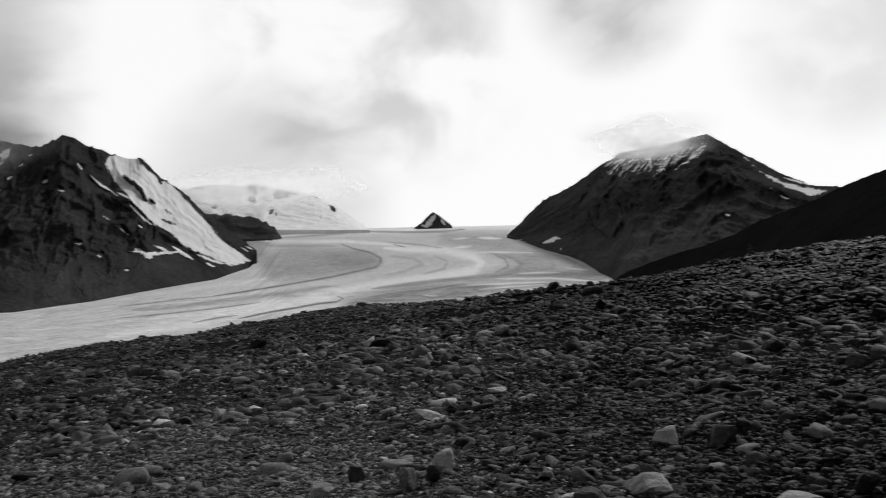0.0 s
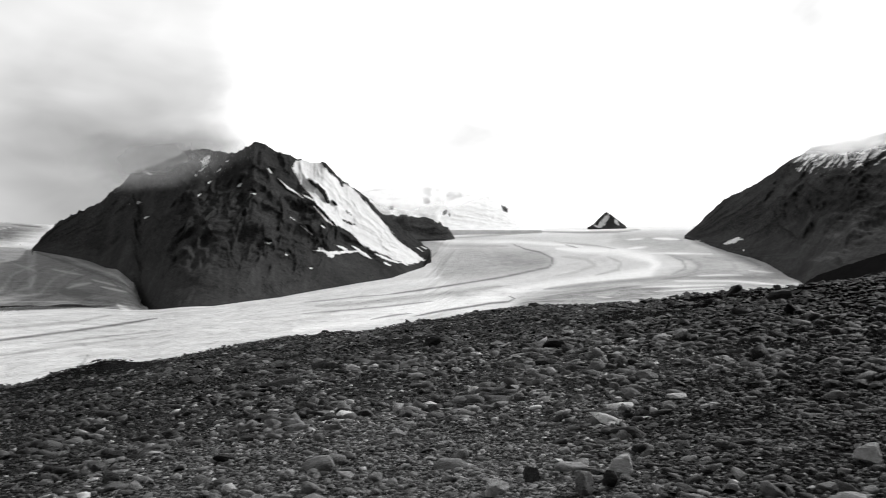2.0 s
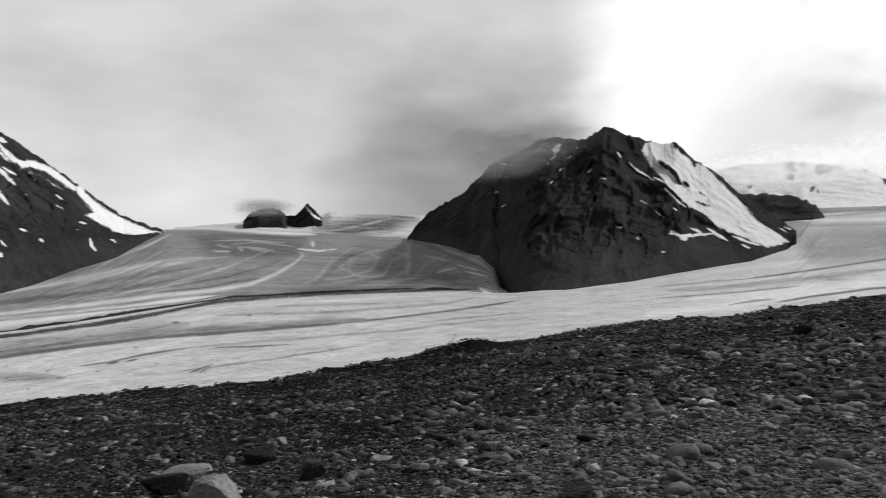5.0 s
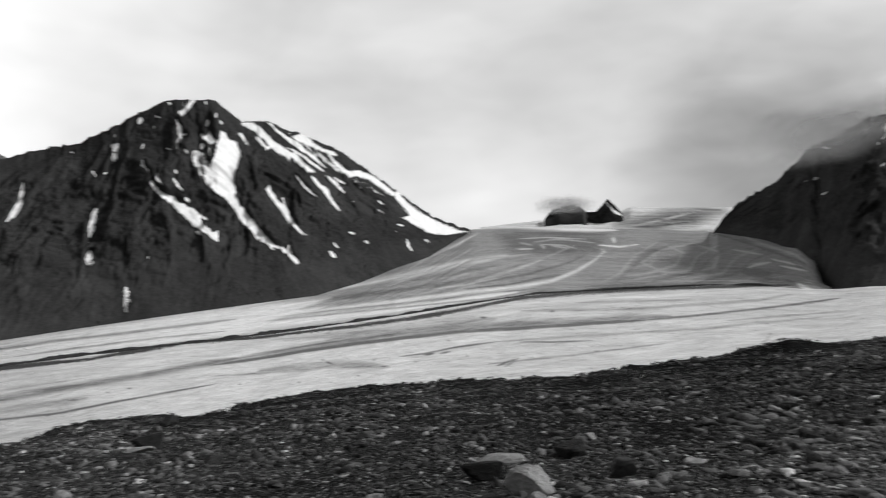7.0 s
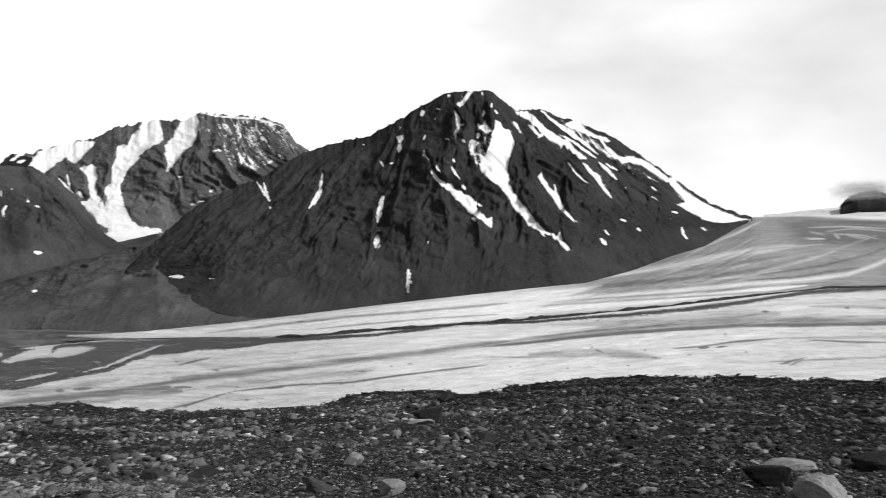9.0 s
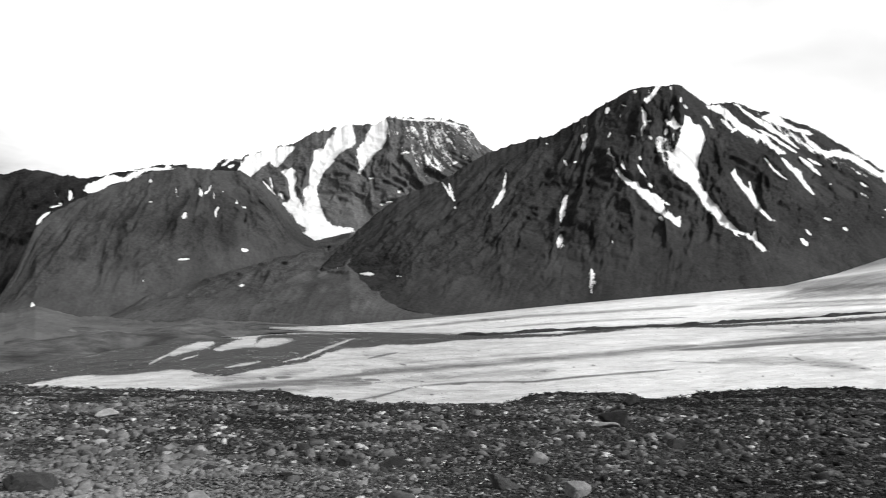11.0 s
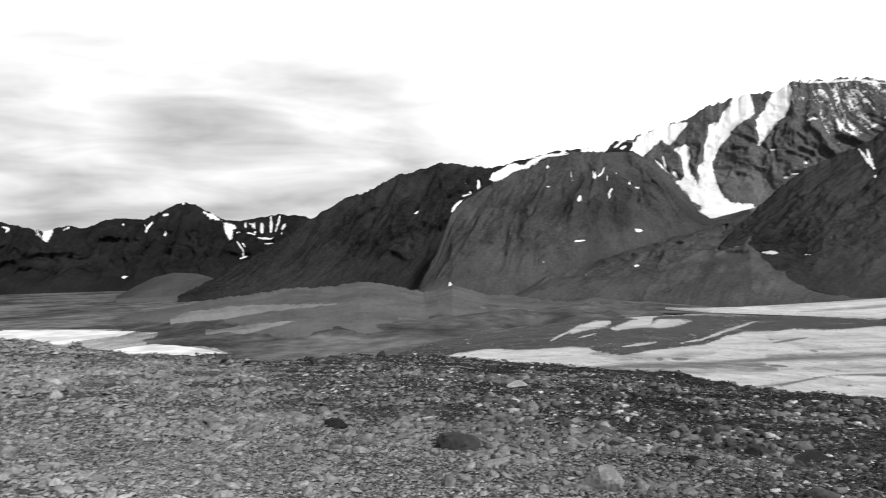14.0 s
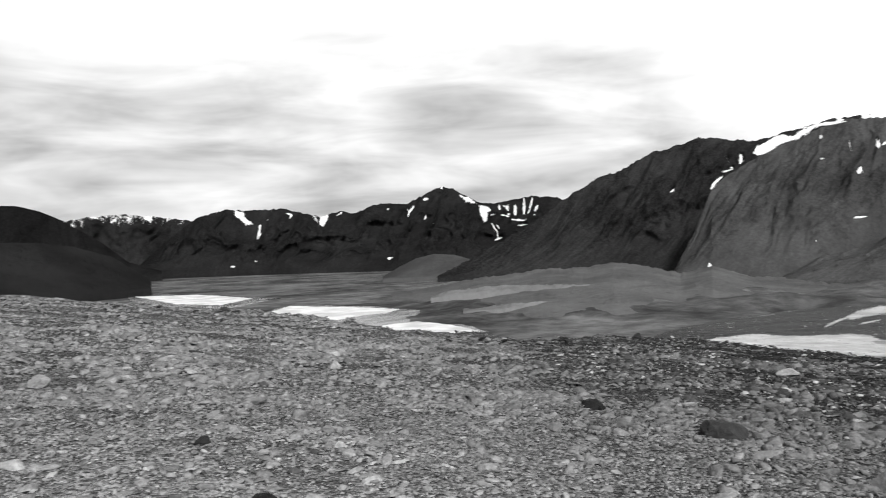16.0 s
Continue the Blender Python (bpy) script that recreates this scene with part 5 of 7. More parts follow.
strip(ICE, 0.36, (94.11, -9.28, 0.07), (93.91, -9.27, 0.07))
strip(ICE, 0.36, (81.12, -7.43, 0.07), (80.89, -7.41, 0.07))
strip(ICE, 0.36, (88.92, -8.98, 0.07), (88.71, -8.97, 0.07))
patch(DARK, 1.0, (101.47, -5.11), (100.27, -4.60), (99.66, -4.51), (94.91, -4.63), (91.53, -4.66), (88.01, -4.83), (84.34, -4.83), (80.18, -4.86), (77.08, -4.44), (74.73, -4.17), (70.81, -4.13), (70.81, -4.29), (74.74, -4.52), (77.09, -4.79), (80.18, -5.09), (84.35, -5.24), (86.93, -5.33), (89.81, -5.61), (91.90, -5.55), (93.26, -5.74), (94.93, -5.80), (95.92, -5.97), (97.53, -6.64), (98.47, -6.73), (99.71, -6.96), (101.50, -7.11))
patch(DARK, 1.0, (102.20, -4.80), (99.78, -4.64), (96.74, -4.61), (95.20, -4.60), (95.21, -5.91), (96.18, -6.12), (97.14, -6.55), (98.28, -6.82), (100.54, -6.93), (102.76, -7.40), (104.58, -7.09), (105.12, -6.88), (106.36, -6.75), (107.76, -6.86), (109.82, -6.99), (111.48, -6.82), (113.11, -6.96), (114.54, -7.17), (116.24, -7.07), (118.03, -7.00), (118.03, -6.46), (116.24, -6.33), (114.38, -6.28), (112.14, -6.18), (109.81, -5.84), (107.76, -5.58), (106.35, -5.17), (104.57, -4.94))
patch(ICE, 0.84, (102.57, -4.79), (100.90, -4.54), (99.02, -4.32), (97.12, -4.25), (93.65, -4.21), (93.65, -4.56), (96.74, -4.61), (99.78, -4.64), (101.64, -4.85))
patch(ICE, 0.82, (114.63, -7.19), (113.11, -6.99), (111.48, -6.82), (109.82, -6.99), (108.11, -6.95), (106.36, -6.75), (105.12, -6.88), (104.58, -7.20), (102.76, -7.43), (100.54, -7.00), (97.14, -6.59), (95.98, -6.12), (93.66, -5.79), (93.68, -7.40), (99.05, -8.00), (104.59, -8.38), (106.37, -8.46), (109.82, -7.99), (112.47, -7.46))
strip(ICE, 0.6, (104.94, -7.18, 0.35), (102.77, -7.55, 0.35), (99.80, -7.41, 0.35), (96.76, -7.13, 0.35))
strip(ICE, 0.15, (100.55, -7.57, 0.14), (100.10, -7.55, 0.14))
strip(ICE, 0.13, (99.61, -7.56, 0.14), (98.48, -7.57, 0.14))
strip(ICE, 0.34, (105.30, -8.23, 0.35), (102.03, -8.06, 0.35), (98.29, -7.95, 0.35), (93.68, -7.79, 0.35))
strip(ICE, 0.5, (106.37, -8.39, 0.23), (102.04, -8.32, 0.23), (96.77, -8.38, 0.23))
strip(ICE, 0.2, (107.42, -8.25, 0.08), (105.30, -8.27, 0.08), (102.03, -7.99, 0.08))
patch(CLEAR, 1.0, (106.36, -5.68), (105.64, -5.31), (104.57, -5.02), (103.55, -4.98), (103.52, -5.20), (104.21, -5.44), (105.29, -5.62), (106.18, -5.80))
strip(CLEAR, 0.8, (107.69, -6.35, 0.11), (107.06, -6.02, 0.11), (106.28, -5.69, 0.11))
patch(CLEAR, 1.0, (103.59, -5.57), (102.94, -5.30), (102.01, -4.96), (100.68, -4.81), (100.90, -5.41), (102.02, -5.48), (103.12, -5.67))
patch(CLEAR, 1.0, (100.94, -5.41), (100.34, -4.93), (99.02, -4.93), (98.23, -5.07), (99.41, -5.38), (100.35, -5.50))
strip(CLEAR, 0.8, (99.04, -6.53, 0.14), (97.52, -6.23, 0.14), (95.98, -5.66, 0.14), (94.16, -5.05, 0.14))
strip(CLEAR, 0.8, (102.83, -6.76, 0.14), (101.66, -6.62, 0.14), (100.46, -6.44, 0.14))
strip(CLEAR, 0.8, (105.72, -6.15, 0.08), (104.50, -5.84, 0.08))
strip(CLEAR, 0.8, (97.71, -6.27, 0.11), (96.75, -5.99, 0.11))
strip(SNOW_N2, 1.0, (45.34, 3.96, 0.2), (44.85, 3.35, 0.2), (44.27, 2.94, 0.2))


# ---- mountains ----
def smoothed(values, reach):
    """A row of values averaged over a bell of the given reach."""
    n = max(1, min(int(2.5 * reach), len(values) // 3))
    bell = np.exp(-0.5 * (np.arange(-n, n + 1) / max(reach, 0.5)) ** 2)
    return np.convolve(np.pad(values, n, mode="edge"), bell / bell.sum(), mode="valid")


def mountain(name, label, ridge, foot, base, marks=(), whole_snow=False, pitch=0.085, rows=90, spur=0.16, seed=1, jag=0.10, hollow=1.15, dust=None, scree=1.0, peak=None, fan=0.0, skew=0.0, rills=0.0, category="mountain"):
    """A mountain between its foot line and its ridge line, each of (bearing, rise, distance), with spurs, gullies and a back slope."""
    lo, hi = min(p[0] for p in ridge), max(p[0] for p in ridge)
    u = np.linspace(lo, hi, int((hi - lo) / pitch) + 2)
    rr, rf = smoothed(along(ridge, u, 2), 0.8 / pitch), smoothed(along(foot, u, 2), 1.1 / pitch)
    zr, zf = height_at(along(ridge, u, 1), rr), height_at(along(foot, u, 1), rf)
    ends = step(u, lo, lo + 0.6) * step(-u, -hi, -hi + 0.6)
    teeth = (ridged(u * 2.2, u * 0 + seed, seed, 4) - 0.6) * jag * rr * 0.06 * ends
    zr = np.maximum(zr, zf + 2)
    v = np.linspace(0, 1, rows)[:, None]
    tall = (zr - zf)[None]
    far = rf[None] + (rr - rf)[None] * v
    high = zf[None] + tall * v ** hollow + teeth[None] * v ** 7
    top = u[np.argmax(along(ridge, u, 1))] if peak is None else peak
    fall = u[None] + fan * (u[None] - top) * (1.0 / (1.55 - v) - 0.95) + skew * v
    warp = fbm(u[None] * 0.35 + 7, v * 1.7 + u[None] * 0.2, seed + 20, 4) - 0.5
    side = np.radians(fall + 3.0 * warp) * rr.mean()
    down = v * np.hypot(tall, (rr - rf)[None]) + 120 * warp
    spine = crests(side / 330 + seed * 1.7, down / 760 + seed, seed + 3, 3)
    spine = 0.55 * spine + 0.45 * crests(side / 95 + seed, down / 170, seed + 8, 4)
    rough = fbm(side / 60, down / 60, seed + 9, 4, 0.6)
    body = np.clip(np.sin(np.pi * np.clip(v, 0, 1)), 0, 1) ** 0.6
    lower = 0.45 + 0.55 * step(v, 0.12, 0.5)
    before = covered(marks, np.broadcast_to(u[None], far.shape), np.degrees(np.arctan2(high - EYE, far))) if marks and not whole_snow else 0.0
    push = tall * body * lower * (1 - 0.6 * before) * (spur * 3.6 * (spine - 0.35) + 0.08 * (rough - 0.5))
    # Cuts the gullies; the rock material darkens its colour in the same hollows.
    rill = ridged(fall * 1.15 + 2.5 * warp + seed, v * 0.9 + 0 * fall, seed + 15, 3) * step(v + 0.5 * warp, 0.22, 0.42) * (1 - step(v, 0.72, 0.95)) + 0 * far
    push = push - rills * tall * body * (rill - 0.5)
    far = far - push
    high = high + tall * body * 0.02 * (rough - 0.5) + push * 0.15
    skirt_r, skirt_z = rf[None] - 6, zf[None] - 45
    k = np.linspace(0.12, 1, 8)[:, None]
    back_r = rr[None] + k * (60 + 1.3 * tall)
    back_z = (zr + teeth)[None] + (zf - 40 - zr - teeth)[None] * k
    distance = np.concatenate([skirt_r, far, back_r])
    height = np.concatenate([skirt_z, high, back_z])
    bearing = np.broadcast_to(u[None], distance.shape)
    rise = np.degrees(np.arctan2(height - EYE, distance))
    n = distance.shape[0]
    extra = lambda x: np.concatenate([np.repeat(x[:1], 1, 0), x, np.repeat(x[-1:], n - rows - 1, 0)])
    if whole_snow:
        snow = 1 - covered(marks, bearing, rise)
    else:
        snow = covered(marks, bearing, rise) if marks else np.zeros_like(distance)
    if dust:
        snow = np.maximum(snow, dust[2] * step(rise, dust[0], dust[1]))
    thing = new(name)
    thing.location = place(np.array((lo + hi) / 2), float(rf.mean()), float(zf.mean()))
    mat = material(name + "_rock", mountain_rock(base, 0.95 if whole_snow else 0.8, scree=scree), spec=0.0)
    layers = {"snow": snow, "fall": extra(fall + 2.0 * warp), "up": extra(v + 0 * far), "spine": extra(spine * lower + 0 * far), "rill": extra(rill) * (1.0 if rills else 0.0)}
    grid = place(bearing, distance, height) - np.array(thing.location)
    for part_name, cut in (("rock_face", slice(0, rows + 1)), ("back_slope", slice(rows, n))):
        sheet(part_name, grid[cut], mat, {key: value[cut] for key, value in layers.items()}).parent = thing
    return tagged(thing, label, category)


mountain("mountain", "dark rocky peak with a steep snowfield on its flank",
         [(12.7, 1.2, 3420), (14.7, 2.81, 3300), (16, 3.81, 3250), (17.2, 4.98, 3200), (18.5, 5.96, 3150), (20, 7.3, 3100), (21.5, 7.5, 3060), (23, 8.02, 3000), (23.9, 8.46, 2980), (24.8, 8.66, 2960),
          (25.6, 8.05, 2980), (26.5, 7.85, 3000), (27.7, 8.15, 3020), (29.1, 8.0, 3060), (30.8, 7.11, 3120), (32.2, 6.64, 3200), (33.8, 5.2, 3300), (34.4, 4.5, 3400), (35.9, 3.9, 3550), (37.1, 3.15, 3680), (37.7, 2.42, 3680), (38.4, 1.6, 3680)],
         [(12.6, 1.02, 3400), (13.2, 0.05, 3100), (15.5, -0.69, 2800), (19.4, -1.26, 2500), (23.1, -1.85, 2250), (27.5, -2.28, 2010), (30.9, -2.55, 2040), (32.0, -2.2, 2200), (32.5, -0.4, 2650), (33.2, 0.4, 2950), (34.2, 0.5, 3150), (35.3, 0.85, 3300), (37.5, 1.4, 3600), (38.4, 1.52, 3640)],
         0.038, SNOW_A, pitch=0.06, rows=170, seed=3, spur=0.075, jag=0.10, fan=1.0, scree=1.05)
mountain("mountain", "dark scree mountain with snow-dusted summit under cloud",
         [(-33, 2.0, 2700), (-29, 3.6, 2800), (-25.7, 4.18, 2900), (-24.4, 4.27, 3000), (-23.1, 4.89, 3050), (-21.4, 5.9, 3100), (-20, 6.8, 3150), (-18.8, 7.54, 3200), (-18, 8.05, 3250), (-16.2, 7.73, 3300),
          (-14.3, 7.45, 3350), (-12.4, 7.19, 3400), (-10.9, 6.32, 3500), (-9, 5.06, 3650), (-7, 4.16, 3850), (-5.8, 3.03, 3950), (-4.5, 1.85, 4050)],
         [(-33, -2.4, 1500), (-20, -2.4, 1600), (-14, -2.3, 1700), (-11.4, -1.47, 2000), (-10, 0.0, 2700), (-8.2, 0.55, 3000), (-6.5, 0.98, 3300), (-4.5, 1.8, 4000)],
         0.045, SNOW_B, pitch=0.05, rows=170, seed=11, spur=0.09, jag=0.05, fan=0.5, peak=-18, skew=8.0, scree=1.25, rills=0.03)
# The shoulder's shade is put into its rock tone, near black.
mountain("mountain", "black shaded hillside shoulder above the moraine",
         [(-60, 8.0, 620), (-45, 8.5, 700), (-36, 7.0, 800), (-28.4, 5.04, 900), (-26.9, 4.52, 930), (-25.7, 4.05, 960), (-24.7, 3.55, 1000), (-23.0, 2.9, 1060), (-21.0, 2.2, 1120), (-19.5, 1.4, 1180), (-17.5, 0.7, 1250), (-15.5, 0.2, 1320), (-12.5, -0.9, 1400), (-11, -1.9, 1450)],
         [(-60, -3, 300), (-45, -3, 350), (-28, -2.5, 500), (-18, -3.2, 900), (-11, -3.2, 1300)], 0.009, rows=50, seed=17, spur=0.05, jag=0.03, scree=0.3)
mountain("knoll", "low dark rock knob at the edge of the ice",
         [(11.0, 2.0, 4150), (11.5, 2.76, 4180), (12.3, 3.29, 4200), (13.9, 3.62, 4230), (15.4, 3.72, 4260), (17, 3.5, 4300), (19, 2.5, 4300)],
         [(11.0, 1.95, 4100), (14, 2.0, 4000), (19, 1.6, 3900)], 0.06, rows=30, seed=21, pitch=0.1, category="knoll")
mountain("mountain", "snow-covered mountain with a few bare rocks, half in cloud",
         [(5.0, 2.5, 4940), (7.2, 4.1, 4940), (8.8, 4.87, 4940), (10.3, 5.29, 4940), (12.7, 5.64, 4940), (16.2, 5.6, 4940), (18.5, 5.2, 4940), (22, 3, 4940)],
         [(5.0, 2.45, 4330), (12, 2.6, 4330), (22, 2, 4330)], 0.045, ROCK_S, whole_snow=True, rows=60, seed=25, spur=0.02, jag=0.03)
mountain("nunatak", "small pointed rock nunatak striped with snow",
         [(-0.7, 2.6, 4560), (-0.3, 2.95, 4560), (0.1, 3.3, 4560), (0.6, 3.62, 4560), (1.1, 3.2, 4560), (1.5, 2.8, 4560), (1.9, 2.55, 4560)], [(-0.7, 2.52, 4500), (1.9, 2.5, 4500)],
         0.05, ROCK_N, rows=40, seed=29, pitch=0.05, jag=0.02, category="nunatak")
mountain("nunatak", "dark rock outcrop between snowfields under low cloud",
         [(44.23, 3.09, 4520), (44.80, 3.70, 4520), (45.18, 4.11, 4520), (45.50, 3.77, 4520), (46.03, 3.31, 4520), (46.62, 3.25, 4520), (47.08, 3.70, 4520), (47.78, 3.84, 4520), (48.64, 3.71, 4520), (49.16, 3.41, 4520), (49.53, 2.96, 4520)],
         [(44.24, 2.70, 4430), (45.20, 2.19, 4430), (45.87, 2.13, 4430), (46.58, 2.27, 4430), (46.86, 3.15, 4430), (47.81, 2.98, 4430), (48.51, 3.16, 4430), (48.98, 2.90, 4430), (49.53, 2.84, 4430)], 0.035, SNOW_N2, rows=50, seed=31, pitch=0.04, spur=0.25, jag=0.06, category="nunatak")
mountain("mountain", "steep rocky mountain streaked with snow gullies above the glacier",
         [(54.7, 2.5, 4420), (57.1, 3.43, 4000), (58.6, 4.47, 3800), (60.1, 5.7, 3600), (62, 7.12, 3450), (63.6, 8.32, 3350), (65.8, 9.32, 3250), (68.5, 10.3, 3150), (70, 10.3, 3080), (71.1, 11.1, 3020),
          (71.8, 11.7, 3000), (74.8, 11.6, 2980), (76.2, 11.0, 2990), (78, 9.95, 3010), (80.2, 8.85, 3030), (82.1, 8.45, 3030), (84.5, 7.8, 3000), (87.7, 5.98, 2900), (91.2, 4.57, 2780), (93.6, 2.7, 2680), (95.0, 1.3, 2600), (96.3, 0.0, 2480)],
         [(54.7, 2.4, 4400), (56, 1.61, 3900), (57.6, 0.7, 3400), (60, 0.0, 3050), (62.4, -0.87, 2740), (65.5, -1.65, 2480), (69.7, -2.0, 2310), (75.1, -2.48, 2190), (80.3, -2.95, 2120), (85, -3.4, 2060), (89, -3.55, 1960), (91.3, -2.9, 2050), (94.6, -1.3, 2280), (96.3, -0.1, 2440)],
         0.033, SNOW_C, pitch=0.06, rows=190, seed=37, spur=0.04, jag=0.08, fan=0.9, peak=73.5, scree=0.95)
mountain("mountain", "alpine peak with white couloirs and hanging ice",
         [(83.5, 7.3, 3750), (85.3, 8.28, 3780), (86.1, 9.45, 3800), (87.6, 9.97, 3820), (90.4, 10.06, 3850), (91.6, 10.26, 3850), (92.6, 9.6, 3860), (93.5, 9.6, 3860), (95.1, 9.5, 3880), (95.9, 9.3, 3900),
          (96.8, 9.0, 3900), (98.2, 8.3, 3900), (99.3, 8.02, 3900), (101.2, 7.45, 3880), (102.9, 7.1, 3850), (105, 6.5, 3800)],
         [(83.5, 1, 3300), (90, 1.5, 3300), (94.4, 2.0, 3300), (97.5, 2.0, 3300), (105, 2, 3500)], 0.088, SNOW_D, pitch=0.06, rows=150, seed=43, fan=0.4, skew=-4.0, spur=0.05, jag=0.14)
mountain("mountain", "dark rounded mountain with gullied scree slopes",
         [(96.4, 1.45, 2900), (97.5, 2.13, 2860), (98.6, 3.72, 2850), (100.2, 5.52, 2850), (101.7, 6.34, 2850), (103.7, 6.49, 2850), (106, 6.61, 2850), (108.4, 5.97, 2820), (111.1, 4.72, 2750), (113.2, 3.59, 2650), (114.2, 2.64, 2580), (115.3, 0, 2420), (116.8, -2.7, 2280)],
         [(96.4, 1.0, 2800), (100, 0.3, 2600), (104, -0.7, 2450), (106.6, -1.8, 2350), (108.6, -3.2, 2240), (112.4, -3.35, 2200), (116.8, -2.95, 2250)], 0.049, SNOW_E, pitch=0.065, rows=140, seed=47, spur=0.06, jag=0.05, hollow=1.0, fan=0.9, peak=105, rills=0.06, scree=0.8)
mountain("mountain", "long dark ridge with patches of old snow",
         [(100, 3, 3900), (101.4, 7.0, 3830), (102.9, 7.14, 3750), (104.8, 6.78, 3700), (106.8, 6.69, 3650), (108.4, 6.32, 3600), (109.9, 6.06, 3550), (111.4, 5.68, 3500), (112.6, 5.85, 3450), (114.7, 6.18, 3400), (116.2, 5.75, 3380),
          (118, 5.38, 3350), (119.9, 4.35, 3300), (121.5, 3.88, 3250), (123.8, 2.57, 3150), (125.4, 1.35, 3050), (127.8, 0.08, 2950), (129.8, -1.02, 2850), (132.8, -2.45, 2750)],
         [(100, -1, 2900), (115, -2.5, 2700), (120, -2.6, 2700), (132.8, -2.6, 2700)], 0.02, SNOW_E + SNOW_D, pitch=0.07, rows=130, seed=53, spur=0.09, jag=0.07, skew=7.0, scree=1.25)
# Cloud shade lying over this range is put into its low tone.
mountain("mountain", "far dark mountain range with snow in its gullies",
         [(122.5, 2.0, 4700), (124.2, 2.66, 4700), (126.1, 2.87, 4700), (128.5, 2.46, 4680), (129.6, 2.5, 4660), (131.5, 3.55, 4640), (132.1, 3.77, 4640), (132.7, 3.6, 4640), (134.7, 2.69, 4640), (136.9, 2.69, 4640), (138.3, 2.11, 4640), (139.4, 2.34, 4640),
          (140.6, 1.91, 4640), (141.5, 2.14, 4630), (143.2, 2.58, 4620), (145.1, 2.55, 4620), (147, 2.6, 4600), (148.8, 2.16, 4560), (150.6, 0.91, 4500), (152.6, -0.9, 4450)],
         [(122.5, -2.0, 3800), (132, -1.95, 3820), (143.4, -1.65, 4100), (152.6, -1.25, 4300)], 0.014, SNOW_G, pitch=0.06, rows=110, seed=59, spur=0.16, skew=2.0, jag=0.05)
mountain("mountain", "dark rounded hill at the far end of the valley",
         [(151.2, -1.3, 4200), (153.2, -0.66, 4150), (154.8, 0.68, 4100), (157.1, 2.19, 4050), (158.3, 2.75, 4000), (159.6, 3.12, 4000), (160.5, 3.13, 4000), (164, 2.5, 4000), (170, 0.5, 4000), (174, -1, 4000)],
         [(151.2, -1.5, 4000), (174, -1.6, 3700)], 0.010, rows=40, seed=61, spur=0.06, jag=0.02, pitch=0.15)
mountain("mountain", "distant hazy mountain behind the dark hill",
         [(147.5, 1.0, 4820), (149.5, 2.0, 4820), (151.3, 2.23, 4820), (153.4, 2.47, 4820), (155.4, 2.33, 4820), (156.4, 2.2, 4820), (160, 1.5, 4820)], [(147.5, -1, 4720), (160, -1, 4720)],
         0.016, rows=50, seed=67, spur=0.14, jag=0.05, pitch=0.1, dust=(1.2, 2.4, 0.52))
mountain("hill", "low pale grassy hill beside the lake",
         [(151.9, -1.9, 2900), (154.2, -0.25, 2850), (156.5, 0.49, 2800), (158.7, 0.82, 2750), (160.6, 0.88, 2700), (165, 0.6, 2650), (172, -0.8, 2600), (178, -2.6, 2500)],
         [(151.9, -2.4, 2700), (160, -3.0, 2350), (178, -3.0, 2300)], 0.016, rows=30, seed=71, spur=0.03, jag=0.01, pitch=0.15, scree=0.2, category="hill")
mountain("hill", "low pale moraine hump before the far range",
         [(129.4, -2.1, 2950), (130.5, -1.35, 2980), (131.6, -1.0, 3020), (133.0, -0.9, 3050), (134.2, -1.15, 3050), (135.3, -1.65, 3050), (136.6, -2.35, 3050)], [(129.6, -2.5, 2750), (136.6, -2.5, 2850)], 0.062, rows=20, seed=73, spur=0.03, jag=0.01, scree=0.2, category="hill")
mountain("hill", "gravel fan below the hanging ice",
         [(85.0, -4.2, 1930), (87.5, -3.0, 2130), (90.5, -1.5, 2420), (93, 0.4, 2900), (94.4, 2.24, 3250), (96.7, 1.71, 3150), (100.7, 0.83, 2900), (104.6, -0.26, 2650), (107.8, -1.36, 2450), (110.4, -3.25, 2250)],
         [(85.0, -4.3, 1900), (89.6, -3.7, 1970), (98, -3.75, 1950), (104, -3.6, 2020), (110.4, -3.45, 2150)], 0.062, SNOW_E, rows=80, seed=79, spur=0.2, jag=0.02, hollow=0.68, skew=6.0, scree=0.9, category="hill")

mountain("hill", "pale hummocky moraine on the valley floor",
         [(101.5, -4.2, 1900), (104.5, -3.75, 1950), (107.4, -3.55, 2000), (109.5, -3.3, 2050), (112, -3.05, 2100), (114.3, -2.35, 2120), (116.3, -2.75, 2130), (118.5, -2.25, 2150), (120.7, -1.9, 2180), (122.8, -2.2, 2200), (125.4, -2.2, 2200), (127.3, -2.45, 2200), (129.7, -2.65, 2180), (132, -3.0, 2150), (136, -3.5, 2100)],
         [(101.5, -4.6, 1650), (108, -5.0, 1500), (114, -5.2, 1440), (120, -5.6, 1340), (126, -5.6, 1340), (130, -4.9, 1550), (136, -3.7, 2000)], 0.105, rows=80, seed=83, spur=0.32, jag=0.06, hollow=0.75, scree=0.3, category="hill")

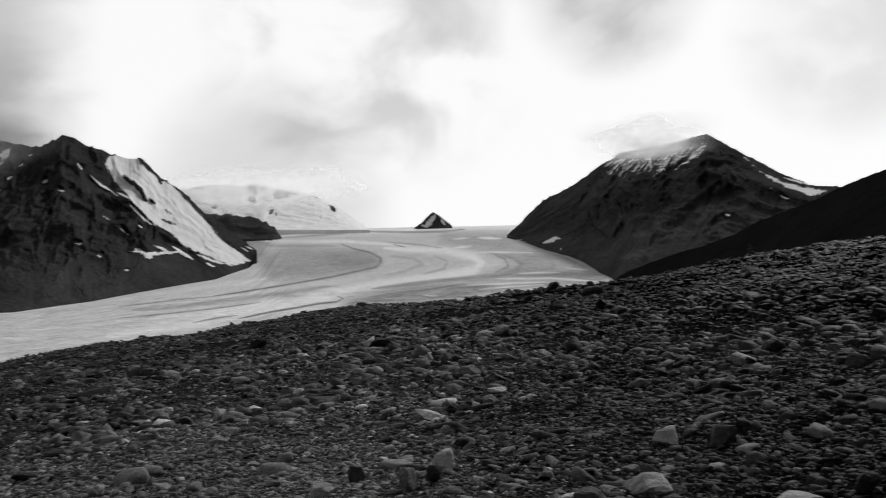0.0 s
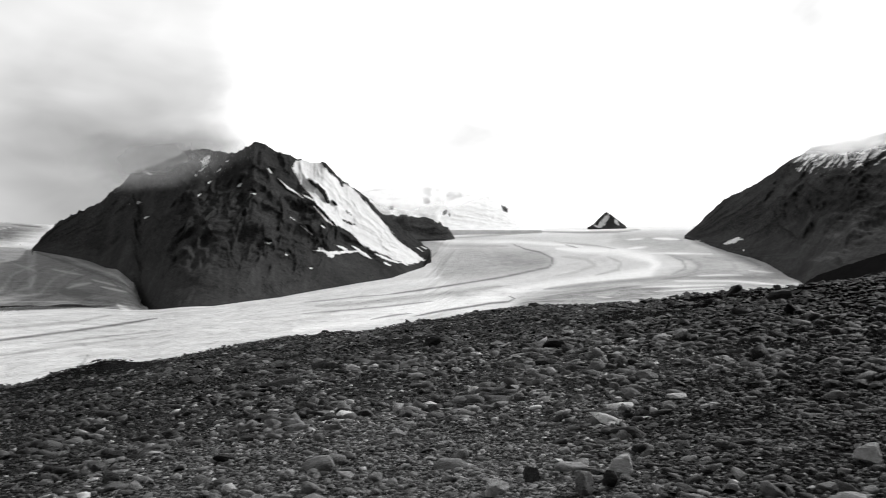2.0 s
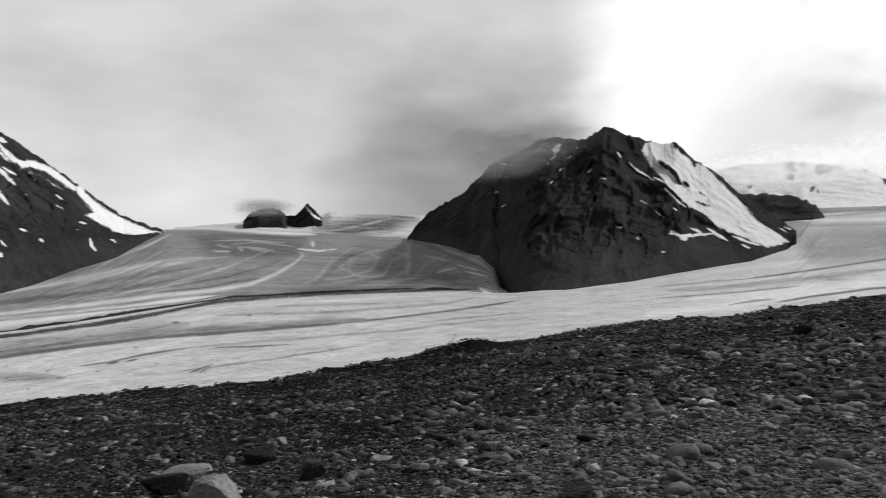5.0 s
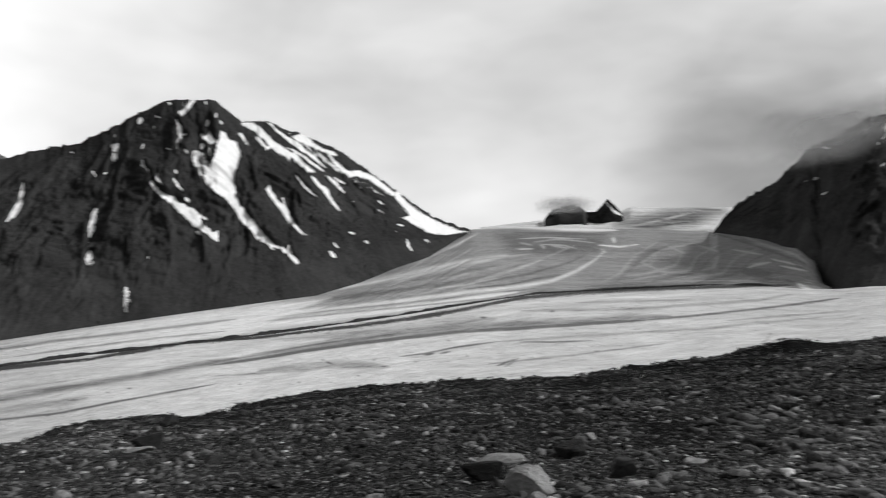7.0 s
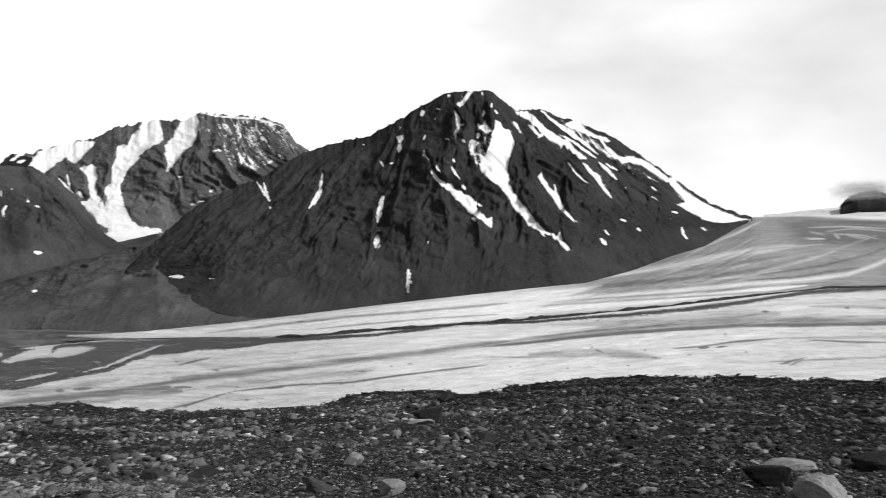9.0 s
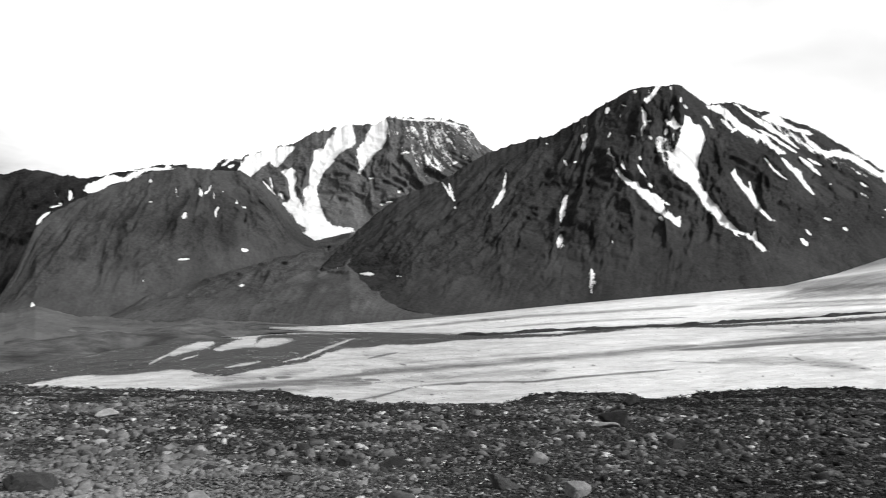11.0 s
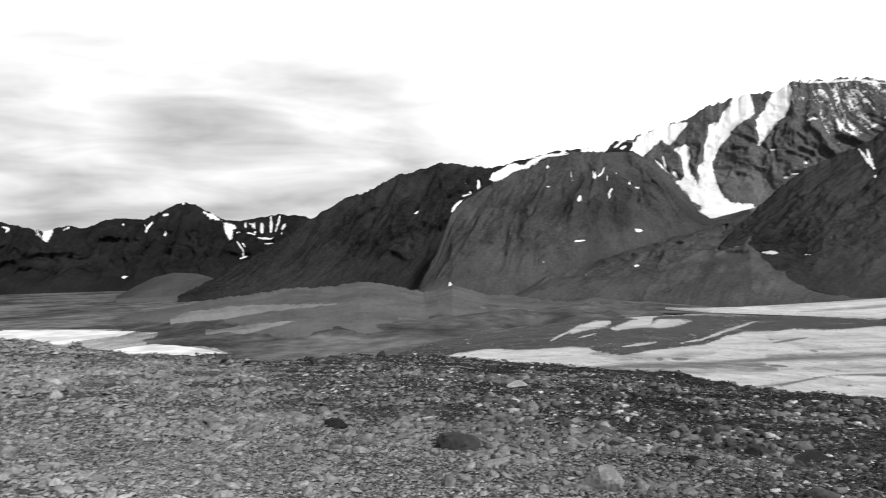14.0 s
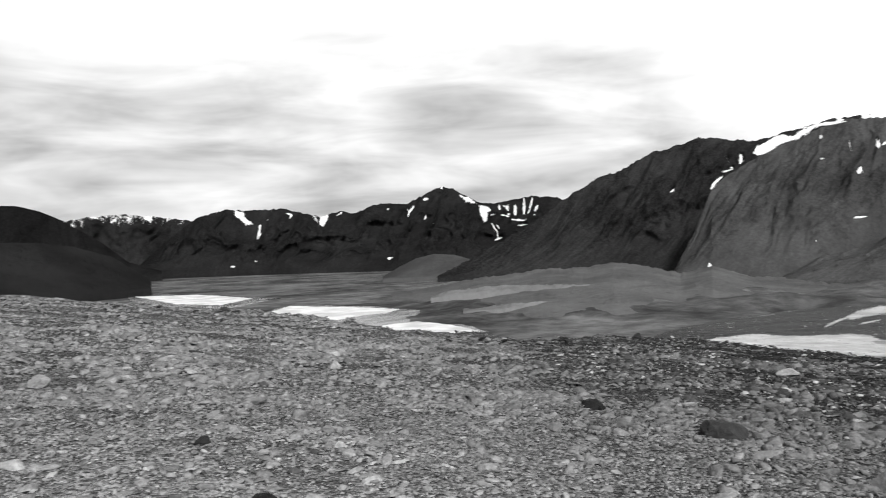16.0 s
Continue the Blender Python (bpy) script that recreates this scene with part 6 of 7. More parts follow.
mountain("hill", "low pale moraine ridge winding over the valley floor",
         [(107.4, -4.44, 1880), (109.8, -4.21, 1875), (111.9, -4.01, 1871), (113.3, -3.53, 1867), (114.4, -3.06, 1862), (115.6, -3.37, 1858), (117.5, -3.90, 1854), (119.3, -4.23, 1850)],
         [(107.4, -4.52, 1855), (109.8, -4.56, 1850), (111.9, -4.51, 1846), (113.3, -4.03, 1842), (114.4, -3.56, 1837), (115.6, -3.87, 1833), (117.5, -4.26, 1829), (119.3, -4.31, 1825)], 0.15, rows=24, seed=101, spur=0.25, jag=0.05, pitch=0.1, hollow=0.7, scree=0.3, category="hill")
mountain("hill", "low pale moraine ridge winding over the valley floor",
         [(106.7, -4.93, 1560), (109.4, -5.15, 1550), (112.9, -5.17, 1540), (116.7, -4.70, 1530), (119.7, -4.71, 1520), (123.0, -4.79, 1510), (125.5, -4.46, 1500), (128.2, -4.55, 1490), (131.1, -4.84, 1480)],
         [(106.7, -5.01, 1535), (109.4, -5.55, 1525), (112.9, -5.72, 1515), (116.7, -5.25, 1505), (119.7, -5.26, 1495), (123.0, -5.34, 1485), (125.5, -5.01, 1475), (128.2, -4.94, 1465), (131.1, -4.92, 1455)], 0.15, rows=24, seed=103, spur=0.25, jag=0.05, pitch=0.1, hollow=0.7, scree=0.3, category="hill")
mountain("hill", "low pale moraine ridge winding over the valley floor",
         [(116.7, -4.16, 1760), (118.6, -3.74, 1751), (120.4, -3.42, 1742), (124.0, -3.32, 1734), (126.8, -3.25, 1725), (129.5, -3.28, 1717), (132.1, -3.52, 1708), (133.3, -3.89, 1700)],
         [(116.7, -4.25, 1735), (118.6, -4.13, 1726), (120.4, -3.97, 1717), (124.0, -3.87, 1709), (126.8, -3.80, 1700), (129.5, -3.83, 1692), (132.1, -3.91, 1683), (133.3, -3.97, 1675)], 0.135, rows=24, seed=105, spur=0.25, jag=0.05, pitch=0.1, hollow=0.7, scree=0.3, category="hill")
mountain("hill", "low pale moraine ridge winding over the valley floor",
         [(103.5, -5.02, 1500), (105.9, -5.19, 1486), (109.0, -5.55, 1472), (111.4, -5.62, 1458), (114.5, -5.34, 1444), (117.5, -5.35, 1430)],
         [(103.5, -5.08, 1475), (105.9, -5.48, 1461), (109.0, -5.95, 1447), (111.4, -6.02, 1433), (114.5, -5.62, 1419), (117.5, -5.41, 1405)], 0.14, rows=24, seed=107, spur=0.25, jag=0.05, pitch=0.1, hollow=0.7, scree=0.3, category="hill")


# ---- glacier ----
def ice_sheet(name, label, near, far, tone, rows, rubble_line=None, shift=0.0, climb=None):
    """Ice between two flow lines of (bearing, rise, distance); rubble_line (bearing, rise): debris covers the ice above it."""
    lo, hi = max(near[0][0], far[0][0]), min(near[-1][0], far[-1][0])
    u = np.linspace(lo, hi, int((hi - lo) / 0.14) + 2)
    rn, rf = along(near, u, 2), along(far, u, 2)
    zn, zf = height_at(along(near, u, 1), rn), height_at(along(far, u, 1), rf)
    v = np.linspace(0, 1, rows)[:, None]
    distance = 1 / ((1 - v) / rn[None] + v / rf[None])
    sag = 1.0 + 0.5 * (1 - step(u, 4, 13))[None]
    height = zn[None] + (zf - zn)[None] * np.clip((distance - rn[None]) / (rf - rn)[None], 0, 1) ** sag
    bearing = np.broadcast_to(u[None], distance.shape)
    if climb:
        climbing = np.interp(distance, [p[0] for p in climb], [p[1] for p in climb])
        height = height + (climbing - height) * (step(u, -2, 8) * (1 - step(u, 27, 33)))[None]
    waves = fbm(u[None] * 0.35 + 3 * v, v * 26, 5, 4) - 0.5
    height = height + waves * 0.006 * distance * np.sin(np.pi * v) ** 0.5
    rise = np.degrees(np.arctan2(height - EYE, distance))
    bare = covered(CLEAR, bearing, rise, 1.25, 0.5)
    rubble = covered(DARK, bearing, rise, 1.2, 2.0)
    if rubble_line:
        over = rise - np.interp(u, [p[0] for p in rubble_line], [p[1] for p in rubble_line])[None]
        rubble = np.maximum(rubble, step(over, -0.34, 0.26))
    shade = tone(bearing, rise, v)
    for target, points in ICE:
        cover = covered([(1.0, points)], bearing, rise, 1.3, 2.0, 4.5 if target > 0.7 else 1.3)
        shade = shade + (target - shade) * cover
        if target > 0.7:
            rubble = rubble * (1 - cover)
    rubble = np.clip(rubble - bare, 0, 1)
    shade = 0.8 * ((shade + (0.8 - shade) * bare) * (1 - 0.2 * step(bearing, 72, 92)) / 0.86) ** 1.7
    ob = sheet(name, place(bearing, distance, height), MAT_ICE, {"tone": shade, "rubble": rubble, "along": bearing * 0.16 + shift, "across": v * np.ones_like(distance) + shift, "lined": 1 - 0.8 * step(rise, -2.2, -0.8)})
    return tagged(ob, label, "glacier", kind="structure")


MEDIAL = [(32.9, -2.41, 2120), (36, -2.05, 2330), (39, -1.96, 2440), (45, -2.06, 2400), (50.3, -2.15, 2290), (54.2, -2.58, 2030), (60, -3.28, 1730), (67, -3.93, 1540), (72, -4.3, 1465), (76.6, -4.5, 1435), (81, -4.7, 1415), (85, -4.95, 1380), (89, -4.8, 1450)]
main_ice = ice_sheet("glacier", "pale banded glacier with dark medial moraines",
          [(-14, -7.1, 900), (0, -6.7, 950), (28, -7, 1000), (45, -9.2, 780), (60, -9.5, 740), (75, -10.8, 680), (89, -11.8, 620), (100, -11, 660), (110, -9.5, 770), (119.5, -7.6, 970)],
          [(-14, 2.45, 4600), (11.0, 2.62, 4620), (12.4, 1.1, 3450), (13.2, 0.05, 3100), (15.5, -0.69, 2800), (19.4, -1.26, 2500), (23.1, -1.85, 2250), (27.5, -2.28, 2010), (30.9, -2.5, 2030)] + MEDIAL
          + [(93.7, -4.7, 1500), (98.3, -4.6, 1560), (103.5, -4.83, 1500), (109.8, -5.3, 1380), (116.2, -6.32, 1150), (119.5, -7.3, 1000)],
          # Whiter towards the far end: its fade into mist is put into the tone.
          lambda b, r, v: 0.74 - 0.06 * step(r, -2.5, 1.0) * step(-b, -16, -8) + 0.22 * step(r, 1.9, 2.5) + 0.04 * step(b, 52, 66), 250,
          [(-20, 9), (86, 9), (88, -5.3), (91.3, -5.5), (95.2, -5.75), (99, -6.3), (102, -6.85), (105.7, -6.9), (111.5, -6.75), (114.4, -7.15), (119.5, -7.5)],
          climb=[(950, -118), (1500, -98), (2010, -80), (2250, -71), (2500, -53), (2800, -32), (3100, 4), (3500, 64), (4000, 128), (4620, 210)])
ice_sheet("glacier", "grey tributary glacier joining between two mountains",
          [(31.6, -2.45, 2100)] + MEDIAL + [(93.7, -4.62, 1530), (97, -4.5, 1570), (99.9, -4.26, 1680)],
          [(31.6, -2.35, 2150), (32.0, -2.1, 2210), (32.5, -0.4, 2650), (33.2, 0.4, 2950), (34.2, 0.5, 3150), (35.3, 0.85, 3300), (37.5, 1.4, 3600), (38.3, 1.55, 3640), (38.6, 1.62, 4200), (40.1, 1.73, 4250), (43.5, 1.99, 4300), (47, 2.25, 4330), (50.7, 2.48, 4380), (54.6, 2.5, 4450), (56, 1.61, 3900), (57.6, 0.7, 3400), (60, 0.0, 3050),
           (62.4, -0.87, 2740), (65.5, -1.65, 2480), (69.7, -2.0, 2310), (75.1, -2.48, 2190), (80.3, -2.95, 2120), (85, -3.4, 2060), (89, -3.75, 1900), (95.2, -4.15, 1720), (99.9, -4.24, 1690)],
          lambda b, r, v: 0.46 - 0.06 * (1 - step(b, 33, 39)) - 0.03 * step(r, 0.3, 1.2) + 0.30 * step(r, 2.4, 2.5) * step(b, 50, 53) + 0.24 * step(b, 60, 74), 150, None, 3.7)


def debris_ridge(parent, line, wide, tall, seed):
    """A low ridge of dark rubble lying along a flow line of the ice."""
    u = np.arange(line[0][0], line[-1][0], 0.08)
    r, z = along(line, u, 2), height_at(along(line, u, 1), along(line, u, 2))
    lump = 0.45 + 1.1 * fbm(u * 0.8, u * 0 + seed, seed, 4)
    fade = step(u, u[0], u[0] + 3) * step(-u, -u[-1], -u[-1] + 4)
    w = np.linspace(-1, 1, 9)[:, None]
    bump = np.cos(np.clip(w, -1, 1) * np.pi / 2) * (0.75 + 0.5 * fbm(u[None] * 3.0, w * 2 + 9, seed + 3, 3))
    grid = place(np.broadcast_to(u[None], (9, len(u))), r[None] + w * wide * lump[None], z[None] - 2.5 + (tall * lump * fade)[None] * bump)
    ridge = sheet("medial_moraine", grid, MAT_RUBBLE)
    ridge.parent = parent
    ridge["label"] = "dark rubble ridge on the ice"


debris_ridge(main_ice, MEDIAL, 16, 6.0, 3)
ice_sheet("glacier", "upper glacier ice behind the dark peak", [(9.5, -0.7, 3000), (20, -0.7, 3000)], [(9.5, 2.6, 4600), (11, 2.55, 4550), (12.3, 2.2, 4250), (20, 1.9, 4000)], lambda b, r, v: 0.55 + 0.15 * step(r, 1.9, 2.4) + 0 * b, 20, None, 6.1)

ice_sheet("glacier", "white upper snowfield behind the grey tributary ice", [(34, 1.2, 4000), (38, 1.3, 4120), (43.5, 1.7, 4260), (47, 2.05, 4300), (54, 2.4, 4400)],
          [(34, 3.0, 4600), (37.7, 3.12, 4610), (40, 3.25, 4620), (42, 3.38, 4620), (43.7, 3.5, 4620), (44.6, 3.1, 4620), (46, 2.9, 4620), (48, 2.95, 4620), (50, 2.88, 4620), (52, 2.75, 4620), (54, 2.55, 4600)], lambda b, r, v: 0.84 + 0 * b, 40, None, 8.3)


# ---- ground: one sheet from underfoot to the horizon ----
RIM = [(-180, 70), (-60, 70), (-28, 61), (-20, 59), (-12, 42), (0, 54), (9, 90), (17, 70), (23, 90), (28.5, 75), (34, 57), (42.6, 53), (47.5, 43), (55, 49), (61, 60), (69, 51), (73.6, 35), (76, 44), (79, 48), (82.4, 37), (85.1, 29), (89, 27), (93.7, 30),
       (97, 39), (103, 47), (111, 56), (116, 61), (121, 60), (127.2, 39), (129.6, 49), (136, 47), (144.6, 74), (153, 81), (160.7, 100), (180, 70)]
FALL = math.tan(radians(7.0))


# Dark back light to pale front light, painted into the gravel by bearing.
LIT_TONES = [(-180, 4.2), (-120, 2.0), (-60, 0.5), (-28, 0.62), (-12, 1.3), (-2, 1.92), (10, 1.97), (25, 1.9), (40, 1.55), (60, 1.5), (75, 1.7), (88, 1.9), (100, 2.4), (115, 3.1), (135, 3.3), (180, 3.4)]


def lit_tone(bearing, distance):
    """The gravel grows paler from one end of the hillside to the other, in drifts; back light and front light are put
    into its colour.
    """
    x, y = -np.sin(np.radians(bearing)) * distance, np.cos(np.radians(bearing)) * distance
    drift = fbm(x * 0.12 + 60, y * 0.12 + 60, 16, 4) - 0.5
    pale = np.interp(bearing + 36 * drift, [p[0] for p in LIT_TONES], [p[1] for p in LIT_TONES])
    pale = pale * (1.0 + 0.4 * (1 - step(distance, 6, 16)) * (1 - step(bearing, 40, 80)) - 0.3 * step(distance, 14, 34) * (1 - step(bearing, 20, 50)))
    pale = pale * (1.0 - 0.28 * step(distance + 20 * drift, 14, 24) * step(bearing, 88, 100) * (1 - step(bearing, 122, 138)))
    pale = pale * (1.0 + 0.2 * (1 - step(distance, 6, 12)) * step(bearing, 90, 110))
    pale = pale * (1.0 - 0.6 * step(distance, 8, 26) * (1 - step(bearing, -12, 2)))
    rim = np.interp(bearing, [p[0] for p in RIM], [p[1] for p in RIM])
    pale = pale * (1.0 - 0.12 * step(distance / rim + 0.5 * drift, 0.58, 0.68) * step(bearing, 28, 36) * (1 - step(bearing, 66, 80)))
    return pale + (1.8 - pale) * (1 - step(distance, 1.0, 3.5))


def slope_height(bearing, distance):
    """The hillside underfoot: it falls away towards bearing 82."""
    x, y = -np.sin(np.radians(bearing)) * distance, np.cos(np.radians(bearing)) * distance
    lumps = (fbm(x * 0.22 + 40, y * 0.22 + 40, 2, 3) - 0.5) * 0.35 + (fbm(x * 0.9 + 9, y * 0.9 + 9, 4, 3) - 0.5) * 0.16
    dome = 0.75 * np.exp(-((x + 30.4) ** 2 + (y - 44.6) ** 2) / 5.5)
    return -FALL * distance * np.cos(np.radians(bearing - 82)) + lumps * step(distance, 1.5, 7.0) + dome


def ground_height(bearing, distance):
    rim = np.interp(bearing, [p[0] for p in RIM], [p[1] for p in RIM])
    rim = rim * (0.93 + 0.14 * field(bearing * 0.9 + 300, bearing * 0, 3))
    inside = slope_height(bearing, np.minimum(distance, rim))
    over = np.maximum(distance - rim, 0)
    down = inside - over * 0.55 * step(over, 0, 12)
    x, y = -np.sin(np.radians(bearing)) * distance, np.cos(np.radians(bearing)) * distance
    mounds = (ridged(x * 0.0045 + 20, y * 0.0045 + 20, 8, 4) - 0.5) * 60 + (fbm(x * 0.02, y * 0.02, 12, 3) - 0.5) * 14
    mounds = mounds * step(distance, 1100, 1700) * (1 - step(distance, 2300, 3000)) * step(bearing, 97, 106) * (1 - step(bearing, 126, 139))
    floor = -134.0 + mounds - 25 * (1 - step(bearing, 92, 99)) * step(bearing, -40, -20) * step(distance, 300, 600)
    return np.maximum(down, floor), over


view = np.linspace(-42, 172, 420)
rest = np.linspace(172, 318, 50)[1:-1]
u = np.concatenate([view, rest])
u = np.where(u > 180, u - 360, u)
near_r = np.concatenate([[0.01, 0.2], np.geomspace(0.4, 120, 170)])
far_r = np.geomspace(120, 4950, 120)[1:]
r = np.concatenate([near_r, far_r])[:, None]
bearing, distance = np.broadcast_arrays(u[None], r)
height, over = ground_height(bearing, distance)
ground = sheet("ground", place(bearing, distance, height), MAT_NEAR, {"valley": step(over, 20, 160), "pale": lit_tone(bearing, distance)}, closed=True)
tagged(ground, "stony grey moraine hillside falling to a wide valley floor", "ground", kind="structure")


# ---- lakes ----
def lake(label, outline, level, mat, wobble, seed, name="water", parent=None):
    """A flat sheet inside a closed shore of (bearing, rise) points at the given level."""
    pts = [place(np.array(b), (level - EYE) / math.tan(radians(e)), level) for b, e in outline]
    shore = []
    for i, p in enumerate(pts):
        q = pts[(i + 1) % len(pts)]
        for k in range(18):
            w = p + (q - p) * k / 18
            n = noise.noise(Vector((w[0] * 0.012, w[1] * 0.012, seed))) + 0.7 * noise.noise(Vector((w[0] * 0.04, w[1] * 0.04, seed))) + 0.4 * noise.noise(Vector((w[0] * 0.12, w[1] * 0.12, seed)))
            shore.append(Vector((w[0], w[1], level)) + Vector((w[0], w[1], 0)).normalized() * n * wobble)
    bm = bmesh.new()
    top = bm.faces.new([bm.verts.new(p) for p in shore])
    ring = bmesh.ops.extrude_face_region(bm, geom=[top])["geom"]
    for g in ring:
        if isinstance(g, bmesh.types.BMVert):
            g.co.z -= 3.0
    bmesh.ops.recalc_face_normals(bm, faces=bm.faces)
    mesh = bpy.data.meshes.new(name)
    bm.to_mesh(mesh)
    bm.free()
    mesh.materials.append(mat)
    ob = new(name, mesh)
    if parent:
        ob.parent = parent
        ob["label"] = label
        return ob
    return tagged(ob, label, "lake", kind="structure")


far_lake = lake("still valley lake reflecting the white sky", [(153.4, -2.85), (150.8, -2.86), (147, -3.2), (143.6, -3.5), (146.1, -3.83), (148.2, -4.05), (151, -3.65), (153.2, -3.2)], -132.0, MAT_WATER, 40, 1.0)
near_lake = lake("still valley lake reflecting the white sky", [(145, -4.5), (143.1, -3.99), (137.7, -4.34), (132.1, -4.77), (132.5, -5.3), (131.1, -5.87), (129.4, -6.45), (131.9, -6.75), (136.2, -6.3), (140, -5.6)], -132.0, MAT_WATER, 22, 2.0)
lake("white ice floating along the lake shore", [(137.5, -5.75), (134, -5.5), (131.4, -5.95), (129.8, -6.4), (131.9, -6.6), (135, -6.2)], -131.4, MAT_LAKE_ICE, 14, 3.0, "lake_ice", near_lake)
lake("white ice floating along the lake shore", [(144.2, -4.35), (143.0, -4.08), (139.5, -4.3), (135.5, -4.6), (136.5, -4.85), (139.0, -5.0), (141.0, -5.3), (143.5, -4.75)], -131.4, MAT_LAKE_ICE, 18, 4.0, "lake_ice", near_lake)
lake("white ice floating along the lake shore", [(152.9, -2.9), (149, -2.98), (145.5, -3.4), (147.5, -3.75), (150.5, -3.5)], -131.4, MAT_LAKE_ICE, 22, 5.0, "lake_ice", far_lake)


# ---- low cloud on the peaks ----
def cloud_tone(thick, albedo):
    m = bpy.data.materials.new("cloud_vapour")
    m.use_nodes = True
    t = m.node_tree
    t.nodes.clear()
    where = t.nodes.new("ShaderNodeNewGeometry").outputs["Position"]
    puff = noise_of(t, where, 0.004, 6, 0.6, 0.3)
    wisp = M(t, "MULTIPLY", attribute(t, "core"), M(t, "ADD", 0.1, M(t, "MULTIPLY", puff, 1.8)))
    alpha = M(t, "MULTIPLY", ramp(t, wisp, 0.0, 0.95), thick)
    d = N(t, "ShaderNodeBsdfDiffuse", Color=(albedo, albedo, albedo, 1))
    l = N(t, "ShaderNodeBsdfTranslucent", Color=(albedo, albedo, albedo, 1))
    both = t.nodes.new("ShaderNodeAddShader")
    t.links.new(d.outputs[0], both.inputs[0])
    t.links.new(l.outputs[0], both.inputs[1])
    mixed = N(t, "ShaderNodeMixShader", Fac=alpha)
    t.links.new(t.nodes.new("ShaderNodeBsdfTransparent").outputs[0], mixed.inputs[1])
    t.links.new(both.outputs[0], mixed.inputs[2])
    t.links.new(mixed.outputs[0], N(t, "ShaderNodeOutputMaterial").inputs[0])
    return m


MAT_CLOUD = cloud_tone(0.55, 0.24)
MAT_CAP = cloud_tone(0.6, 0.66)
MAT_MIST = cloud_tone(0.3, 0.8)


def cloud(label, bearing, rise, distance, wide, tall, seed, layers=3, tip=0.0, mat=MAT_CLOUD):
    """A bank of vapour: bulging veils one behind the other."""
    base = new("cloud")
    tagged(base, label, "cloud", kind="thing")
    for k in range(layers):
        a, b = np.meshgrid(np.linspace(-1, 1, 60), np.linspace(-1, 1, 40))
        bulge = 1 - np.clip(a * a + b * b, 0, 1)
        far = distance + (k - layers / 2) * 70 - 50 * bulge + 30 * (fbm(a * 2 + 9, b * 2 + 9, seed + k, 3) - 0.5)
        up = rise + tall * b + tip * a * wide
        grid = place(bearing + wide * a + 0.5 * wide * 0.1 * k, far, height_at(up, far))
        ragged = np.sqrt(a * a + b * b) * (0.8 + 0.9 * (fbm(a * 1.6 + 5 * k + 30, b * 1.6 + 30, seed + 2, 4) - 0.25))
        core = np.clip(1.0 - ragged, 0, 1) * np.clip((1 - a * a) * (1 - b * b) * 3, 0, 1)
        veil = sheet("veil", grid, mat, {"core": core})
        veil.parent = base
    return base


cloud("grey cloud bank resting on the dark peak", 30.4, 7.6, 2700, 6.8, 2.4, 3, 2, -0.12, MAT_CLOUD)
cloud("thin cloud cap over the snow-dusted summit", -14.2, 8.0, 2950, 5.6, 1.9, 8, 2, -0.04, MAT_CAP)
cloud("white mist drifting before the snow-covered mountain", 12.0, 5.5, 4300, 10.0, 2.2, 15, 2, 0.0, MAT_MIST)
cloud("small dark cloud on the rock outcrop", 48.0, 3.9, 4350, 2.5, 0.8, 12, 2)


# ---- stones ----
def unit_ball(levels):
    bm = bmesh.new()
    bmesh.ops.create_icosphere(bm, subdivisions=levels, radius=1.0)
    v = np.array([p.co[:] for p in bm.verts])
    f = np.array([[q.index for q in p.verts] for p in bm.faces])
    bm.free()
    return v, f


def stone_shape(ball, rng, cuts=9, wear=0.012):
    """A broken stone: a ball cut by random planes, with worn edges."""
    n = rng.normal(size=(cuts, 3))
    n[0], n[1] = (rng.normal(0, 0.25), rng.normal(0, 0.25), 1.0), (rng.normal(), rng.normal(), 0.35)
    n /= np.linalg.norm(n, axis=1)[:, None]
    depth = rng.uniform(0.32, 0.75, cuts)
    depth[0] = rng.uniform(0.3, 0.6)
    facing = ball @ n.T
    r = np.where(facing > 0.05, depth[None] / np.maximum(facing, 0.05), 9).min(1)
    r = np.minimum(r, 1.12)
    r = r * (1 + wear * (np.sin(ball @ rng.normal(size=3) * 5) + np.sin(ball @ rng.normal(size=3) * 9)))
    shape = ball * r[:, None]
    return shape / np.abs(shape).max(0)


def turned(rng, n, lean):
    """Random turns about the upright, and small leans."""
    a, b, c = rng.uniform(0, 2 * np.pi, n), rng.normal(0, lean, n), rng.normal(0, lean, n)
    ca, sa, cb, sb, cc, sc = np.cos(a), np.sin(a), np.cos(b), np.sin(b), np.cos(c), np.sin(c)
    m = np.empty((n, 3, 3))
    m[:, 0] = np.stack([ca * cb, ca * sb * sc - sa * cc, ca * sb * cc + sa * sc], 1)
    m[:, 1] = np.stack([sa * cb, sa * sb * sc + ca * cc, sa * sb * cc - ca * sc], 1)
    m[:, 2] = np.stack([-sb, cb * sc, cb * cc], 1)
    return m


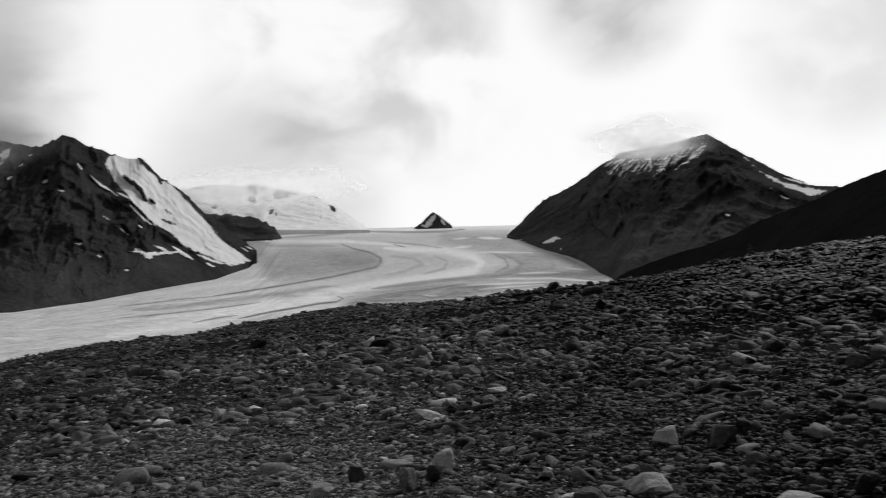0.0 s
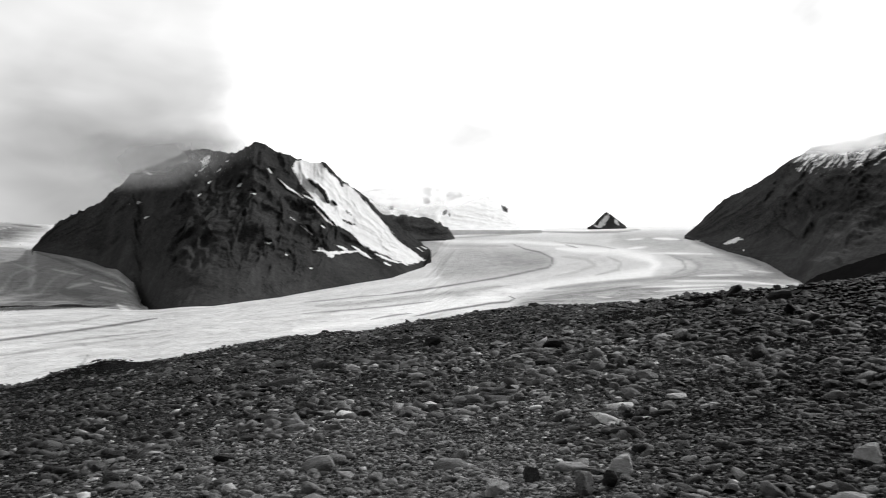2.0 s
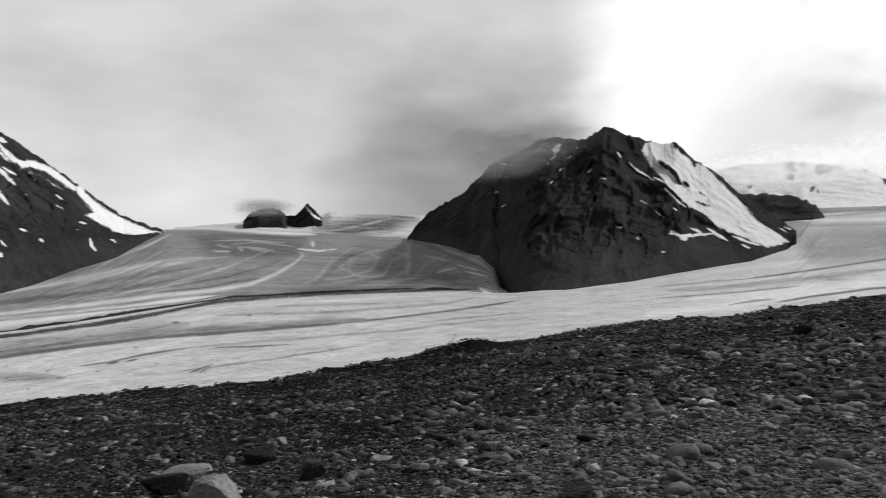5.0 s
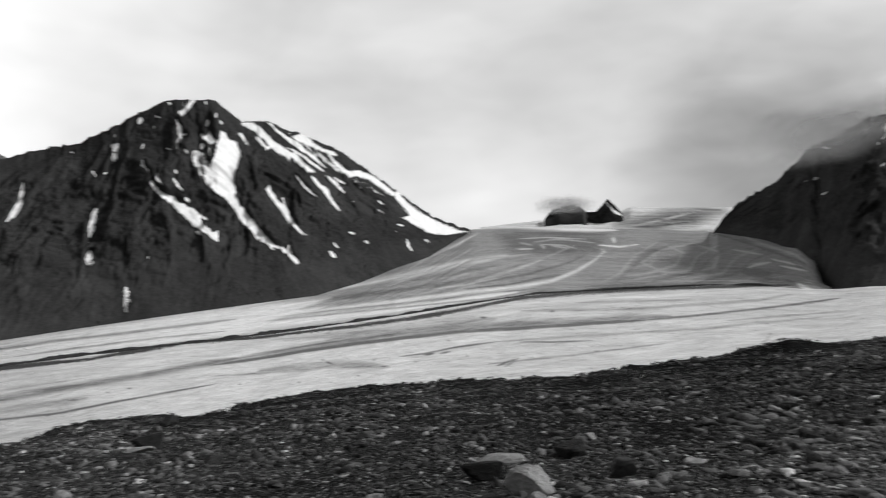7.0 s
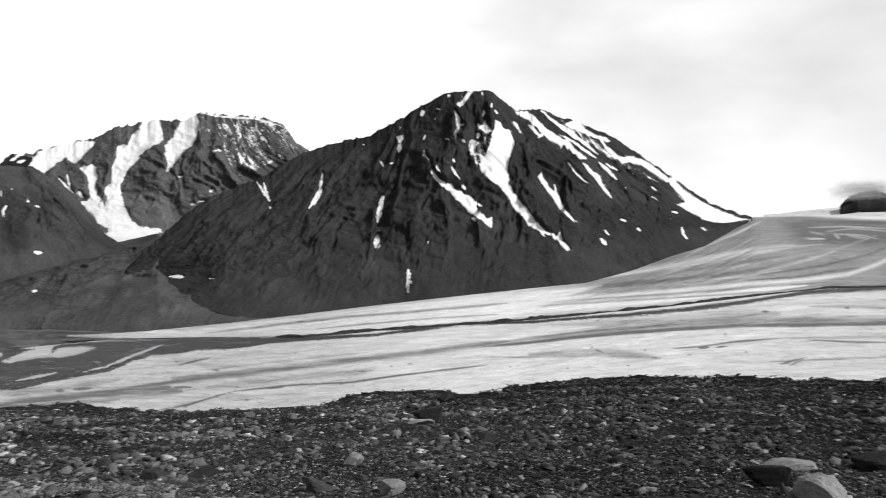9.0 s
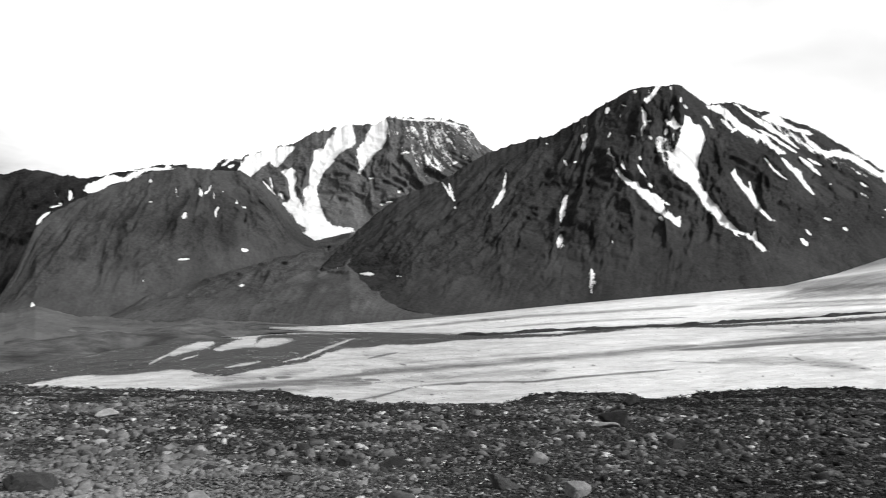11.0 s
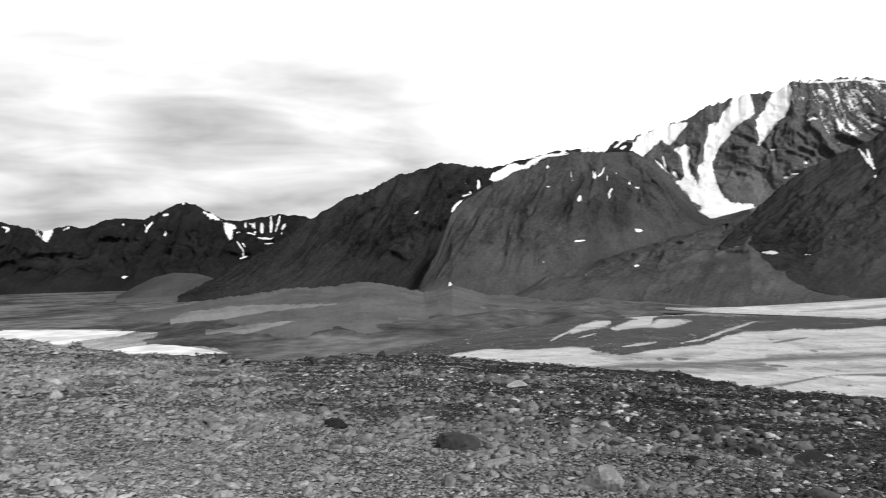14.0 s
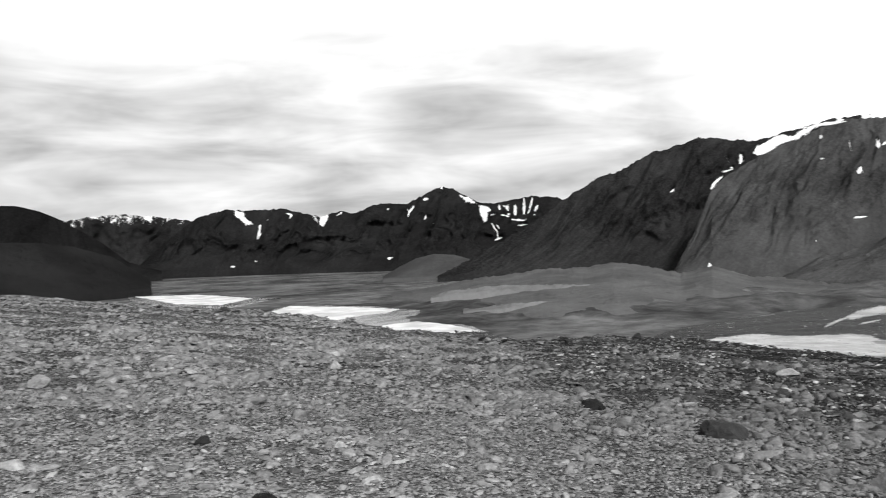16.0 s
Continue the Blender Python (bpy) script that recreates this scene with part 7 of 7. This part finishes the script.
def scatter(name, label, count, r0, r1, ball, low, high, seed, power=1.0, sweep=(-36, 167), patchy=True):
    """Small stones joined into one mesh."""
    rng = np.random.RandomState(seed)
    verts, faces = ball
    shapes = np.stack([stone_shape(verts, rng) for _ in range(24)])
    faces = faces[verts[faces][:, :, 2].mean(1) > (-0.45 if len(verts) > 8 else -0.2)]
    b = rng.uniform(sweep[0], sweep[1], count)
    b = np.where(b > 180, b - 360, b)
    rim = np.interp(b, [p[0] for p in RIM], [p[1] for p in RIM]) * 1.1
    d = (r0 ** power + (r1 ** power - r0 ** power) * rng.rand(count)) ** (1 / power)
    d = d / (1.25 - 0.25 * np.cos(np.radians(b - 95)))
    keep = d < rim
    if patchy:
        keep &= rng.rand(count) < 0.2 + 1.4 * fbm(b * 0.35 + 50, d * 0.5 + 50, 14, 3)
    b, d = b[keep], d[keep]
    n = len(b)
    size = low * (d / r0) ** 0.45 * (high / low) ** (rng.rand(n) ** 3.2)
    clump = fbm(b * 0.35 + 50, d * 0.5 + 50, 14, 3)
    size = size * (0.35 + 1.7 * clump ** 1.6 if patchy else 1.0) * (1.0 - 0.28 * step(b, 15, 50) + 0.05 * step(b, 75, 105))
    axes = np.stack([size * rng.uniform(0.8, 1.3, n), size * rng.uniform(0.55, 1.0, n), size * rng.uniform(0.2, 0.62, n)], 1) * 0.5
    base = place(b, d, ground_height(b, d)[0] + axes[:, 2] * 0.35)
    local = shapes[rng.randint(0, 24, n)] * axes[:, None, :]
    world_v = np.einsum("nij,nkj->nki", turned(rng, n, 0.22), local) + base[:, None, :]
    tris = (faces[None] + (np.arange(n) * len(verts))[:, None, None]).reshape(-1, 3)
    mesh = bpy.data.meshes.new(name)
    mesh.vertices.add(n * len(verts))
    mesh.vertices.foreach_set("co", world_v.reshape(-1).astype(np.float32))
    mesh.loops.add(tris.size)
    mesh.loops.foreach_set("vertex_index", tris.reshape(-1).astype(np.int32))
    mesh.polygons.add(len(tris))
    mesh.polygons.foreach_set("loop_start", np.arange(0, tris.size, 3, dtype=np.int32))
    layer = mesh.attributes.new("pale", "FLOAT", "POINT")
    layer.data.foreach_set("value", np.repeat(lit_tone(b, d), len(verts)).astype(np.float32))
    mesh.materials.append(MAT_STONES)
    mesh.update(calc_edges=True)
    return tagged(new(name, mesh), label, "stones", kind="stuff")


def chip():
    """A coarse stone of eight sides."""
    v = np.array([(1, 0, 0.1), (0, 1, -0.1), (-1, 0, 0.1), (0, -1, -0.1), (0.2, 0.1, 1), (0, 0, -1)], float)
    v /= np.linalg.norm(v, axis=1)[:, None]
    return v, np.array([(0, 1, 4), (1, 2, 4), (2, 3, 4), (3, 0, 4), (1, 0, 5), (2, 1, 5), (3, 2, 5), (0, 3, 5)])


SMALL, TINY, CHIP = unit_ball(2), unit_ball(1), chip()
scatter("stones", "broken grey stones strewn over the moraine", 16000, 5.0, 17, SMALL, 0.055, 0.22, 5, 1.1)
scatter("stones", "small stone chips between the larger stones", 76000, 5.0, 15, TINY, 0.032, 0.09, 8, 1.3, patchy=False)
scatter("stones", "fine broken stones farther down the moraine", 84000, 13, 36, TINY, 0.075, 0.34, 6, 1.1)
scatter("stones", "gravel and stones along the moraine edge", 130000, 30, 106, CHIP, 0.14, 0.5, 7, 1.1)
scatter("stones", "fine gravel between the stones of the hillside", 60000, 9, 44, CHIP, 0.05, 0.13, 12, 1.2, patchy=False)
scatter("stones", "small stones and chips underfoot on the moraine", 9000, 0.5, 5.2, TINY, 0.012, 0.05, 9, 1.5, (-180, 180))
scatter("stones", "broken stones strewn across the rising slope", 12000, 3.0, 40, TINY, 0.06, 0.3, 10, 1.2, (167, 324))

# single boulders and larger stones
rng = np.random.RandomState(21)
BALL = unit_ball(3)
SHAPES = {}
for mat in (MAT_ROCK, MAT_PALE, MAT_DARK):
    SHAPES[mat.name] = []
    for k in range(8):
        mesh = bpy.data.meshes.new("rock")
        mesh.from_pydata([tuple(p) for p in stone_shape(BALL[0], rng, 10, 0.02)], [], [tuple(int(i) for i in f) for f in BALL[1]])
        mesh.materials.append(mat)
        SHAPES[mat.name].append(mesh)


def rock(bearing, distance, wide, mat, label, flatness=None, lift=0.0, name="rock"):
    ob = new(name, SHAPES[mat.name][rng.randint(8)])
    squash = rng.uniform(0.42, 0.72) if flatness is None else flatness
    ob.scale = (wide * 0.5 * rng.uniform(0.95, 1.05), wide * 0.5 * rng.uniform(0.65, 0.95), wide * 0.5 * squash)
    b, d = np.array(float(bearing)), np.array(float(distance))
    p = place(b, d, slope_height(b, d) + ob.scale[2] * 0.45 + lift)
    ob.location = p
    ob.rotation_euler = (rng.normal(0, 0.12), rng.normal(0, 0.12), radians(bearing) + rng.normal(0, 0.4))
    return tagged(ob, label, "rock", "stones on the moraine")


PALE_SPOTS = [(15.2, 10.0, 0.22), (-22.3, 5.5, 0.34), (8.7, 6.9, 0.24), (-6.1, 13.4, 0.32), (24.6, 7.7, 0.16), (104.6, 9.2, 0.51), (125.2, 11.0, 0.23), (158.5, 14.7, 0.4), (140.0, 19.9, 0.34)]
DARK_SPOTS = [(-25.7, 5.7, 0.23), (-21.0, 11.6, 0.4), (-25.9, 10.5, 0.4), (-7.4, 45.2, 0.93), (-9.9, 33.1, 1.18), (12.6, 30.8, 0.85), (4.6, 22.8, 0.86), (98.7, 12.1, 0.25), (103.7, 13.9, 0.3), (76.4, 22.7, 0.93), (75.4, 34.2, 0.94), (145.1, 6.5, 0.27), (148.8, 8.6, 0.23)]
for bearing, distance, wide in PALE_SPOTS:
    rock(bearing, distance, wide, MAT_PALE, "pale weathered boulder half sunk in the gravel")
for bearing, distance, wide in DARK_SPOTS:
    rock(bearing, distance, wide, MAT_DARK if bearing < 90 or wide < 0.45 else MAT_ROCK, "dark angular boulder lying on the moraine", 0.75 if bearing < 90 else 0.38)
rock(76.9, 21.8, 0.84, MAT_PALE, "pale angular boulder among dark gravel", 0.35)
rock(75.3, 35.4, 0.68, MAT_DARK, "blackish angular block lying on the moraine", 0.8)
rock(86.1, 17.6, 0.31, MAT_PALE, "pale angular boulder among dark gravel", 0.6)
rock(72.6, 17.8, 0.51, MAT_ROCK, "grey broken boulder among dark gravel", 0.7)
rock(40.7, 11.5, 0.36, MAT_PALE, "pale angular boulder among dark gravel", 0.2)
rock(26.7, 9.9, 0.35, MAT_DARK, "blackish angular block lying on the moraine", 0.5)
rock(25.3, 11.8, 0.34, MAT_DARK, "blackish angular block lying on the moraine", 0.7)
rock(17.3, 12.8, 0.33, MAT_ROCK, "grey broken boulder among dark gravel", 0.7)
rock(23, 20.5, 1.18, MAT_DARK, "blackish angular block lying on the moraine", 0.3)
rock(25.1, 7.1, 0.27, MAT_DARK, "blackish angular block lying on the moraine", 0.5)
# Its black is the shadow beneath the propped slab, put into a stone.
rock(54.4, 11.1, 0.62, MAT_DARK, "blackish angular block lying on the moraine", 0.72)
rock(51.7, 10.0, 0.68, MAT_PALE, "pale angular boulder among dark gravel", 0.70)
rock(51.2, 8.8, 0.36, MAT_PALE, "pale angular boulder among dark gravel", 0.92)
rock(54.3, 9.7, 0.49, MAT_DARK, "blackish angular block lying on the moraine", 0.35)
rock(45.4, 10.9, 0.44, MAT_ROCK, "grey three-sided boulder standing among dark gravel", 1.10)
rock(48.7, 12.9, 0.53, MAT_DARK, "blackish angular block lying on the moraine", 0.86)
rock(47.1, 15.0, 0.31, MAT_PALE, "pale angular boulder among dark gravel", 0.61)
rock(51.9, 9.8, 0.14, MAT_ROCK, "grey broken boulder among dark gravel", 1.04)
rock(53.6, 10.6, 0.18, MAT_ROCK, "grey broken boulder among dark gravel", 0.97)
rock(33.4, 13.3, 0.48, MAT_DARK, "blackish angular block lying on the moraine", 0.65)
rock(27.6, 7.4, 0.39, MAT_DARK, "blackish angular block lying on the moraine", 0.58)
rock(32.0, 12.9, 0.21, MAT_ROCK, "grey broken boulder among dark gravel", 1.01)
rock(34.3, 11.9, 0.24, MAT_ROCK, "grey broken boulder among dark gravel", 1.10)
rock(33.1, 10.7, 0.32, MAT_PALE, "pale angular boulder among dark gravel", 0.54)
rock(24.9, 15.2, 0.31, MAT_DARK, "blackish angular block lying on the moraine", 0.68)
rock(114.3, 12.5, 0.81, MAT_ROCK, "dark rounded boulder lying on pale gravel", 0.63)
rock(122.8, 14.0, 0.56, MAT_DARK, "blackish angular block lying on the moraine", 0.52)
rock(111.6, 10.5, 0.48, MAT_PALE, "pale angular boulder among dark gravel", 0.51)
rock(110.0, 29.6, 0.89, MAT_PALE, "pale angular boulder among dark gravel", 0.45)
rock(81.7, 13.6, 0.34, MAT_PALE, "pale angular boulder among dark gravel", 0.77)
rock(91.8, 14.1, 0.72, MAT_DARK, "blackish angular block lying on the moraine", 0.26)
rock(94.6, 14.2, 0.62, MAT_ROCK, "grey broken boulder among dark gravel", 0.59)
rock(84.2, 10.8, 0.47, MAT_ROCK, "grey broken boulder among dark gravel", 0.50)
rock(79.0, 10.7, 0.43, MAT_PALE, "pale angular boulder among dark gravel", 0.59)
rock(-14.6, 7.6, 0.28, MAT_PALE, "pale rounded boulder half sunk in dark gravel", 0.74)
rock(-13.1, 6.1, 0.39, MAT_PALE, "pale flat boulder half sunk in dark gravel", 0.45)
rock(2.8, 6.9, 0.25, MAT_ROCK, "grey broken boulder among dark gravel", 1.08)
rock(0.2, 7.5, 0.27, MAT_PALE, "pale angular boulder among dark gravel", 1.00)
# Added block, for the shade in the gap between two boulders.
rock(1.1, 7.1, 0.20, MAT_DARK, "blackish angular block lying on the moraine", 1.10)
rock(-17.9, 7.3, 0.24, MAT_ROCK, "grey broken boulder among dark gravel", 1.05)
rock(-3.3, 11.0, 0.35, MAT_PALE, "thin pale slab tilted among dark gravel", 0.22)
rock(-1.5, 12.8, 0.41, MAT_ROCK, "grey broken boulder among dark gravel", 0.73)
rock(6.3, 7.3, 0.18, MAT_ROCK, "grey broken boulder among dark gravel", 1.10)
rock(-12.0, 6.8, 0.19, MAT_ROCK, "grey broken boulder among dark gravel", 0.58)
rock(-3.9, 21.6, 0.51, MAT_PALE, "pale angular boulder among dark gravel", 0.46)
rock(5.3, 12.2, 0.19, MAT_PALE, "pale angular boulder among dark gravel", 0.76)
rock(-9.7, 5.8, 0.29, MAT_ROCK, "grey broken boulder among dark gravel", 0.36)
rock(52.8, 11.3, 0.84, MAT_PALE, "thin pale slab propped on a dark block", 0.16, lift=0.21)
for k in range(120):
    bearing = rng.uniform(-33, 164)
    distance = 5.5 + 24 * rng.rand() ** 1.6
    rock(bearing, distance, distance * rng.uniform(0.010, 0.02), MAT_ROCK, "grey broken stone lying among gravel")

for k in range(80):
    bearing = rng.uniform(-24, 160)
    distance = 0.97 * float(np.interp(bearing, [p[0] for p in RIM], [p[1] for p in RIM])) * (1 - 0.25 * rng.rand() ** 2)
    rock(bearing, distance, distance * rng.uniform(0.006, 0.015), MAT_DARK if rng.rand() < 0.5 else MAT_ROCK, "dark broken stone on the moraine edge")

# a small cairn on the skyline
b, d = np.array(-20.4), np.array(56.0)
base = Vector(place(b, d, slope_height(b, d)))
cairn = new("cairn")
cairn.location = base
tagged(cairn, "small dark cairn of stacked stones on the crest", "cairn")
for wide, tall, level in ((0.62, 0.36, 0.1), (0.48, 0.3, 0.32), (0.34, 0.28, 0.52), (0.2, 0.24, 0.7)):
    stone = new("cairn_stone", SHAPES[MAT_DARK.name][rng.randint(8)])
    stone.scale = (wide * 0.5, wide * 0.42, tall * 0.5)
    stone.location = (rng.normal(0, 0.03), rng.normal(0, 0.03), level)
    stone.rotation_euler = (0, 0, rng.uniform(0, 6))
    stone.parent = cairn
